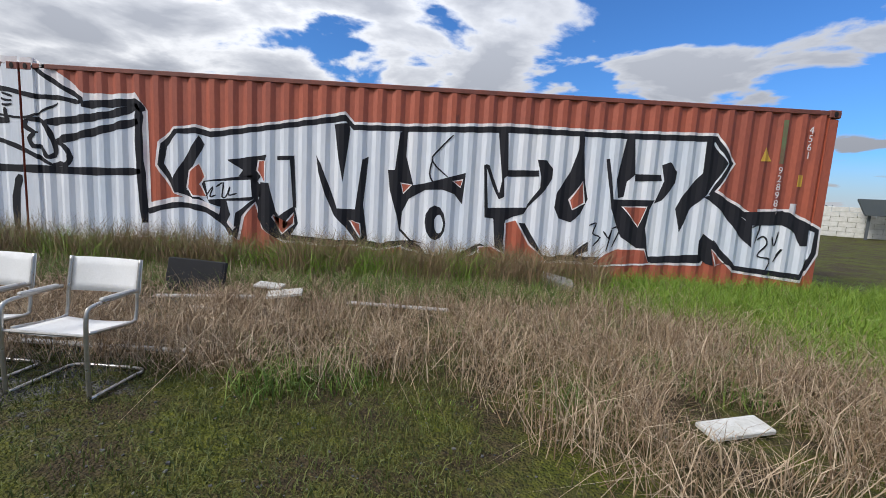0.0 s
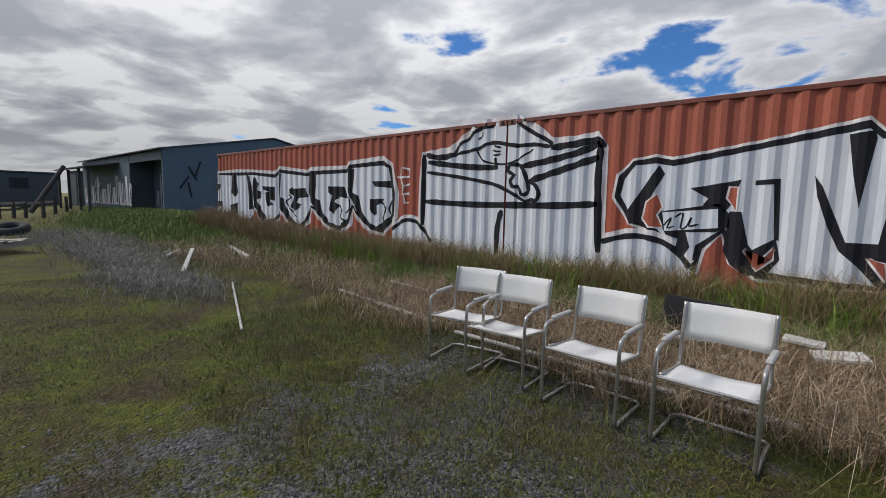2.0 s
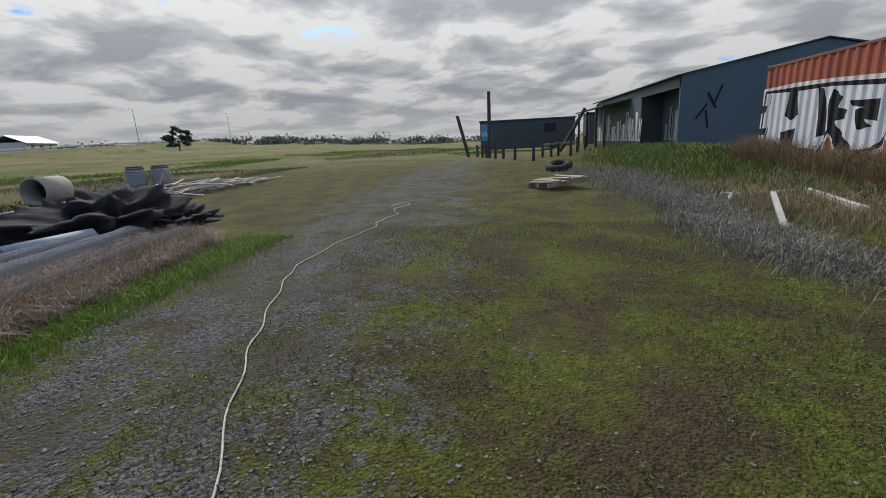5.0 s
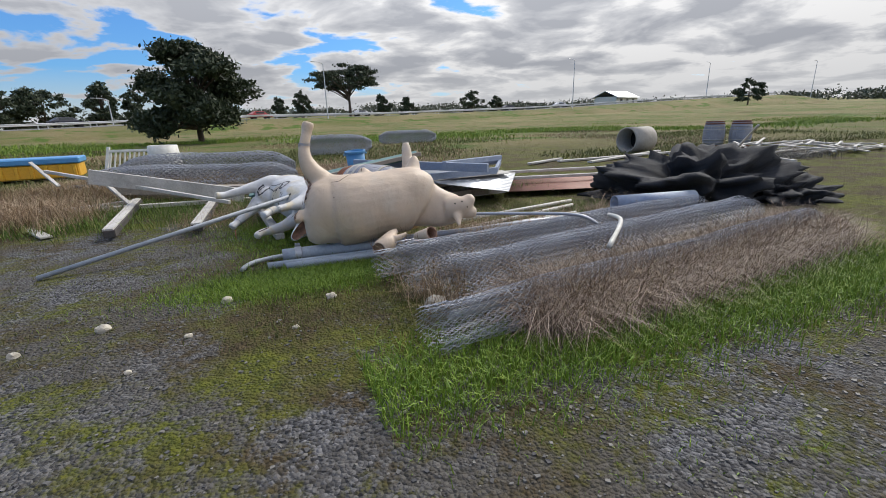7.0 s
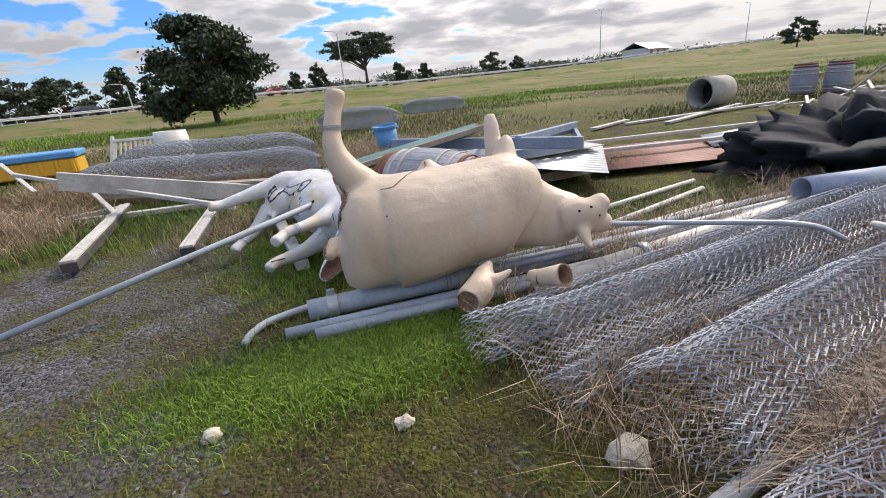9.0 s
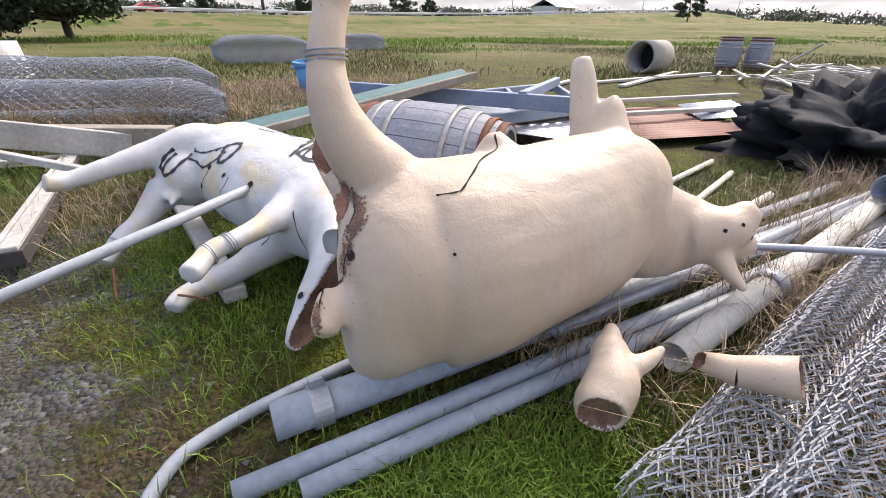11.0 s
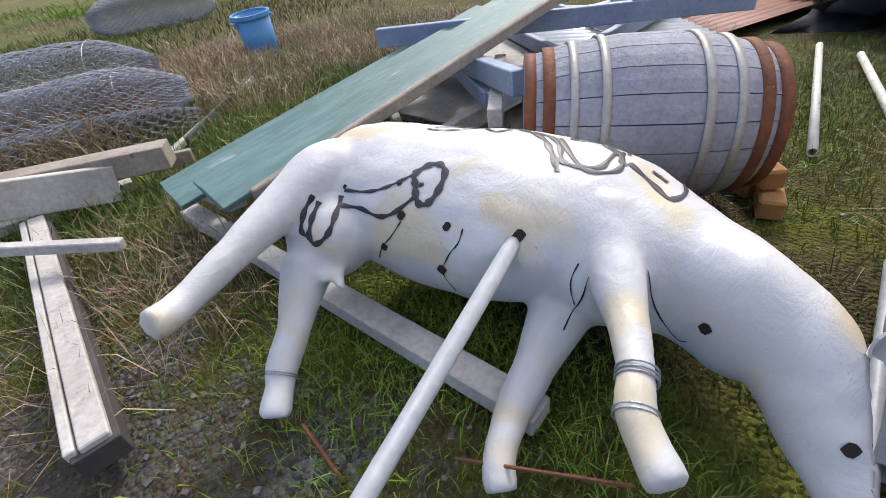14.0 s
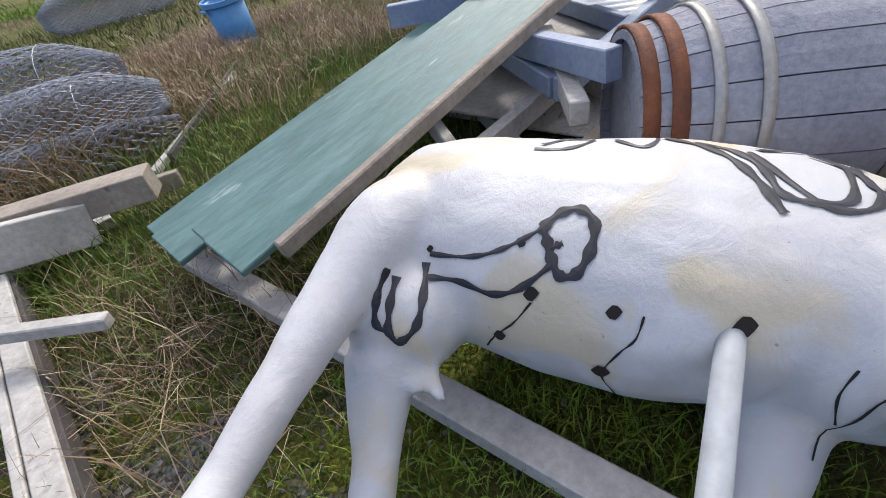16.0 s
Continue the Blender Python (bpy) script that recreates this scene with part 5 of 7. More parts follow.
            v.co -= cut * min(away * 1.9, away + 0.055 + ragged)
            if away > 0.006:
                sunk.add(v)
    for f in skin.faces:
        if any(v in sunk for v in f.verts):
            f.material_index = 3
    for v in skin.verts:
        if v not in sunk:
            v.co += v.normal * (0.005 * noise.noise(v.co * 5.0) + 0.0025 * noise.noise(v.co * 14.0))
    skin.normal_update()
    tree = BVHTree.FromBMesh(skin)
    # a cupped ear
    ear0, ear1, out = V((-5.212, -7.432, 0.427)), V((-5.235, -7.384, 0.540)), V((0.72, 0.62, 0.30)).normalized()
    along = (ear1 - ear0).normalized()
    up = out.cross(along).normalized()
    span = (ear1 - ear0).length
    rows = []
    for i in range(9):
        u = i / 8
        w = 0.058 * math.sin(math.pi * min(0.97, 0.10 + 0.86 * u)) ** 0.7
        rows.append([[skin.verts.new(ear0 + along * span * u + up * w * k / 3 + out * (0.030 * (k / 3) ** 2 - d)) for k in range(-3, 4)] for d in (0.0, 0.008)])
    for a, b in zip(rows, rows[1:]):
        for k in range(6):
            skin.faces.new((a[0][k], a[0][k + 1], b[0][k + 1], b[0][k])).smooth = True
            skin.faces.new((a[1][k], b[1][k], b[1][k + 1], a[1][k + 1])).smooth = True
        for k in (0, 6):
            skin.faces.new((a[0][k], b[0][k], b[1][k], a[1][k]))
    near, far = V((-4.423, -8.113, 1.153)), V((-4.244, -7.280, 1.154))
    for eye, strokes in ((near, WHITE_DOODLES), (far, WHITE_BACK_DOODLES)):
        for w, text in strokes:
            stroke_on(skin, tree, [V(p) for p in place(text)], w, 1, 0.003, eye)
    for eye, spots in ((near, WHITE_HOLES), (far, WHITE_CHEST_HOLES)):
        for r, text in spots:
            hole_on(skin, tree, place(text)[0], r, 2, 0.75, eye)
    for eye, lines in ((near, WHITE_CRACKS), (far, WHITE_CHEST_CRACKS)):
        for text in lines:
            stroke_on(skin, tree, [V(p) for p in place(text)], 0.005, 2, 0.003, eye)
    # wire wound round the shins
    for a, b, r in WHITE_WIRES:
        for t in (0.0, 0.12, 0.22, 0.9, 1.0):
            c = V(a).lerp(V(b), t)
            ax = (V(b) - V(a)).normalized()
            s_ = ax.orthogonal().normalized()
            u_ = ax.cross(s_)
            before = len(skin.faces)
            add_tube(skin, [c + (s_ * math.cos(q) + u_ * math.sin(q)) * r for q in np.linspace(0, 6.283, 18)], 0.0025, 5)
            skin.faces.ensure_lookup_table()
            for f in skin.faces[before:]:
                f.material_index = 4
    skin.to_mesh(me)
    skin.free()
    tagged(new("white_cow_statue", me), "white fibreglass cow statue lying on its side, marked with black doodles", "statue")


def tan_cow():
    bm = bmesh.new()
    limb(bm, [(-5.117, -7.083, 0.351, 0.053, 0.137), (-5.206, -7.089, 0.363, 0.163, 0.219), (-5.344, -7.119, 0.425, 0.235, 0.338), (-5.428, -7.164, 0.448, 0.275, 0.360), (-5.553, -7.139, 0.457, 0.310, 0.350), (-5.917, -7.117, 0.496, 0.287, 0.319), (-6.196, -7.094, 0.512, 0.210, 0.325), (-6.316, -7.104, 0.455, 0.155, 0.25), (-6.462, -7.061, 0.405, 0.142, 0.205), (-6.641, -6.973, 0.385, 0.11, 0.145)], 28)
    limb(bm, [(-5.46, -7.22, 0.56, 0.17), (-5.34, -7.235, 0.72, 0.125), (-5.24, -7.25, 0.86, 0.085), (-5.20, -7.275, 0.98, 0.064), (-5.21, -7.31, 1.09, 0.053), (-5.245, -7.345, 1.20, 0.050), (-5.26, -7.36, 1.26, 0.062), (-5.27, -7.37, 1.30, 0.058)])
    limb(bm, [(-5.286, -7.230, 0.542, 0.123), (-5.282, -7.268, 0.600, 0.103), (-5.281, -7.315, 0.659, 0.088), (-5.262, -7.360, 0.710, 0.075)])
    limb(bm, [(-5.048, -7.023, 0.408, 0.035), (-5.062, -7.056, 0.435, 0.042), (-5.086, -7.101, 0.471, 0.036), (-5.101, -7.122, 0.493, 0.028)])
    limb(bm, [(-6.22, -7.24, 0.64, 0.11), (-6.23, -7.31, 0.82, 0.062), (-6.24, -7.36, 0.96, 0.052), (-6.244, -7.395, 1.06, 0.036)])
    limb(bm, [(-5.78, -7.20, 0.60, 0.20), (-5.755, -7.235, 0.74, 0.10), (-5.736, -7.25, 0.85, 0.026)])
    limb(bm, [(-6.19, -7.13, 0.60, 0.15), (-6.24, -7.19, 0.76, 0.10), (-6.275, -7.23, 0.87, 0.06), (-6.29, -7.245, 0.935, 0.022)])
    # head lying upside down, with an ear and the broken muzzle
    limb(bm, [(-6.56, -6.98, 0.40, 0.14), (-6.664, -6.885, 0.435, 0.11), (-6.735, -6.855, 0.50, 0.062), (-6.76, -6.835, 0.53, 0.036)])
    limb(bm, [(-6.63, -6.90, 0.40, 0.09), (-6.72, -6.86, 0.37, 0.07), (-6.80, -6.83, 0.36, 0.045)])
    limb(bm, [(-6.60, -6.86, 0.36, 0.06), (-6.57, -6.77, 0.315, 0.038), (-6.549, -6.686, 0.278, 0.014)], 10)
    me = remeshed("tan_cow_statue", bm, [M["tan"], M["marker"], M["cavity"], M["raw"], M["galv"], M["red_chalk"]], 0.014, 8, "", "")
    skin = bmesh.new()
    skin.from_mesh(me)
    V = Vector
    for v in skin.verts:
        v.co += v.normal * (0.006 * noise.noise(v.co * 4.5) + 0.003 * noise.noise(v.co * V((9, 16, 9))))
    skin.normal_update()
    tree = BVHTree.FromBMesh(skin)
    broken_tube(skin, (-5.265, -7.355, 0.704), (-5.219, -7.426, 0.799), 0.072, 0.056, 0, 3, 0.08)
    low = V((-4.488, -6.834, 1.152))
    for r, text in TAN_HOLES:
        hole_on(skin, tree, place(text)[0], r, 2, 0.8, low)
    high = V((-4.9, -6.3, 1.4))
    for p, r in (((-6.64, -6.86, 0.43), 0.010), ((-6.73, -6.84, 0.44), 0.010), ((-6.80, -6.82, 0.37), 0.009)):
        hole_on(skin, tree, p, r, 2, 0.8, high)
    for text in TAN_CRACKS:
        stroke_on(skin, tree, [V(p) for p in place(text)], 0.007, 2, eye=low)
    # paint flaked off in small chips along the old seam
    chips = random.Random(6)
    for w, text in TAN_SEAM:
        for p in curve_pts(place(text), 14):
            for k in range(3):
                q = p + V([chips.gauss(0, w * 0.30) for _ in range(3)])
                hole_on(skin, tree, q, chips.uniform(0.002, 0.0075), 3, chips.uniform(0.4, 1.0), low)
    for text in TAN_RED:
        for p in curve_pts(place(text), 9):
            for k in range(4):
                q = p + V([chips.gauss(0, 0.012) for _ in range(3)])
                hole_on(skin, tree, q, chips.uniform(0.003, 0.010), 5, chips.uniform(0.5, 1.0), low)
    c, r = V((-5.21, -7.31, 1.09)), 0.056
    for dz in (-0.012, 0.0, 0.012):
        before = len(skin.faces)
        add_tube(skin, [c + V((math.cos(q) * r, math.sin(q) * r, dz + 0.01 * math.sin(q))) for q in np.linspace(0, 6.283, 20)], 0.003, 5)
        skin.faces.ensure_lookup_table()
        for f in skin.faces[before:]:
            f.material_index = 4
    skin.to_mesh(me)
    skin.free()
    tagged(new("tan_cow_statue", me), "tan fibreglass cow statue lying on its back across pipes", "statue")


white_cow()
tan_cow()

# broken bits of statue on the mesh rolls
bm = bmesh.new()
limb(bm, [(-5.93, -6.79, 0.285, 0.016), (-5.90, -6.76, 0.27, 0.034), (-5.865, -6.728, 0.245, 0.060), (-5.80, -6.655, 0.20, 0.085), (-5.73, -6.625, 0.165, 0.082), (-5.69, -6.60, 0.145, 0.060)])
limb(bm, [(-5.84, -6.66, 0.23, 0.05), (-5.92, -6.635, 0.25, 0.030), (-5.985, -6.63, 0.285, 0.012)], 10)
me = remeshed("statue_muzzle_fragment", bm, [M["tan"], M["raw"]], 0.009, 5, "", "")
skin = bmesh.new()
skin.from_mesh(me)
mouth = Vector((-5.665, -6.565, 0.16))
for v in skin.verts:
    d = (v.co - mouth).length
    if d < 0.085:
        v.co -= (mouth - Vector((-5.80, -6.655, 0.20))).normalized() * 0.06 * (1 - d / 0.085) ** 0.5
for f in skin.faces:
    if (f.calc_center_median() - mouth).length < 0.088:
        f.material_index = 1
skin.to_mesh(me)
skin.free()
tagged(new("statue_muzzle_fragment", me), "snapped hollow tan fibreglass muzzle of a statue", "fragment")
bm = bmesh.new()
broken_tube(bm, (-6.07, -6.45, 0.29), (-6.13, -6.33, 0.335), 0.046, 0.060, 0, 1, 0.006)
broken_tube(bm, (-6.07, -6.45, 0.29), (-6.04, -6.545, 0.272), 0.046, 0.028, 0, 1, 0.02)
tagged(mesh_ob("statue_leg_fragment", bm, [M["tan"], M["raw"]]), "broken tan fibreglass leg of a statue", "fragment")

# ---- pipes under and beside the statues ----


def pipe(a, b, r, mat, label, name="pipe"):
    return lone(name, hollow([a, b], r, max(0.004, r * 0.1)), mat, label, "pipe", "pipes in the pile", True)


big_pipe = thing("bracketed_pipe", "wide grey steel pipe with a bolted bracket, lying on grass", "pipe", group="pipes in the pile")
part("tube", hollow([(-4.88, -7.13, 0.075), (-9.2, -7.05, 0.08)], 0.062, 0.006, 24), M["pvc"], big_pipe, smooth=True)
q = between((-4.99, -7.128, 0.075), (-5.06, -7.127, 0.075))
part("bracket", hollow([q @ Vector((-0.03, 0, 0)), q @ Vector((0.03, 0, 0))], 0.072, 0.010, 24), M["galv"], big_pipe, "galvanised clamp bracket")
for z in (0.165, 0.005):
    part("lug", box((0.05, 0.014, 0.05), q @ pose(0, 0.01, z - 0.085), 0.004), M["galv"], big_pipe)
for a, b, r, mat, lab in (
        ((-4.74, -6.97, 0.036), (-9.0, -6.90, 0.05), 0.034, "pvc", "long grey pipe lying on the grass"),
        ((-4.90, -6.885, 0.036), (-8.8, -6.83, 0.05), 0.034, "pvc", "long grey pipe lying on the grass"),
        ((-5.30, -7.22, 0.036), (-9.3, -7.20, 0.05), 0.030, "galv", "long galvanised pipe lying on the grass"),
        ((-5.30, -7.30, 0.036), (-9.3, -7.40, 0.05), 0.034, "pvc", "long grey pipe lying on the grass"),
        ((-5.9, -7.0, 0.13), (-9.2, -7.10, 0.13), 0.028, "galv", "thin galvanised pipe lying across the pile"),
        ((-6.9, -7.42, 0.04), (-8.9, -8.02, 0.04), 0.024, "pvc_white", "thin pale pipe lying on the grass"),
        ((-7.0, -7.85, 0.04), (-9.1, -8.32, 0.04), 0.024, "pvc_white", "thin pale pipe lying on the grass"),
        ((-6.9, -7.30, 0.04), (-8.6, -7.55, 0.04), 0.028, "pvc_white", "thin pale pipe lying on the grass")):
    pipe(a, b, r, mat, lab)
flanged = thing("flanged_white_pipe", "white pipe with a dark joint collar", "pipe", group="pipes in the pile")
part("tube", hollow([(-6.2, -6.70, 0.10), (-9.05, -7.02, 0.12)], 0.06, 0.006, 22), M["pvc_white"], flanged, smooth=True)
part("collar", hollow([(-6.99, -6.789, 0.106), (-7.06, -6.797, 0.107)], 0.078, 0.016, 22), M["galv"], flanged, "dark joint collar", smooth=True)
bent = curve_pts([(-4.52, -6.98, 0.03), (-4.56, -7.10, 0.03), (-4.70, -7.21, 0.035), (-5.15, -7.30, 0.04), (-6.2, -7.42, 0.04)], 6)
lone("bent_pipe", tube(bent, 0.022, 10), "pvc", "grey pipe bent round at its end", "pipe", "pipes in the pile", True)
lone("curved_pipe", tube(curve_pts([(-6.7, -6.95, 0.33), (-7.1, -6.6, 0.36), (-7.54, -6.19, 0.38), (-7.7, -6.05, 0.30)], 6), 0.016, 10), "galv", "thin curved steel pipe", "pipe", "pipes in the pile", True)
lone("bent_tube", tube(curve_pts([(-7.75, -5.97, 0.40), (-7.55, -5.60, 0.44), (-7.04, -5.15, 0.40)], 5), 0.018, 10), "pvc_white", "short bent white tube on a mesh roll", "pipe", "pipes in the pile", True)
pipe((-9.75, -6.75, 0.26), (-8.7, -6.95, 0.25), 0.10, "blue_grey", "short wide blue-grey pipe")
pipe((-2.80, -7.575, 0.024), (-5.12, -8.185, 0.495), 0.023, "pvc", "long grey pole stuck through a white statue", "pole")
lone("rusty_rod", tube([(-4.62, -8.02, 0.12), (-4.78, -7.66, 0.25)], 0.005, 6), "rust", "thin rusty iron rod between the statue's hooves", "rod")
lone("rusty_rod", tube([(-4.40, -8.42, 0.10), (-4.40, -8.25, 0.012)], 0.006, 6), "rust", "thin rusty iron rod leaning on grass", "rod")


def barrel(m, label):
    """Oak barrel along local x."""
    b = thing("wine_barrel", label, "barrel", m, "wine barrels")
    n, ln = 20, 0.47

    def rad(x):
        return 0.345 - 0.075 * (x / ln) ** 2
    xs = [-ln, -0.3, -0.1, 0.1, 0.3, ln]
    for k in range(n):
        bm = bmesh.new()
        a0, a1 = (k + 0.02) * 2 * math.pi / n, (k + 0.98) * 2 * math.pi / n
        rows = []
        for x in xs:
            rows.append([bm.verts.new((x, math.cos(a) * r, math.sin(a) * r)) for r in (rad(x), rad(x) - 0.025) for a in (a0, (a0 + a1) / 2, a1)])
        for p, q_ in zip(rows, rows[1:]):
            for i, j in ((0, 1), (1, 2), (2, 5), (5, 4), (4, 3), (3, 0)):
                bm.faces.new((p[i], p[j], q_[j], q_[i]))
        for p in (rows[0], rows[-1]):
            bm.faces.new((p[0], p[1], p[4], p[3])); bm.faces.new((p[1], p[2], p[5], p[4]))
        bmesh.ops.recalc_face_normals(bm, faces=bm.faces[:])
        part("stave", bm, M["barrel"], b)
    for x, w, mat in ((-0.445, 0.045, "rust"), (-0.375, 0.045, "rust"), (-0.285, 0.03, "hoop"), (-0.175, 0.03, "hoop"), (0.175, 0.03, "hoop"), (0.285, 0.03, "hoop"), (0.375, 0.04, "rust"), (0.445, 0.045, "rust")):
        part("hoop", hollow([(x - w / 2, 0, 0), (x + w / 2, 0, 0)], rad(x) + 0.007, 0.009, 40), M[mat], b, "rusted iron hoop" if mat == "rust" else "dull grey steel hoop", True)
    for s in (-1, 1):
        part("head", tube([(s * 0.415, 0, 0), (s * 0.435, 0, 0)], 0.262, 28), M["barrel"], b)
    return b


b1 = between((-5.80, -8.75, 0.44), (-6.40, -8.00, 0.40))
barrel(b1, "weathered grey oak barrel with rusty hoops lying on its side")
copy_thing(barrel(pose(-19.75, -14.45, 0.47, 0, 90, 20), "weathered grey oak barrel standing upright in the field"), pose(-20.35, -13.9, 0.47, 0, 90, 70))
for p, rz in (((-6.40, -7.86, 0.05), 20), ((-6.52, -8.02, 0.05), 60), ((-5.95, -8.75, 0.05), 10), ((-6.46, -7.93, 0.15), 45)):
    lone("brick", box((0.2, 0.1, 0.09), pose(*p, 0, 0, rz), 0.01), "brick", "broken orange brick propping a barrel", "brick", "bricks under a barrel")

# ---- timber and boards ----


def plank(a, b, w, h, mat, label, roll=0.0, name="timber_beam", group="beams in the pile"):
    return lone(name, beam(a, b, w, h, 0.005, roll), mat, label, "timber", group)


def channel_post(a, b, w=0.12, h=0.10):
    """A white post of two boards on a dark core, as a gate post."""
    p = thing("timber_post", "white-painted timber post lying on dark weed mat", "post", group="white posts")
    m = between(a, b)
    ln = (Vector(b) - Vector(a)).length
    part("face_board", box((ln, w * 0.66, h * 0.35), m @ pose(0, -w * 0.15, h * 0.34), 0.005), M["timber_white"], p)
    part("edge_board", box((ln - 0.02, w * 0.24, h * 0.35), m @ pose(0, w * 0.36, h * 0.33), 0.004), M["timber_white"], p)
    part("dark_core", box((ln + 0.03, w * 1.04, h * 0.80), m @ pose(0, -0.012, -h * 0.10), 0.003), M["dark_timber"], p, "black end grain and sides")
    return p


channel_post((-3.94, -8.78, 0.11), (-3.96, -10.75, 0.10))
channel_post((-2.98, -8.98, 0.10), (-2.75, -11.4, 0.12))
plank((-4.88, -7.95, 0.07), (-4.62, -10.1, 0.09), 0.10, 0.07, "timber_white", "white-painted beam under the white statue")
plank((-2.2, -9.45, 0.03), (-1.6, -10.4, 0.03), 0.12, 0.03, "timber_white", "pale board lying flat on gravel", 0, "timber_board")
# fallen lattice of beams
plank((-4.42, -10.75, 0.17), (-2.3, -11.0, 0.60), 0.05, 0.22, "timber_white", "wide white board resting on edge")
plank((-4.50, -10.95, 0.07), (-1.8, -11.1, 0.09), 0.10, 0.06, "timber_white", "grey weathered beam lying low")
plank((-4.74, -10.66, 0.26), (-2.4, -11.9, 0.26), 0.16, 0.14, "timber", "heavy weathered sleeper with peeling paint")
plank((-4.9, -10.9, 0.12), (-2.2, -12.2, 0.14), 0.05, 0.10, "timber", "weathered beam against a sleeper")
plank((-4.27, -9.75, 0.23), (-1.3, -12.3, 0.62), 0.05, 0.05, "timber_white", "thin white batten leaning across the beams")
plank((-2.75, -11.0, 0.12), (-2.1, -12.0, 0.52), 0.06, 0.04, "timber_white", "short batten propped at an angle")
plank((-1.4, -12.4, 0.35), (-0.9, -12.9, 0.75), 0.06, 0.03, "timber_white", "thin white batten sticking up")
plank((-1.1, -10.7, 0.10), (-2.7, -11.3, 0.12), 0.10, 0.08, "timber_white", "pale beam lying on the ground")
plank((-4.85, -11.35, 0.05), (-6.2, -12.9, 0.06), 0.05, 0.05, "timber_white", "pale batten in long grass")
plank((-5.0, -11.4, 0.08), (-6.4, -13.2, 0.08), 0.03, 0.06, "dark_timber", "dark batten in long grass")
# green boarded panel
green = thing("green_panel", "panel of worn green boards tilted on the timber pile", "panel")
g0, g1 = Vector((-4.56, -10.12, 0.24)), Vector((-7.05, -10.15, 0.62))
side = Vector((0.02, 0.86, 0.20))
for k in range(4):
    a = g0 + side * (k + 0.5) / 4 * 0.98 + Vector((0.06 * (k % 2) - 0.45 * k * 0.1, 0, 0))
    bm = beam(a, g1 + side * (k + 0.5) / 4 * 0.98 + Vector((0, 0, 0.0)), 0.205, 0.028, 0.004, 13)
    part("board", bm, M["green"], green)
part("edge_batten", beam(g0 + side * 1.02 + Vector((-0.2, 0, -0.03)), g1 + side * 1.02 + Vector((0, 0, -0.03)), 0.04, 0.06), M["timber"], green, "bare timber edge")
part("under_batten", beam(g0 + Vector((-0.15, 0.02, -0.05)), g0 + side * 0.9 + Vector((-0.15, 0, -0.05)), 0.08, 0.05), M["timber_white"], green)
# framed wall panels piled behind the barrel
for dz, dx, dy, mat in ((0.0, 0.0, 0.0, "timber"), (0.16, 0.25, -0.25, "timber_white"), (0.30, -0.2, -0.1, "blue_grey")):
    fr = thing("wall_panel", "weathered wall frame of studs lying flat in a pile", "frame", group="wall frames")
    o = Vector((-5.75 + dx, -8.95 + dy, 0.14 + dz))
    u, v = Vector((-2.35, -0.20, 0.02)), Vector((-0.75, -1.25, 0.01))
    for t in (0.0, 1.0):
        part("plate", beam(o + v * t, o + v * t + u, 0.06, 0.10), M[mat], fr)
    for t in (0.0, 0.33, 0.66, 1.0):
        part("stud", beam(o + u * t + v * 0.03, o + u * t + v * 0.97, 0.05, 0.09), M["timber_white" if mat == "timber" else mat], fr)
    part("lining", beam(o + v * 0.5 + Vector((-0.1, -0.05, -0.07)), o + v * 0.5 + u * 0.98 + Vector((0, 0, -0.07)), 1.15, 0.014), M["timber_white"], fr, "pale board lining")
plank((-5.84, -8.78, 0.60), (-6.50, -10.0, 0.48), 0.07, 0.11, "blue_grey", "blue-grey painted beam on the pile")
plank((-5.75, -8.85, 0.46), (-6.55, -9.5, 0.45), 0.07, 0.09, "timber_white", "white beam with a rusty end")
plank((-7.78, -8.50, 0.60), (-6.2, -10.3, 0.62), 0.07, 0.12, "blue_grey", "blue-grey painted beam on the pile")
plank((-7.3, -9.0, 0.64), (-9.0, -10.4, 0.55), 0.07, 0.09, "blue_grey", "blue-grey painted beam on the pile")


def corrugated_sheet(name, o, u, v, mat, label, waves=12, group="roof sheets"):
    bm = bmesh.new()
    o, u, v = Vector(o), Vector(u), Vector(v)
    n = u.cross(v).normalized()
    rows = []
    for i in range(waves * 4 + 1):
        h = n * (0.012 * math.sin(i * math.pi / 2))
        rows.append([bm.verts.new(o + u * (i / (waves * 4)) + v * t + h + n * d) for d in (0, 0.003) for t in (0, 1)])
    for a, b in zip(rows, rows[1:]):
        for i, j in ((0, 1), (1, 3), (3, 2), (2, 0)):
            bm.faces.new((a[i], a[j], b[j], b[i]))
    bmesh.ops.recalc_face_normals(bm, faces=bm.faces[:])
    return lone(name, bm, mat, label, "sheet", group, True)


corrugated_sheet("corrugated_sheet", (-8.15, -8.55, 0.22), (-0.75, -1.1, 0.12), (1.3, -0.75, 0.18), "zinc", "corrugated zinc sheet lying over the timber pile", 14)
corrugated_sheet("corrugated_sheet", (-8.5, -9.2, 0.10), (-0.9, -1.6, 0.0), (-2.1, 0.55, 0.0), "red_sheet", "red-brown corrugated sheet lying on grass", 16)
corrugated_sheet("corrugated_sheet", (-10.6, -9.4, 0.12), (-0.5, -0.7, 0.05), (-0.6, 0.4, 0.08), "zinc", "small corrugated sheet beside dark cloth", 8)
plank((-8.3, -10.0, 0.22), (-12.5, -9.2, 0.20), 0.09, 0.05, "timber_white", "long pale plank across red sheeting")
plank((-8.6, -10.6, 0.25), (-12.8, -10.2, 0.2), 0.08, 0.05, "timber_white", "long pale plank across red sheeting")

# blue bin in the grass
bin_ = thing("blue_bin", "faded blue plastic bin standing in grass", "bin", pose(-6.95, -14.2, 0.0, -3, 4, 0))
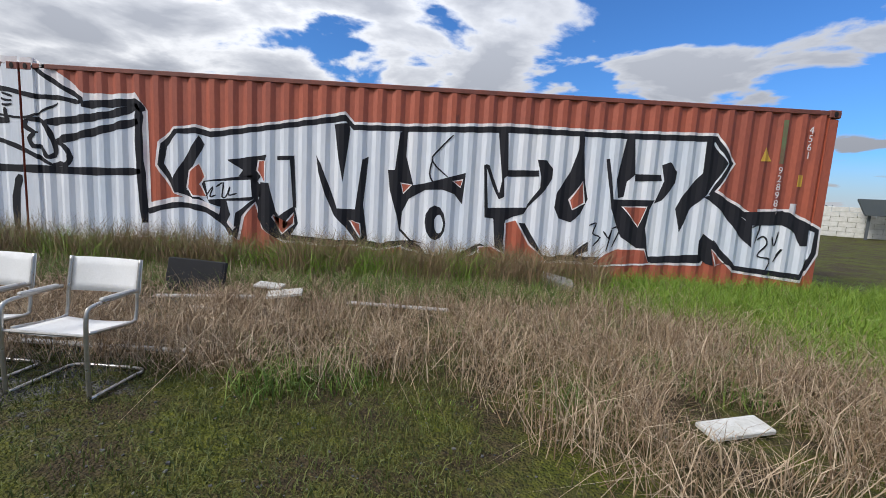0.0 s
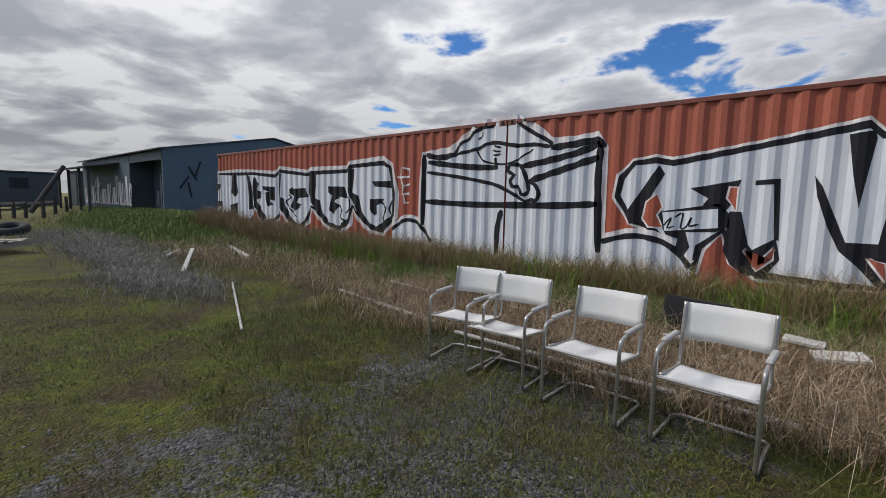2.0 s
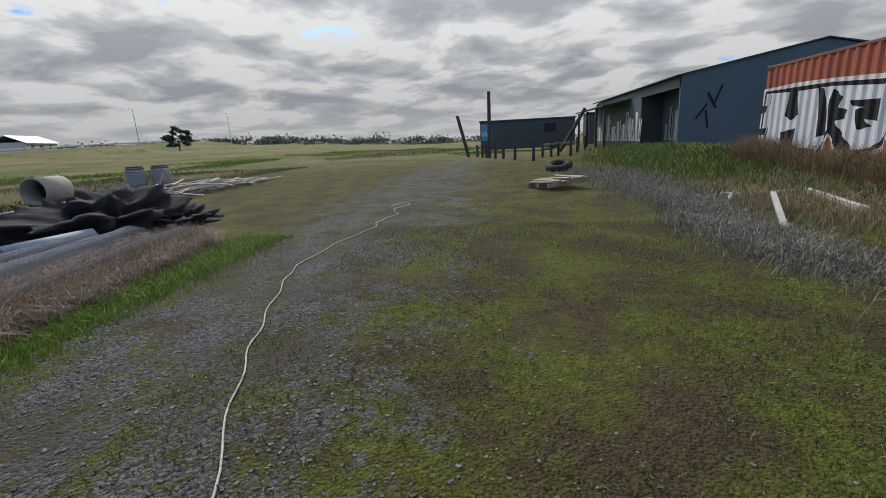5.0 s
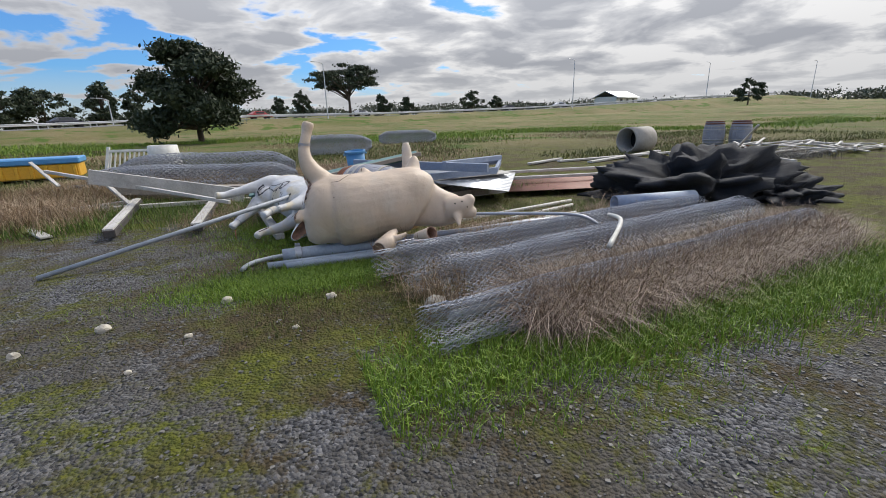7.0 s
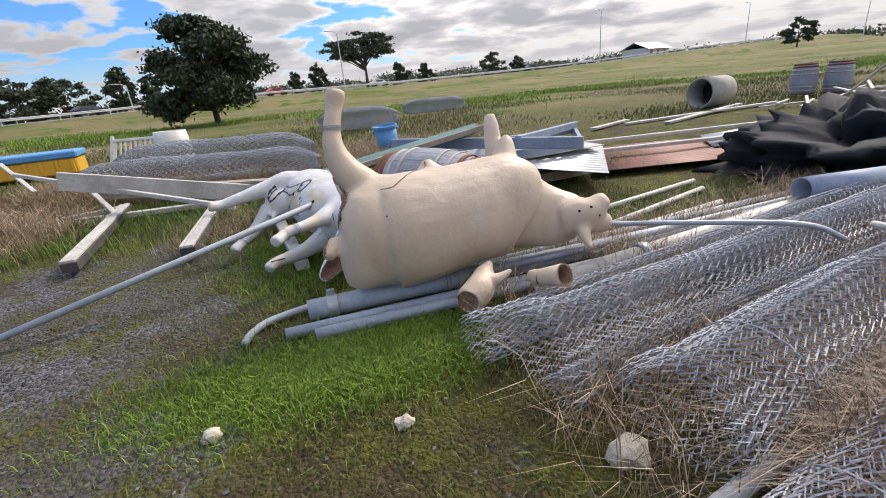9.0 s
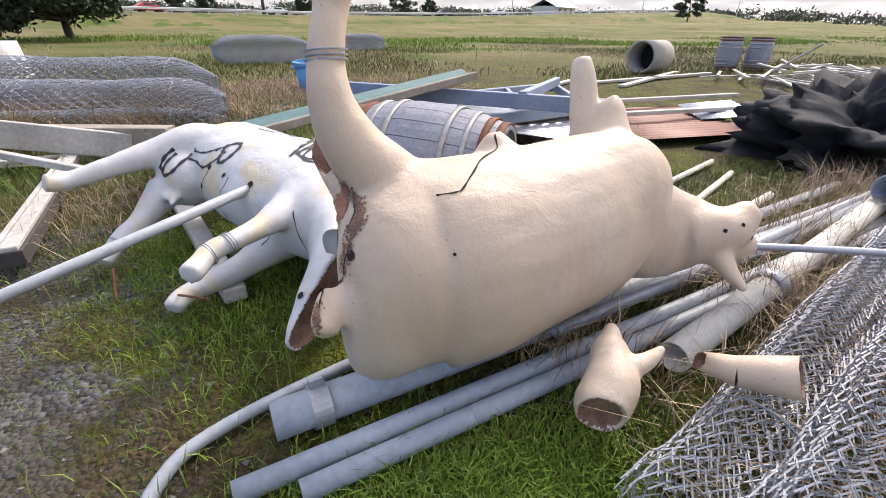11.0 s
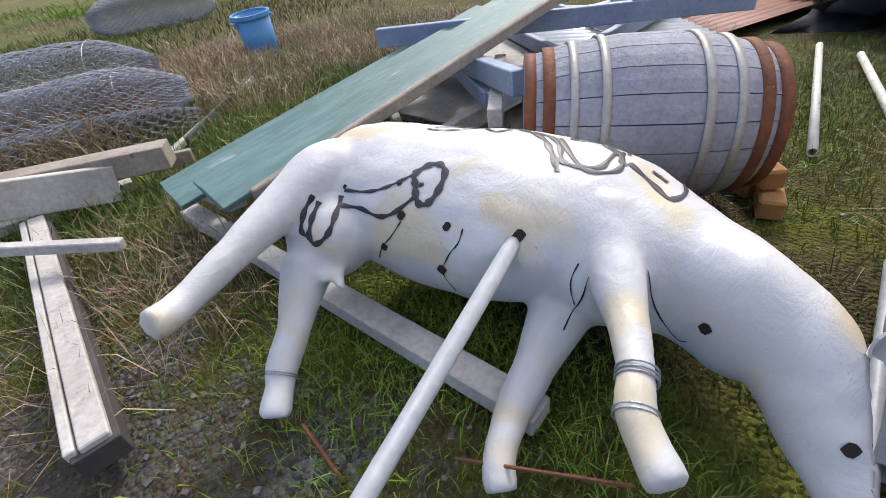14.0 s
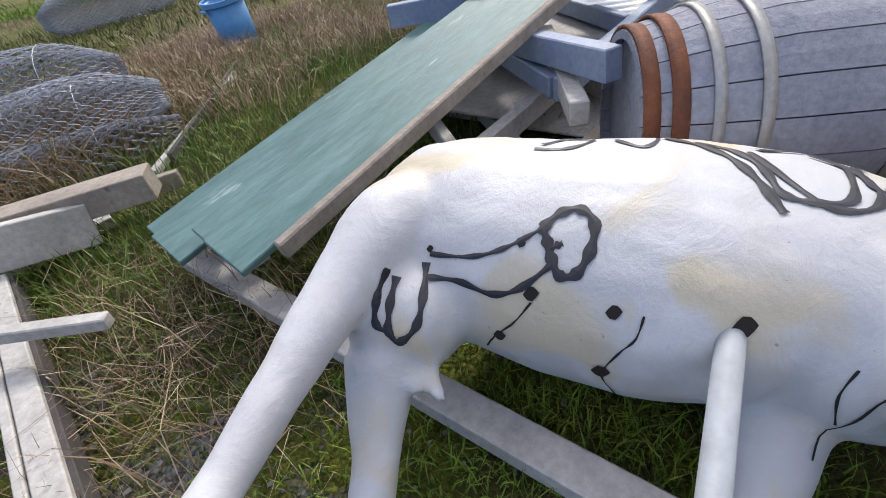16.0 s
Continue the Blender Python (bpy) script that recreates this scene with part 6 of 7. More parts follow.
bm = hollow([(0, 0, 0.0), (0, 0, 0.2), (0, 0, 0.55)], 0.24, 0.012, 24)
for v in bm.verts:
    k = 0.88 + 0.2 * v.co.z
    v.co.x *= k
    v.co.y *= k
part("tub", bm, M["blue"], bin_, smooth=True)
part("rim", hollow([(0, 0, 0.53), (0, 0, 0.58)], 0.262, 0.03, 24), M["blue"], bin_)
part("bottom", tube([(0, 0, 0.01), (0, 0, 0.03)], 0.205, 20), M["blue"], bin_)
for a in (0, 180):
    part("lug_handle", box((0.05, 0.12, 0.03), pose(0.27 * math.cos(radians(a)), 0.0, 0.50), 0.008), M["blue"], bin_)
# white tub, crate and the long yellow and blue tray
wt = thing("white_tub", "white plastic tub upside down in the grass", "tub", pose(-1.75, -19.6, 0.0))
bm = hollow([(0, 0, 0.0), (0, 0, 0.35), (0, 0, 0.72)], 0.50, 0.02, 20)
for v in bm.verts:
    v.co.x *= 1.0 - 0.22 * v.co.z
    v.co.y *= 1.0 - 0.22 * v.co.z
part("wall", bm, M["board"], wt, smooth=True)
part("rim", hollow([(0, 0, 0.0), (0, 0, 0.05)], 0.53, 0.03, 20), M["board"], wt)
crate = thing("slatted_crate", "white slatted crate frame tilted on the grass", "crate", pose(-0.7, -19.9, 0.30, 25, 0, -20))
for x in (-0.7, 0.7):
    part("post", box((0.09, 0.06, 0.85), pose(x, 0, 0.02), 0.006), M["board"], crate)
for z in (-0.3, 0.3):
    part("rail", box((1.4, 0.05, 0.08), pose(0, 0, z), 0.006), M["board"], crate)
for k in range(9):
    part("slat", box((0.05, 0.025, 0.56), pose(-0.6 + k * 0.15, 0, 0), 0.004), M["board"], crate)
tray = thing("long_plastic_tray", "long yellow ribbed tray with a blue rim", "tray", pose(3.4, -17.4, 0.05, 0, 0, 8))
part("body", box((7.0, 0.9, 0.36), pose(0, 0, 0.2), 0.03), M["yellow"], tray)
part("rim", box((7.1, 1.0, 0.16), pose(0, 0, 0.46), 0.03), M["blue"], tray, "blue plastic rim")
for k in range(24):
    part("rib", box((0.08, 0.05, 0.32), pose(-3.4 + k * 0.295, 0.47, 0.2), 0.01), M["yellow"], tray)

# black shade cloth heap
lump((-11.05, -7.85, 0.10), (1.45, 0.95, 0.58), 2.0, "cloth", "shade_cloth", "crumpled heap of black shade cloth on the grass", "cloth", 5, 0.62, 3.2)
lump((-11.95, -7.15, 0.05), (0.8, 0.5, 0.28), 5.0, "cloth", "shade_cloth", "low crumpled heap of black shade cloth", "cloth", 5, 0.62, 3.0)
# concrete pipe in the field
drain = thing("concrete_pipe", "short concrete drain pipe lying in the field", "pipe")
part("tube", hollow([(-16.1, -14.75, 0.42), (-17.1, -14.88, 0.42)], 0.42, 0.05, 32), M["concrete"], drain, smooth=True)
# disc added inside the pipe, its near-black colour standing in for shade
part("inner_shade_disc", tube([(-16.75, -14.835, 0.42), (-16.8, -14.84, 0.42)], 0.375, 28), M["cavity"], drain, "black disc that stands for the shade inside the pipe")
# scattered white battens
rng_ = random.Random(4)
for k in range(46):
    cx, cy = -19.5 + rng_.uniform(-3.2, 3.0), -11.6 + rng_.uniform(-1.3, 1.0)
    a = radians(rng_.gauss(20, 22))
    ln = rng_.uniform(0.7, 1.9)
    z = 0.06 + rng_.uniform(0, 0.28) * math.exp(-((cx + 19.5) / 2.2) ** 2)
    lone("white_batten", beam((cx - ln * math.cos(a), cy - ln * math.sin(a), z), (cx + ln * math.cos(a), cy + ln * math.sin(a), z + rng_.uniform(-0.05, 0.1)), 0.07, 0.035, 0.004), "timber_white", "thin white batten tossed on a scattered pile", "timber", "scattered battens")
plank((-18.2, -12.5, 0.05), (-16.8, -10.9, 0.9), 0.05, 0.05, "timber_white", "white batten sticking up from the scatter")
for a, b in (((-12.9, -12.6), (-17.0, -14.2)), ((-12.4, -13.3), (-17.6, -13.6)), ((-11.4, -13.2), (-12.9, -13.9))):
    plank((*a, 0.06), (*b, 0.06), 0.14, 0.05, "timber_white", "long pale plank lying in the field")

# pale rocks on the gravel


def rock(x, y, s, seed):
    bm = bmesh.new()
    bmesh.ops.create_icosphere(bm, subdivisions=2, radius=1.0)
    for v in bm.verts:
        k = 1 + 0.45 * noise.noise(v.co * 1.3 + Vector((seed, seed * 2.0, 0)))
        v.co = Vector((v.co.x * s * k, v.co.y * s * 0.8 * k, v.co.z * s * 0.75 * k))
    ob = lone("rock", bm, "rock", "pale angular rock on gravel", "rock", "pale rocks")
    ob.location = (x, y, s * 0.35)


for x, y, s in ((-4.44, -6.29, 0.045), (-5.19, -6.03, 0.04), (-5.87, -5.54, 0.08), (-3.70, -6.09, 0.045), (-4.25, -5.75, 0.025), (-4.0, -5.4, 0.02), (-4.9, -5.6, 0.022), (-3.3, -5.9, 0.03)):
    rock(x, y, s, x * 7.7)
M["stone_chip"] = blades("stone_chips", (0.035, 0.035, 0.038), (0.075, 0.073, 0.072), (0.17, 0.16, 0.14))


def loose_stones(n, seed, x0, x1, y0, y1, keep):
    """Broken stone chips, each a skewed block pressed into the ground."""
    rnd = np.random.default_rng(seed)
    x, y = rnd.uniform(x0, x1, n), rnd.uniform(y0, y1, n)
    ok = np.array([keep(float(a), float(b)) for a, b in zip(x, y)]) > rnd.uniform(0, 1, n)
    x, y = x[ok], y[ok]
    n = len(x)
    size = 0.003 + 0.0065 * rnd.uniform(0, 1, n) ** 3
    corner = np.array([(a, b, c) for c in (-1, 1) for a, b in ((-1, -1), (1, -1), (1, 1), (-1, 1))], float)
    v = corner[None] * size[:, None, None] * rnd.uniform(0.55, 1.25, (n, 8, 3)) * np.array((1.3, 1.0, 0.6))
    turn = rnd.uniform(0, 6.283, n)
    c, q = np.cos(turn)[:, None], np.sin(turn)[:, None]
    v = np.stack([v[..., 0] * c - v[..., 1] * q, v[..., 0] * q + v[..., 1] * c, v[..., 2]], -1)
    v += np.stack([x, y, size * 0.25 + np.array([ground_z(float(a), float(b)) for a, b in zip(x, y)])], 1)[:, None]
    quad = np.array([(3, 2, 1, 0), (4, 5, 6, 7), (0, 1, 5, 4), (1, 2, 6, 5), (2, 3, 7, 6), (3, 0, 4, 7)])
    f = (quad[None] + 8 * np.arange(n)[:, None, None]).reshape(-1, 4)
    ob = raw_mesh("gravel_stones", v.reshape(-1, 3).tolist(), f.tolist(), M["stone_chip"])
    return tagged(ob, "loose broken stones strewn over the gravel", "gravel", kind="stuff")


def stony(x, y):
    track = math.exp(-((y + 3.3) / 2.2) ** 2)
    lane = math.exp(-((x + 3.4) / 1.1) ** 2) * smooth01((-4.0 - y) / 1.0)
    return 0.06 + 0.94 * max(track, lane) * smooth01((noise.noise((x * 1.7, y * 1.7, 1.0)) + 0.45) / 0.6)


loose_stones(60000, 8, -10, 0.5, -9.6, 2.0, stony)
loose_stones(3000, 9, -6, 2, -1, 3, lambda x, y: 0.3)


def mesh_roll(a, b, r, seed, label, squash=0.8, layers=2, pitch=0.055, wire=0.0024):
    """Chain-link wire wound in layers about the line from a to b."""
    a, b = Vector(a), Vector(b)
    ax = b - a
    ln = ax.length
    t = ax.normalized()
    s = Vector((0, 0, 1)).cross(t).normalized()
    u = t.cross(s)
    verts, faces = [], []
    rnd = random.Random(seed)
    for layer in range(layers):
        rr = r * (1 - 0.16 * layer)
        count = max(8, int(2 * math.pi * rr / pitch))
        steps = int(ln / 0.03)
        turn = ln / rr
        ph = rnd.uniform(0, 6)
        for way in (-1, 1):
            for k in range(count):
                first = True
                for i in range(steps + 1):
                    f = i / steps
                    ang = ph + k * 2 * math.pi / count + way * f * turn * 0.9
                    zig = 0.012 * (1 if i % 2 else -1) * way
                    p0 = a + ax * f
                    wob = 1 + 0.14 * noise.noise((f * ln * 1.3, math.cos(ang) * 1.2 + seed, math.sin(ang) * 1.2)) + 0.05 * noise.noise((f * ln * 5, ang * 2, seed))
                    end = (1.0 + 0.10 * (f < 0.04)) if wire < 0.004 else 0.35 + 0.65 * math.sin(math.pi * min(0.5, min(f, 1 - f) * ln / 1.2))
                    p = p0 + t * zig + (s * math.cos(ang) + u * math.sin(ang) * squash) * rr * wob * end + u * 0.0
                    p.z = max(p.z, 0.01)
                    n = (s * math.cos(ang) + u * math.sin(ang)) * wire
                    side = (n.cross(t)).normalized() * wire
                    m0 = len(verts)
                    verts += [tuple(p + n), tuple(p - n * 0.5 + side), tuple(p - n * 0.5 - side)]
                    if not first:
                        for q in range(3):
                            faces.append((m0 - 3 + q, m0 - 3 + (q + 1) % 3, m0 + (q + 1) % 3, m0 + q))
                    first = False
    ob = thing("chain_link_roll", label, "fence roll", group="rolls of chain-link mesh")
    raw_mesh("wire_mesh", verts, faces, M["wire"], False, ob)
    for f in (0.12, 0.5, 0.88):
        c = a + ax * f
        part("tie_wire", tube([c + (s * math.cos(q) + u * math.sin(q) * squash) * r * 0.99 for q in np.linspace(0, 6.283, 25)], 0.003, 5), M["wire"], ob)
    return ob


mesh_roll((-5.62, -6.30, 0.13), (-9.3, -6.80, 0.18), 0.13, 1, "flattened roll of galvanised chain-link mesh on grass")
mesh_roll((-5.78, -6.03, 0.19), (-9.4, -6.45, 0.22), 0.20, 2, "roll of galvanised chain-link mesh on grass")
mesh_roll((-5.98, -5.50, 0.19), (-9.7, -6.05, 0.22), 0.21, 3, "roll of galvanised chain-link mesh full of dry grass")
mesh_roll((-5.80, -5.85, 0.08), (-7.8, -6.2, 0.10), 0.08, 4, "small squashed roll of chain-link mesh")
mesh_roll((-5.62, -4.98, 0.12), (-10.1, -5.62, 0.16), 0.16, 5, "roll of chain-link mesh overgrown with dry grass", 0.85, 2)
pipe((-5.85, -5.25, 0.05), (-7.4, -5.5, 0.06), 0.03, "pvc_white", "pale pipe sticking out of a mesh roll")
pipe((-6.35, -5.18, 0.05), (-8.0, -5.4, 0.06), 0.028, "pvc_white", "pale pipe sticking out of a mesh roll")
# the further rolls beyond the timber
mesh_roll((-5.30, -11.95, 0.10), (-1.0, -13.0, 0.12), 0.22, 6, "long roll of grey chain-link mesh sunk in weeds", 0.8, 2, 0.10, 0.0052)
mesh_roll((-5.35, -12.2, 0.28), (-1.5, -13.6, 0.28), 0.36, 7, "long roll of grey chain-link mesh sunk in weeds", 0.75, 2, 0.11, 0.0055)
mesh_roll((-5.35, -13.1, 0.40), (-1.8, -14.7, 0.38), 0.44, 8, "long roll of grey chain-link mesh sunk in weeds", 0.75, 2, 0.12, 0.006)
mesh_roll((-8.9, -21.3, 0.36), (-6.1, -22.0, 0.34), 0.55, 9, "grey mound of chain-link mesh in the field", 0.75, 2, 0.14, 0.009)
mesh_roll((-14.0, -27.4, 0.30), (-10.9, -28.4, 0.28), 0.55, 10, "grey mound of chain-link mesh in the field", 0.7, 2, 0.16, 0.011)

# ---- shed, portable building and stumps to the west ----


shed = thing("farm_shed", "blue-grey steel shed with a lean-to verandah and sprayed walls", "shed", pose(-33, 12, 0.4))
shed_inv = shed.matrix_world.inverted()


def shed_part(name, bm, mat, label=""):
    bmesh.ops.transform(bm, matrix=shed_inv, verts=bm.verts[:])
    return part(name, bm, M[mat], shed, label)


def gable(x, y0, y1, z0, eave, ridge, ym, th):
    bm = bmesh.new()
    rows = [[bm.verts.new((x + d, y, z)) for y, z in ((y0, z0), (y1, z0), (y1, eave), (ym, ridge), (y0, eave))] for d in (0, th)]
    bm.faces.new(rows[0][::-1])
    bm.faces.new(rows[1])
    for i in range(5):
        j = (i + 1) % 5
        bm.faces.new((rows[0][i], rows[0][j], rows[1][j], rows[1][i]))
    bmesh.ops.recalc_face_normals(bm, faces=bm.faces[:])
    return bm


shed_part("end_wall", gable(-25.5, 7.0, 18.2, 0.2, 3.55, 4.6, 12.6, 0.12), "shed", "plain blue-grey end wall")
shed_part("end_wall", gable(-41.2, 7.0, 18.2, 0.2, 3.45, 4.6, 12.6, 0.12), "shed")
shed_part("back_wall", box((15.8, 0.12, 3.3), pose(-33.4, 18.1, 1.85)), "shed")
shed_part("front_wall", box((10.6, 0.12, 3.3), pose(-35.8, 7.05, 1.85)), "shed", "pale sprayed front wall")
shed_part("bay_back_wall", box((5.0, 0.12, 3.3), pose(-28.0, 8.2, 1.85)), "shed", "dark recessed wall of an open bay")
shed_part("bay_side_wall", box((0.12, 1.2, 3.3), pose(-30.5, 7.6, 1.85)), "shed_dark")
shed_part("bay_header", box((5.2, 0.10, 0.45), pose(-28.0, 7.05, 3.28)), "shed", "corrugated header above the bay")
for y0, y1, z0, z1 in ((6.75, 12.62, 3.52, 4.66), (18.5, 12.58, 3.52, 4.66)):
    shed_part("roof_slope", beam((-33.4, y0, z0), (-33.4, y1, z1), 16.2, 0.06), "shed_dark", "dark ribbed roof slope")
shed_part("verandah_roof", beam((-36.6, 5.4, 2.85), (-36.6, 7.1, 3.15), 8.6, 0.07), "shed_dark", "flat dark lean-to roof")
for x in (-40.6, -37.6, -34.8, -32.6):
    shed_part("verandah_post", box((0.14, 0.14, 2.6), pose(x, 5.6, 1.5)), "dark_timber")
rng_ = random.Random(21)
for k in range(22):
    x = -40.4 + k * 0.62
    deep = x > -30.4
    h, w = rng_.uniform(0.8, 1.7), rng_.uniform(0.3, 0.5)
    shed_part("sprayed_letter", box((w, 0.012, h), pose(x, (8.13 if deep else 6.98), 0.75 + h / 2, 0, rng_.uniform(-8, 8), 0)), "spray_halo" if not deep else "rail", "pale sprayed letter")
    if k % 2 == 0:
        shed_part("sprayed_line", box((0.08, 0.012, h * 0.9), pose(x + 0.08, (8.115 if deep else 6.965), 0.8 + h / 2, 0, rng_.uniform(-14, 14), 0)), "spray_black")
tag_marks = [(-25.34, 7.9, 2.0, -35), (-25.34, 8.3, 2.45, 30), (-25.34, 8.55, 2.7, -20), (-25.34, 8.15, 1.65, 10)]
for x, y, z, a in tag_marks:
    shed_part("sprayed_line", box((0.012, 0.07, 0.75), pose(x, y, z, a, 0, 0)), "spray_black")

portable = thing("portable_building", "long low grey portable building with a sprayed end", "building", pose(-51, 3, 0.2))
pinv = portable.matrix_world.inverted()


def port_part(name, bm, mat, label=""):
    bmesh.ops.transform(bm, matrix=pinv, verts=bm.verts[:])
    return part(name, bm, M[mat], portable, label)


port_part("body", box((2.6, 9.2, 2.7), pose(-51.3, 2.4, 1.55), 0.03), "portable")
port_part("roof", box((2.8, 9.4, 0.12), pose(-51.3, 2.4, 2.96), 0.02), "shed_dark")
for k in range(30):
    port_part("cladding_rib", box((0.04, 0.12, 2.5), pose(-49.99, -1.9 + k * 0.3, 1.55), 0.006), "portable")
port_part("window", box((0.03, 1.1, 0.8), pose(-49.96, 4.6, 2.1)), "glass", "dark window")
port_part("sprayed_panel", box((0.02, 1.0, 1.6), pose(-49.95, -1.6, 1.9)), "blue", "blue and white sprayed panel")
for k in range(5):
    port_part("sprayed_line", box((0.02, 0.10, 0.5), pose(-49.93, -1.95 + 0.18 * k, 1.7 + 0.1 * (k % 2), 25 * (-1) ** k)), "spray_halo")
annex = thing("portable_building", "grey-green portable hut beside a longer one", "building", pose(-47, 9, 0.3))
part("body", box((2.4, 3.2, 2.7), pose(0, 0, 1.35), 0.03), M["portable"], annex)
part("roof", box((2.6, 3.4, 0.1), pose(0, 0, 2.75), 0.02), M["shed_dark"], annex)
part("door", box((0.03, 0.9, 1.95), pose(1.22, 0.4, 1.05), 0.01), M["shed_dark"], annex, "dark closed door")


def stump(a, b, r, label, name="fence_post"):
    bm = bmesh.new()
    add_tube(bm, [a, Vector(a).lerp(Vector(b), 0.5) + Vector((0.02, 0.01, 0)), b], [r, r * 0.95, r * 0.85], 9)
    return lone(name, bm, "dark_timber", label, "post", "dark fence posts")


stump((-35.3, -1.3, 0), (-35.6, -1.25, 4.35), 0.13, "tall dark timber pole standing slightly askew", "timber_pole")
stump((-39.3, -2.9, 0), (-39.6, -3.7, 3.1), 0.14, "dark timber post leaning over", "timber_pole")
stump((-36.6, 3.6, 0.2), (-36.9, 5.3, 3.0), 0.14, "dark timber post leaning over", "timber_pole")
for x, y, h in ((-38.4, -2.2, 0.9), (-37.2, -1.8, 0.95), (-36.0, -1.5, 0.9), (-34.4, -0.9, 1.0), (-33.6, -0.4, 0.9), (-31.0, 0.2, 0.9), (-29.2, 1.1, 1.1), (-33.0, 2.0, 0.8), (-33.6, 2.6, 0.9), (-34.0, 3.1, 0.8), (-34.6, 4.4, 0.95), (-35.2, 5.0, 0.9), (-32.4, 3.6, 0.9)):
    stump((x, y, ground_z(x, y) - 0.1), (x + 0.04, y, ground_z(x, y) + h), 0.09, "short dark fence post")
for a, b in (((-33.0, 2.0, 0.75), (-34.0, 3.1, 0.8)), ((-34.0, 3.1, 0.75), (-34.6, 4.4, 0.85))):
    lone("fence_rail", beam(a, b, 0.08, 0.12), "timber", "weathered rail between short posts", "rail")
pal = thing("pallet_stack", "broken grey pallet collapsed on the yard", "pallet", pose(-15.8, 0.45, 0.1, 6, -4, 24))
for k in range(7):
    part("board", box((1.1, 0.11, 0.03), pose(0.03 * (k % 3), -0.45 + k * 0.15, 0.12 + 0.02 * (k % 2), 3 * (k % 2), 2 * (k % 3), 4 * (k % 2)), 0.004), M["timber"], pal)
for x in (-0.5, 0, 0.5):
    part("bearer", box((0.09, 1.1, 0.1), pose(x, 0, 0.04), 0.004), M["timber"], pal)
tyre = tube([(0.36 * math.cos(a), 0.36 * math.sin(a), 0) for a in np.linspace(0, 2 * math.pi, 29)], 0.15, 12)
bmesh.ops.transform(tyre, matrix=pose(-21.6, 1.35, 0.17, 14, 8, 30), verts=tyre.verts[:])
lone("tyre", tyre, "tyre", "old black tyre lying in the weeds", "tyre", "", True)

# white block wall and a dark bin beyond the end of the containers
wall = thing("block_wall", "low white block wall beyond the containers", "wall", pose(24.5, 26.5, 0, 0, 0, -42))
for r in range(6):
    for k in range(22):
        part("block", box((0.78, 0.3, 0.29), pose(-8.6 + k * 0.8 + 0.4 * (r % 2), 0, 0.15 + r * 0.3), 0.012), M["board"], wall)
skip = thing("tipper_bin", "dark steel tipper bin above the white wall", "bin", pose(24.6, 24.0, 1.35, 0, 0, -42))
bm = box((2.6, 1.6, 0.9), pose(0, 0, 0.45), 0.02)
for v in bm.verts:
    if v.co.z < 0.3:
        v.co.x *= 0.7
part("hopper", bm, M["shed_dark"], skip)
for x in (-0.7, 0.7):
    part("leg", box((0.12, 0.9, 1.4), pose(x, 0, -0.7)), M["shed_dark"], skip)

# ---- road, lamps, cars ----
ROAD = []
for bearing, d, z in ((236, 78, -0.2), (222, 76, -0.15), (210, 80, -0.1), (198, 86, 0.0), (187, 93, 0.15), (177, 101, 0.25), (167, 110, 0.7), (158, 120, 1.4), (149, 132, 2.3), (140, 146, 3.4), (132, 165, 4.4), (125, 190, 5.2)):
    a = radians(bearing)
    ROAD.append(Vector((-4.9 - math.sin(a) * d, -3.0 + math.cos(a) * d, z)))
for p in ROAD:
    p.z = max(p.z, ground_z(p.x, p.y) + 0.9)
road_line = curve_pts(ROAD, 6)


def strip(line, offs):
    """Cross-section offs (out, up) carried along line."""
    bm = bmesh.new()
    rows = []
    for i, p in enumerate(line):
        t = line[min(i + 1, len(line) - 1)] - line[max(i - 1, 0)]
        n = Vector((t.y, -t.x, 0)).normalized()
        rows.append([bm.verts.new(p + n * o + Vector((0, 0, u))) for o, u in offs])
    for a, b in zip(rows, rows[1:]):
        for k in range(len(offs) - 1):
            bm.faces.new((a[k], a[k + 1], b[k + 1], b[k]))
    bmesh.ops.recalc_face_normals(bm, faces=bm.faces[:])
    for f in bm.faces:
        f.normal_update()
    if sum(f.normal.z for f in bm.faces) < 0:
        bmesh.ops.reverse_faces(bm, faces=bm.faces[:])
    return bm


lone("road_bank", strip(road_line, [(-30, -2.5), (-8, 0.25), (8, 0.25), (16, -0.6), (24, -2.5)]), ground.data.materials[0], "grassy bank that carries the highway", "bank", kind="structure")
lone("road", strip(road_line, [(-6.5, 0.28), (-6.4, 0.34), (6.4, 0.34), (6.5, 0.28)]), "asphalt", "grey highway across the fields", "road", kind="structure")
for off in (-7.0, 7.0):
    gr = thing("guard_rail", "galvanised guard rail along the highway", "guard rail")
    part("beam", strip(road_line, [(off, 0.72), (off + 0.05, 0.78), (off + 0.02, 0.88), (off + 0.05, 0.98), (off, 1.04)]), M["rail"], gr)
    for i in range(0, len(road_line) - 1, 2):
        p = road_line[i]
        t = (road_line[i + 1] - p).normalized()
        n = Vector((t.y, -t.x, 0))
        q_ = p + n * (off - 0.1)
        part("post", box((0.12, 0.12, 0.9), pose(q_.x, q_.y, q_.z + 0.65)), M["rail"], gr)


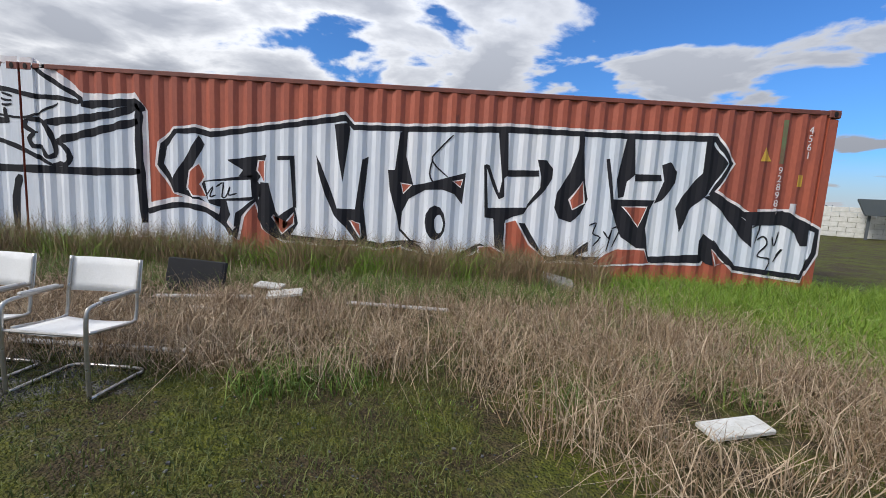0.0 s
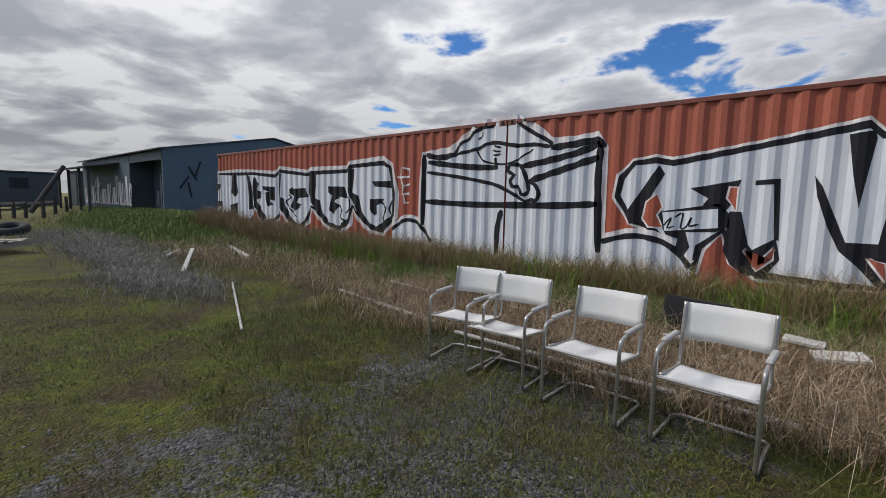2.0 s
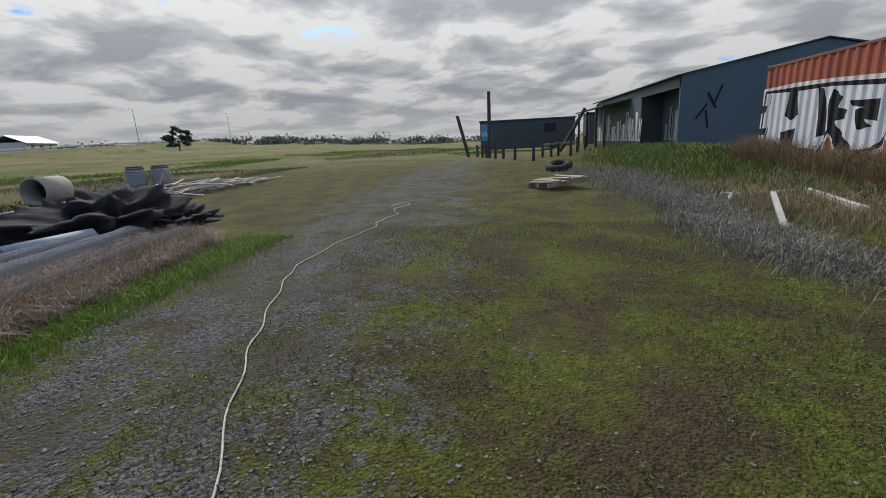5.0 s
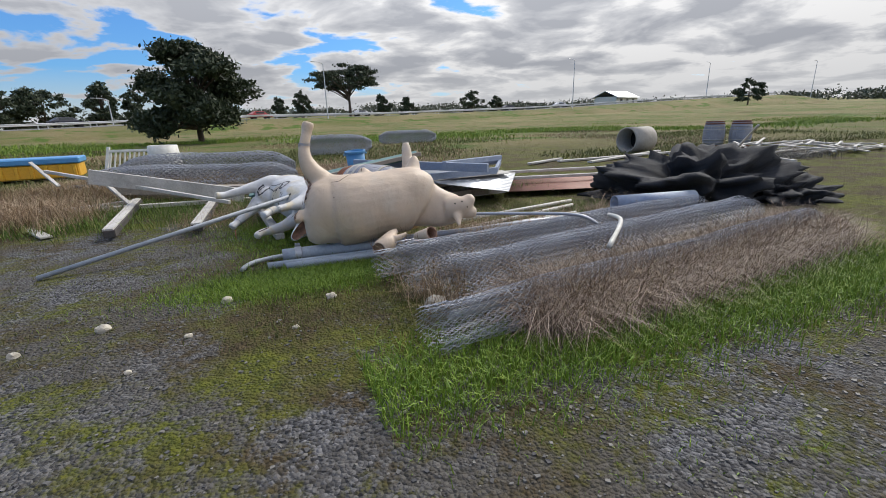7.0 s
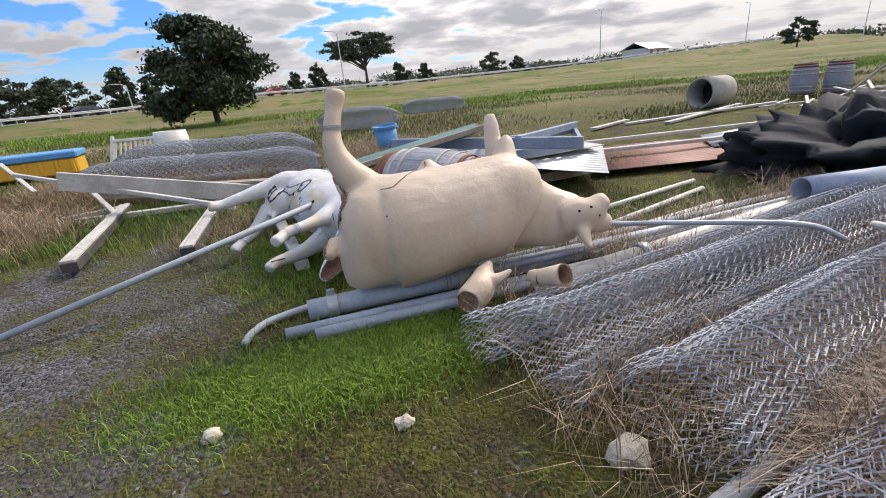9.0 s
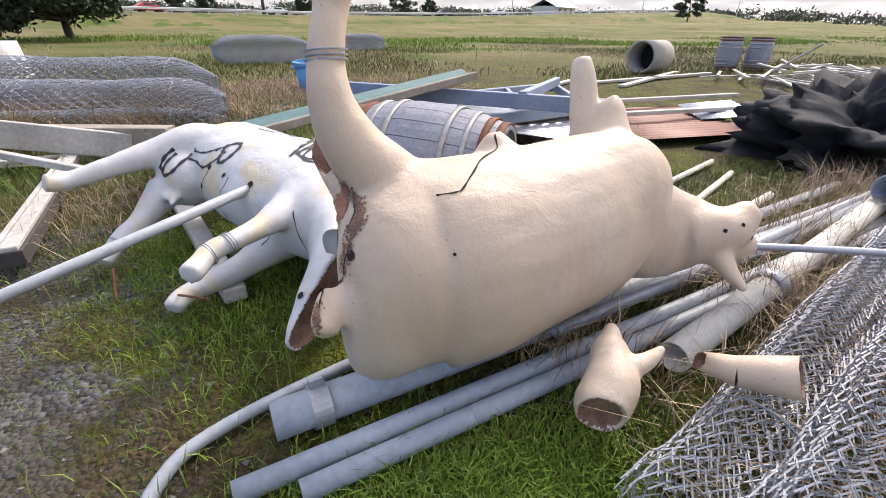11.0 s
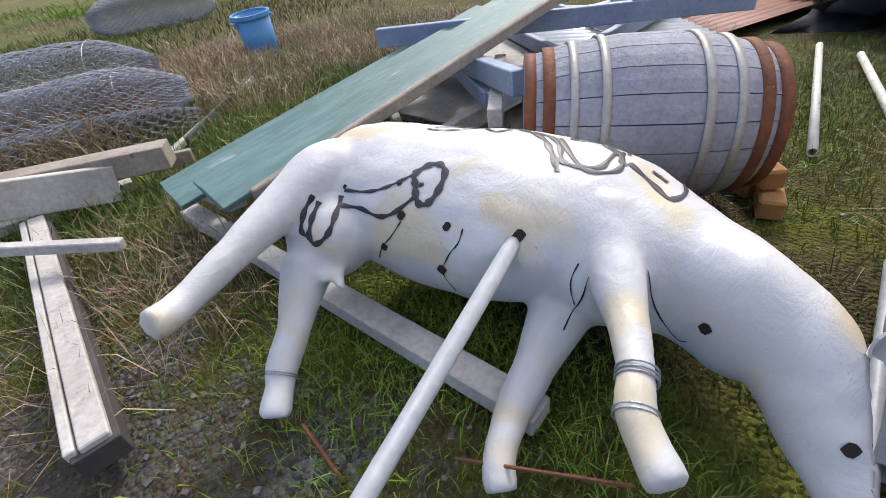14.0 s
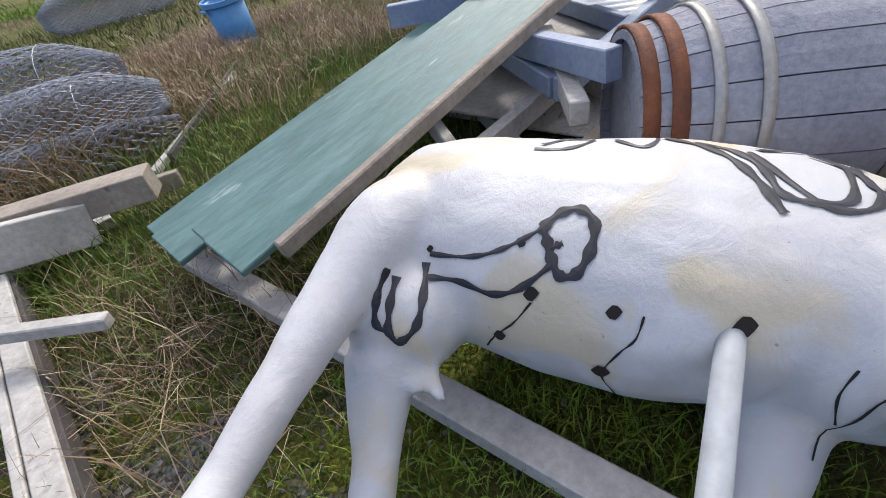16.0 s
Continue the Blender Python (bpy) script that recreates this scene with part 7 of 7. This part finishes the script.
def street_lamp(bearing, d, z, h):
    a = radians(bearing)
    x, y = -4.9 - math.sin(a) * d, -3.0 + math.cos(a) * d
    l = thing("street_lamp", "tall slim steel street lamp beside the highway", "lamp", pose(x, y, z), "highway lamps")
    part("pole", tube([(0, 0, -0.8), (0, 0, h * 0.5), (0, 0, h)], [0.14, 0.11, 0.07], 8), M["rail"], l)
    part("arm", tube([(0, 0, h), (0.8, 0.2, h + 0.25), (1.7, 0.4, h + 0.3)], 0.05, 6), M["rail"], l)
    part("lamp_head", box((0.7, 0.25, 0.12), pose(1.9, 0.45, h + 0.3, 0, 0, 14), 0.03), M["rail"], l)


for bearing, d, z, h in ((172.7, 93, 0.3, 11.5), (143.1, 128, 1.6, 13), (129.3, 165, 2.4, 12.5), (120.5, 190, 2.5, 12.5), (194.4, 95, 0.2, 5.5)):
    street_lamp(bearing, d, z, h)


def car(bearing, d, z, mat, label):
    a = radians(bearing)
    x, y = -4.9 - math.sin(a) * d, -3.0 + math.cos(a) * d
    i = min(range(len(road_line) - 1), key=lambda k: (road_line[k].xy - Vector((x, y))).length)
    t = road_line[i + 1] - road_line[i]
    c = thing("car", label, "car", pose(road_line[i].x, road_line[i].y, road_line[i].z + 0.34, 0, 0, math.degrees(math.atan2(t.y, t.x))), "cars on the highway")
    bm = bmesh.new()
    prof = [(-2.15, 0.35), (2.15, 0.35), (2.2, 0.72), (1.2, 0.92), (0.55, 1.42), (-1.1, 1.45), (-1.9, 0.98), (-2.2, 0.9)]
    rows = [[bm.verts.new((px, s * (0.86 if pz < 1 else 0.68), pz)) for px, pz in prof] for s in (-1, 1)]
    bm.faces.new(rows[0]); bm.faces.new(rows[1][::-1])
    for k in range(8):
        j = (k + 1) % 8
        bm.faces.new((rows[0][k], rows[1][k], rows[1][j], rows[0][j]))
    bmesh.ops.recalc_face_normals(bm, faces=bm.faces[:])
    part("body", bm, M[mat], c)
    for s in (-1, 1):
        part("side_window", box((1.7, 0.02, 0.34), pose(-0.3, s * 0.79, 1.17, s * 20), 0.01), M["glass"], c, "dark side window")
        for wx in (-1.35, 1.35):
            part("wheel", tube([(wx, s * 0.62, 0.32), (wx, s * 0.86, 0.32)], 0.32, 16), M["tyre"], c)


car(197, 86, 0, "cardark", "dark blue car driving on the highway")
car(168, 109, 0, "carwhite", "white car driving on the highway")
car(180, 98, 0, "carred", "red car driving on the highway")
car(151, 130, 0, "cardark", "dark car driving on the highway")
car(145, 140, 0, "carwhite", "white car driving on the highway")

# ---- trees ----


def leaf_cloud(rnd, centres, per, spread, size):
    n = len(centres) * per
    c = np.repeat(np.array(centres), per, axis=0) + rnd.normal(0, 1, (n, 3)) * np.array(spread)
    a, b = rnd.normal(0, 1, (n, 3)), rnd.normal(0, 1, (n, 3))
    a /= np.linalg.norm(a, axis=1)[:, None]
    b -= a * (a * b).sum(1)[:, None]
    b /= np.linalg.norm(b, axis=1)[:, None]
    s = size * rnd.uniform(0.6, 1.4, (n, 1))
    v = np.stack([c - a * s, c + b * s * 0.45, c + a * s, c - b * s * 0.45], axis=1).reshape(-1, 3)
    f = np.arange(n * 4).reshape(-1, 4)
    return v.tolist(), f.tolist()


def tree(x, y, z, h, w, seed, label, leaf="leaf", clumps=60, per=90, size=0.16, low=0.12, flat=1.0, group="", name="tree"):
    rnd = np.random.default_rng(seed)
    t = thing(name, label, "tree", pose(x, y, z), group)
    bm = bmesh.new()
    top = (rnd.uniform(-0.3, 0.3), rnd.uniform(-0.3, 0.3), h * 0.7)
    add_tube(bm, curve_pts([(0, 0, -0.2), (0.06 * h * 0.1, 0, h * 0.2), (top[0] * 0.6, top[1] * 0.6, h * 0.45), top], 3), [h * 0.035 * (1 - 0.085 * k) for k in range(10)], 9)
    centres = []
    lobes = []
    for k in range(9):
        ang, u = k * 2.4 + rnd.uniform(-0.5, 0.5), (k + 0.5) / 9
        zz = low + 0.12 + (0.80 - low) * u
        rr = w * 0.34 * math.sin(math.pi * (0.25 + 0.72 * u)) ** 0.8 * rnd.uniform(0.7, 1.15)
        lobes.append((rr * math.cos(ang), rr * math.sin(ang), h * zz))
    for k in range(clumps):
        c = lobes[k % 9]
        d = rnd.normal(0, 1, 3)
        d *= rnd.uniform(0.5, 1.0) / np.linalg.norm(d)
        centres.append((c[0] + d[0] * w * 0.20, c[1] + d[1] * w * 0.20, max(h * low, c[2] + d[2] * h * 0.13)))
    for c in centres[::3]:
        s0 = Vector((0, 0, max(0.15 * h, c[2] * 0.6)))
        mid = s0.lerp(Vector(c), 0.5) + Vector((0, 0, 0.03 * h))
        add_tube(bm, [s0, mid, Vector(c)], [h * 0.012, h * 0.008, h * 0.003], 6)
    part("trunk", bm, M["bark"], t)
    v, f = leaf_cloud(rnd, centres, per, (w * 0.04, w * 0.04, h * 0.028 * flat), size)
    raw_mesh("crown", v, f, M[leaf], False, t)
    return t


tree(-0.3, -42.0, -0.1, 7.3, 8.6, 3, "large dark evergreen tree standing alone in the field", clumps=200, per=130, size=0.17, low=0.05)
tree(-24.2, -112, 1.2, 12.5, 17.0, 5, "umbrella-shaped gum tree beyond the highway", clumps=70, per=120, size=0.32, low=0.5, flat=0.5)
tree(-85, -60, 2.2, 4.0, 5.5, 6, "small dark bush tree in the fields", clumps=30, per=80, size=0.25, low=0.1)
rng_ = random.Random(31)
for bearing, d, h, w in ((166, 130, 5.5, 4), (163, 128, 4.5, 4), (175.5, 125, 6, 4.5), (178, 128, 5.0, 3.5), (155, 150, 6.5, 7), (152, 150, 5, 5), (206, 100, 6.0, 11), (203, 98, 5.0, 9), (199.5, 102, 5.2, 9), (195, 104, 6.2, 6), (192, 106, 5.0, 6), (210, 96, 5.5, 9), (215, 96, 6.5, 9), (222, 100, 7, 11)):
    a = radians(bearing)
    tree(-4.9 - math.sin(a) * d, -3.0 + math.cos(a) * d, 0.3 if bearing > 180 else 1.2, h * (1.45 if bearing > 190 else 1.25), w * 1.25, int(bearing * 10), "dark roadside tree beyond the highway", clumps=46, per=80, size=0.30, low=0.1, group="roadside trees")
# far woods along the skyline, distance haze put into their leaf colour
rnd = np.random.default_rng(9)
cent = []
for k in range(620):
    bearing = rnd.uniform(88, 235) if k % 5 else rnd.uniform(0, 360)
    d = rnd.uniform(240, 330)
    a = radians(bearing)
    x, y = -4.9 - math.sin(a) * d, -3 + math.cos(a) * d
    thin = 0.5 + 0.9 * abs(noise.noise((bearing * 0.13, 0.0, 1.0)))
    cent.append((x, y, ground_z(x, y) + rnd.uniform(0.3, 5.0 * thin)))
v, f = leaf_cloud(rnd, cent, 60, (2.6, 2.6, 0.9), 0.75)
tagged(raw_mesh("far_woods", v, f, M["leaf_hazed"]), "line of trees along the horizon, haze mixed into their leaf colour", "trees", kind="stuff")
house = thing("farmhouse", "small pale farmhouse far off beyond the highway", "house", pose(-118, -130, 3.6, 0, 0, 20))
part("wall", box((14, 8, 3.0), pose(0, 0, 1.4)), M["board"], house)
part("roof", beam((-7.6, -2.4, 3.6), (7.6, -2.4, 3.6), 5.4, 0.2, 0.02, 24), M["zinc"], house)
part("roof", beam((-7.6, 2.4, 3.6), (7.6, 2.4, 3.6), 5.4, 0.2, 0.02, -24), M["zinc"], house)
for x in (-4, 0, 4):
    part("window", box((1.4, 0.06, 1.2), pose(x, 4.02, 1.6)), M["glass"], house)

# ---- grass ----


def grass(name, label, n, where, height, width, mat, seed, lean=0.5, keep=None):
    """n blades, each a bent sliver; where: function of the generator that gives x and y arrays."""
    rnd = np.random.default_rng(seed)
    x, y = where(rnd, n)
    if keep is not None:
        k = np.array([keep(float(a), float(b)) for a, b in zip(x, y)]) > rnd.uniform(0, 1, len(x))
        x, y = x[k], y[k]
    n = len(x)
    z = np.array([ground_z(float(a), float(b)) for a, b in zip(x, y)])
    h = rnd.uniform(height[0], height[1], n) * rnd.uniform(0.6, 1.0, n)
    ang, out = rnd.uniform(0, 2 * math.pi, n), rnd.uniform(0.1, lean, n) * h
    dx, dy = np.cos(ang), np.sin(ang)
    face = rnd.uniform(0, 2 * math.pi, n)
    w = width * rnd.uniform(0.6, 1.3, n)
    wx, wy = np.cos(face) * w / 2, np.sin(face) * w / 2
    base = np.stack([x, y, z - 0.005], 1)
    mid = base + np.stack([dx * out * 0.35, dy * out * 0.35, h * 0.6], 1)
    tip = base + np.stack([dx * out * 1.3, dy * out * 1.3, h * (1 - 0.25 * (out / h) ** 2)], 1)
    side = np.stack([wx, wy, np.zeros(n)], 1)
    v = np.stack([base - side, base + side, mid + side * 0.8, mid - side * 0.8, tip], 1).reshape(-1, 3)
    i = np.arange(n) * 5
    quads = np.stack([i, i + 1, i + 2, i + 3], 1).tolist()
    tris = np.stack([i + 3, i + 2, i + 4], 1).tolist()
    ob = raw_mesh(name, v.tolist(), quads + tris, M[mat])
    return tagged(ob, label, "grass", kind="stuff")


def rect(x0, x1, y0, y1):
    return lambda r, n: (r.uniform(x0, x1, n), r.uniform(y0, y1, n))


def tufts(x0, x1, y0, y1, count, spread):
    def f(r, n):
        cx, cy = r.uniform(x0, x1, count), r.uniform(y0, y1, count)
        k = r.integers(0, count, n)
        return cx[k] + r.normal(0, spread, n), cy[k] + r.normal(0, spread, n)
    return f


def patch(scale, lo, hi, off=0.0):
    return lambda x, y: smooth01((noise.noise((x * scale + off, y * scale, off)) * 0.5 + 0.5 - lo) / (hi - lo))


def dry_zone(x, y):
    if math.hypot(x - 2.02, y - 2.2) < 0.42:
        return 0.0
    edge = 2.5 + 0.7 * noise.noise((x * 0.6, 0, 4.0)) - 1.4 * smooth01((x - 0.2) / 1.4)
    return smooth01((y - edge) / 0.5) * smooth01((6.3 - y) / 0.6) * (1 - 0.75 * smooth01((x - 2.2 - (5.0 - y) * 0.9) / 1.2))


grass("dry_grass", "tall dry straw-coloured grass matted over the ground", 60000, lambda r, n: tufts(-6.5, 5.5, 1.0, 6.2, 900, 0.13)(r, n), (0.16, 0.42), 0.006, "dry", 1, 1.3, dry_zone)
grass("dry_grass", "thin dry grass along the container yard", 16000, tufts(-15, -5, 3.2, 6.2, 420, 0.16), (0.12, 0.32), 0.006, "dry", 2, 1.2)
grass("green_grass", "bright green grass beside the container", 46000, tufts(0.8, 9.0, 2.4, 6.6, 700, 0.14), (0.18, 0.46), 0.008, "lime", 3, 0.9, lambda x, y: smooth01((x - 1.4 - (6.0 - y) * 0.55) / 1.0))
grass("green_grass", "green grass tufts at the foot of the containers", 30000, tufts(-8, 2, 4.7, 6.5, 300, 0.14), (0.14, 0.42), 0.007, "grass", 4, 0.9)
grass("weeds", "russet weeds along the foot of the containers", 42000, tufts(-18, 2.5, 5.6, 6.5, 420, 0.13), (0.35, 0.90), 0.008, "russet", 5, 0.8)
grass("weeds", "green weeds along the foot of the containers", 14000, tufts(-12, 1, 5.6, 6.45, 160, 0.15), (0.3, 0.7), 0.010, "lime", 6, 0.8)
grass("green_grass", "green grass on the bank beside the shed", 26000, lambda r, n: (r.normal(-21, 5.0, n), r.normal(6.0, 1.2, n)), (0.15, 0.35), 0.02, "grass", 7, 0.8)
grass("short_grass", "short mossy grass over the yard", 120000, rect(-11, 3.5, -3.0, 4.6), (0.015, 0.055), 0.006, "lawn", 8, 1.2, patch(0.9, 0.33, 0.55))
grass("short_grass", "short mossy grass under the chairs", 26000, rect(-6.5, 0.5, 0.6, 3.2), (0.03, 0.10), 0.006, "lawn", 9, 1.2, patch(0.7, 0.25, 0.5))
grass("short_grass", "short mossy grass round the fallen statues", 70000, rect(-8.5, -2.2, -10.5, -5.2), (0.02, 0.07), 0.005, "lawn", 10, 1.2, lambda x, y: patch(1.1, 0.36, 0.58)(x, y) * (0.12 + 0.88 * smooth01((-4.45 - x) / 0.5)))


def pile_zone(x, y):
    a = math.exp(-(((x + 5.0) / 0.9) ** 2 + ((y + 6.75) / 0.45) ** 2) * 1.2)
    b = math.exp(-(((x + 5.1) / 0.55) ** 2 + ((y + 8.1) / 1.0) ** 2) * 1.1)
    c = smooth01((-6.0 - x) / 0.8) * smooth01((y + 8.6) / 0.6) * smooth01((-4.6 - y) / 0.5)
    d = math.exp(-(((x + 4.4) / 0.45) ** 2 + ((y + 9.6) / 0.9) ** 2))
    return max(0.8 * a, 0.42 * b * smooth01((-4.5 - x) / 0.4), 0.5 * c, 0.6 * d)


grass("green_grass", "lush green grass round the pipes and statues", 130000, rect(-9.5, -3.4, -11.0, -4.4), (0.035, 0.12), 0.005, "grass", 11, 1.0, pile_zone)
grass("green_grass", "green grass along the mesh rolls", 26000, lambda r, n: (r.uniform(-10.6, -5.2, n), -4.55 - 0.13 * (-5.2 - r.uniform(-10.6, -5.2, n)) * 0 + r.normal(-0.1, 0.22, n)), (0.03, 0.12), 0.006, "lime", 12, 1.0)
def along_roll(x0, x1, wide):
    def f(r, n):
        x = r.uniform(x0, x1, n)
        return x, -4.93 - (-5.6 - x) * 0.14 + r.normal(0, wide, n)
    return f


grass("dry_grass", "matted dry grass grown through a mesh roll", 42000, along_roll(-10.2, -6.25, 0.15), (0.2, 0.44), 0.0045, "thatch", 13, 1.6)
grass("dry_grass", "wisps of dry grass between the pipes", 9000, tufts(-9.5, -5.8, -7.4, -5.3, 120, 0.10), (0.15, 0.45), 0.004, "dry", 14, 1.2)
grass("dry_grass", "dry grass round the timber pile", 34000, tufts(-9.5, -0.5, -15.5, -11.9, 330, 0.22), (0.12, 0.38), 0.008, "dry", 15, 1.1)
grass("green_grass", "green grass round the timber pile", 36000, tufts(-9.5, -1.0, -14.5, -9.6, 420, 0.22), (0.08, 0.26), 0.007, "grass", 16, 1.0)
grass("dry_grass", "straw between the posts and the white statue", 1300, tufts(-4.9, -3.7, -10.4, -8.9, 50, 0.10), (0.10, 0.34), 0.004, "dry", 17, 1.4)
grass("weeds", "brown weeds over the far mesh rolls", 16000, tufts(-5.0, 0.0, -13.2, -12.0, 90, 0.18), (0.2, 0.5), 0.008, "russet", 18, 1.0)
grass("dry_grass", "dry weeds beside the white posts", 7000, tufts(-2.4, -0.6, -11.2, -9.9, 40, 0.16), (0.2, 0.5), 0.007, "dry", 19, 1.2)
for i, (x, y, sx, sy) in enumerate(((-9.7, 1.9, 0.9, 0.45), (-15.5, 2.5, 2.2, 0.7), (-18.8, 2.6, 2.0, 0.9), (-13.2, 2.2, 1.2, 0.4), (-18.3, -11.3, 0.8, 0.5))):
    grass("grey_weeds", "low grey weed mound on the yard", 7000, lambda r, n, x=x, y=y, sx=sx, sy=sy: (r.normal(x, sx, n), r.normal(y, sy * 0.7, n)), (0.05, 0.24), 0.010, "grey_weed", 30 + i, 1.3)
grass("field_grass", "rough grass over the nearer field", 70000, lambda r, n: (lambda x: (x, r.uniform(-34, -13.5, n)))(r.uniform(-34, 14, n)), (0.06, 0.22), 0.025, "lawn", 40, 1.0, patch(0.12, 0.42, 0.62, 3.0))
grass("field_grass", "dry grass over the nearer field", 40000, lambda r, n: (lambda x: (x, r.uniform(-34, -13.5, n)))(r.uniform(-34, 14, n)), (0.06, 0.20), 0.022, "dry", 41, 1.0, patch(0.15, 0.50, 0.66, 7.0))
grass("field_grass", "long green grass in bands across the far field", 60000, lambda r, n: (lambda u: (-5 + u, -38 - 0.16 * u + r.normal(0, 4.0, n)))(r.uniform(-75, 25, n)), (0.10, 0.34), 0.05, "lime", 42, 0.9, patch(0.10, 0.40, 0.60, 5.0))
grass("field_grass", "long green grass in bands to the west", 26000, lambda r, n: (r.uniform(-90, -42, n), r.uniform(-30, 0, n)), (0.1, 0.32), 0.05, "grass", 43, 0.9, patch(0.08, 0.45, 0.62, 9.0))
grass("lush_grass", "bright lime green grass beside the pipes", 24000, lambda r, n: (r.normal(-5.05, 0.45, n), r.normal(-6.55, 0.17, n)), (0.02, 0.08), 0.005, "lime", 50, 1.0)
grass("lush_grass", "bright green grass under the white statue", 6000, lambda r, n: (r.normal(-4.85, 0.3, n), r.normal(-8.3, 0.5, n)), (0.03, 0.11), 0.005, "lime", 51, 1.1, patch(1.6, 0.30, 0.55, 2.0))
grass("lush_grass", "mossy lime patches on the yard", 50000, rect(-12, 2, -4.5, 2.5), (0.01, 0.04), 0.006, "lime", 52, 1.2, patch(0.55, 0.60, 0.75, 6.0))
grass("grey_weeds", "russet stalks grown through a mesh roll", 9000, along_roll(-10.0, -6.4, 0.17), (0.2, 0.46), 0.004, "russet", 53, 1.5)
grass("green_grass", "green tufts growing up through the dry grass", 1900, tufts(-1.5, 3.6, 2.4, 4.8, 22, 0.13), (0.10, 0.26), 0.009, "grass", 54, 1.3)
grass("dry_grass", "pale bent straw lying over the dry grass", 9000, tufts(-3.5, 5.0, 1.4, 5.6, 260, 0.20), (0.25, 0.50), 0.005, "dry", 55, 2.4, dry_zone)
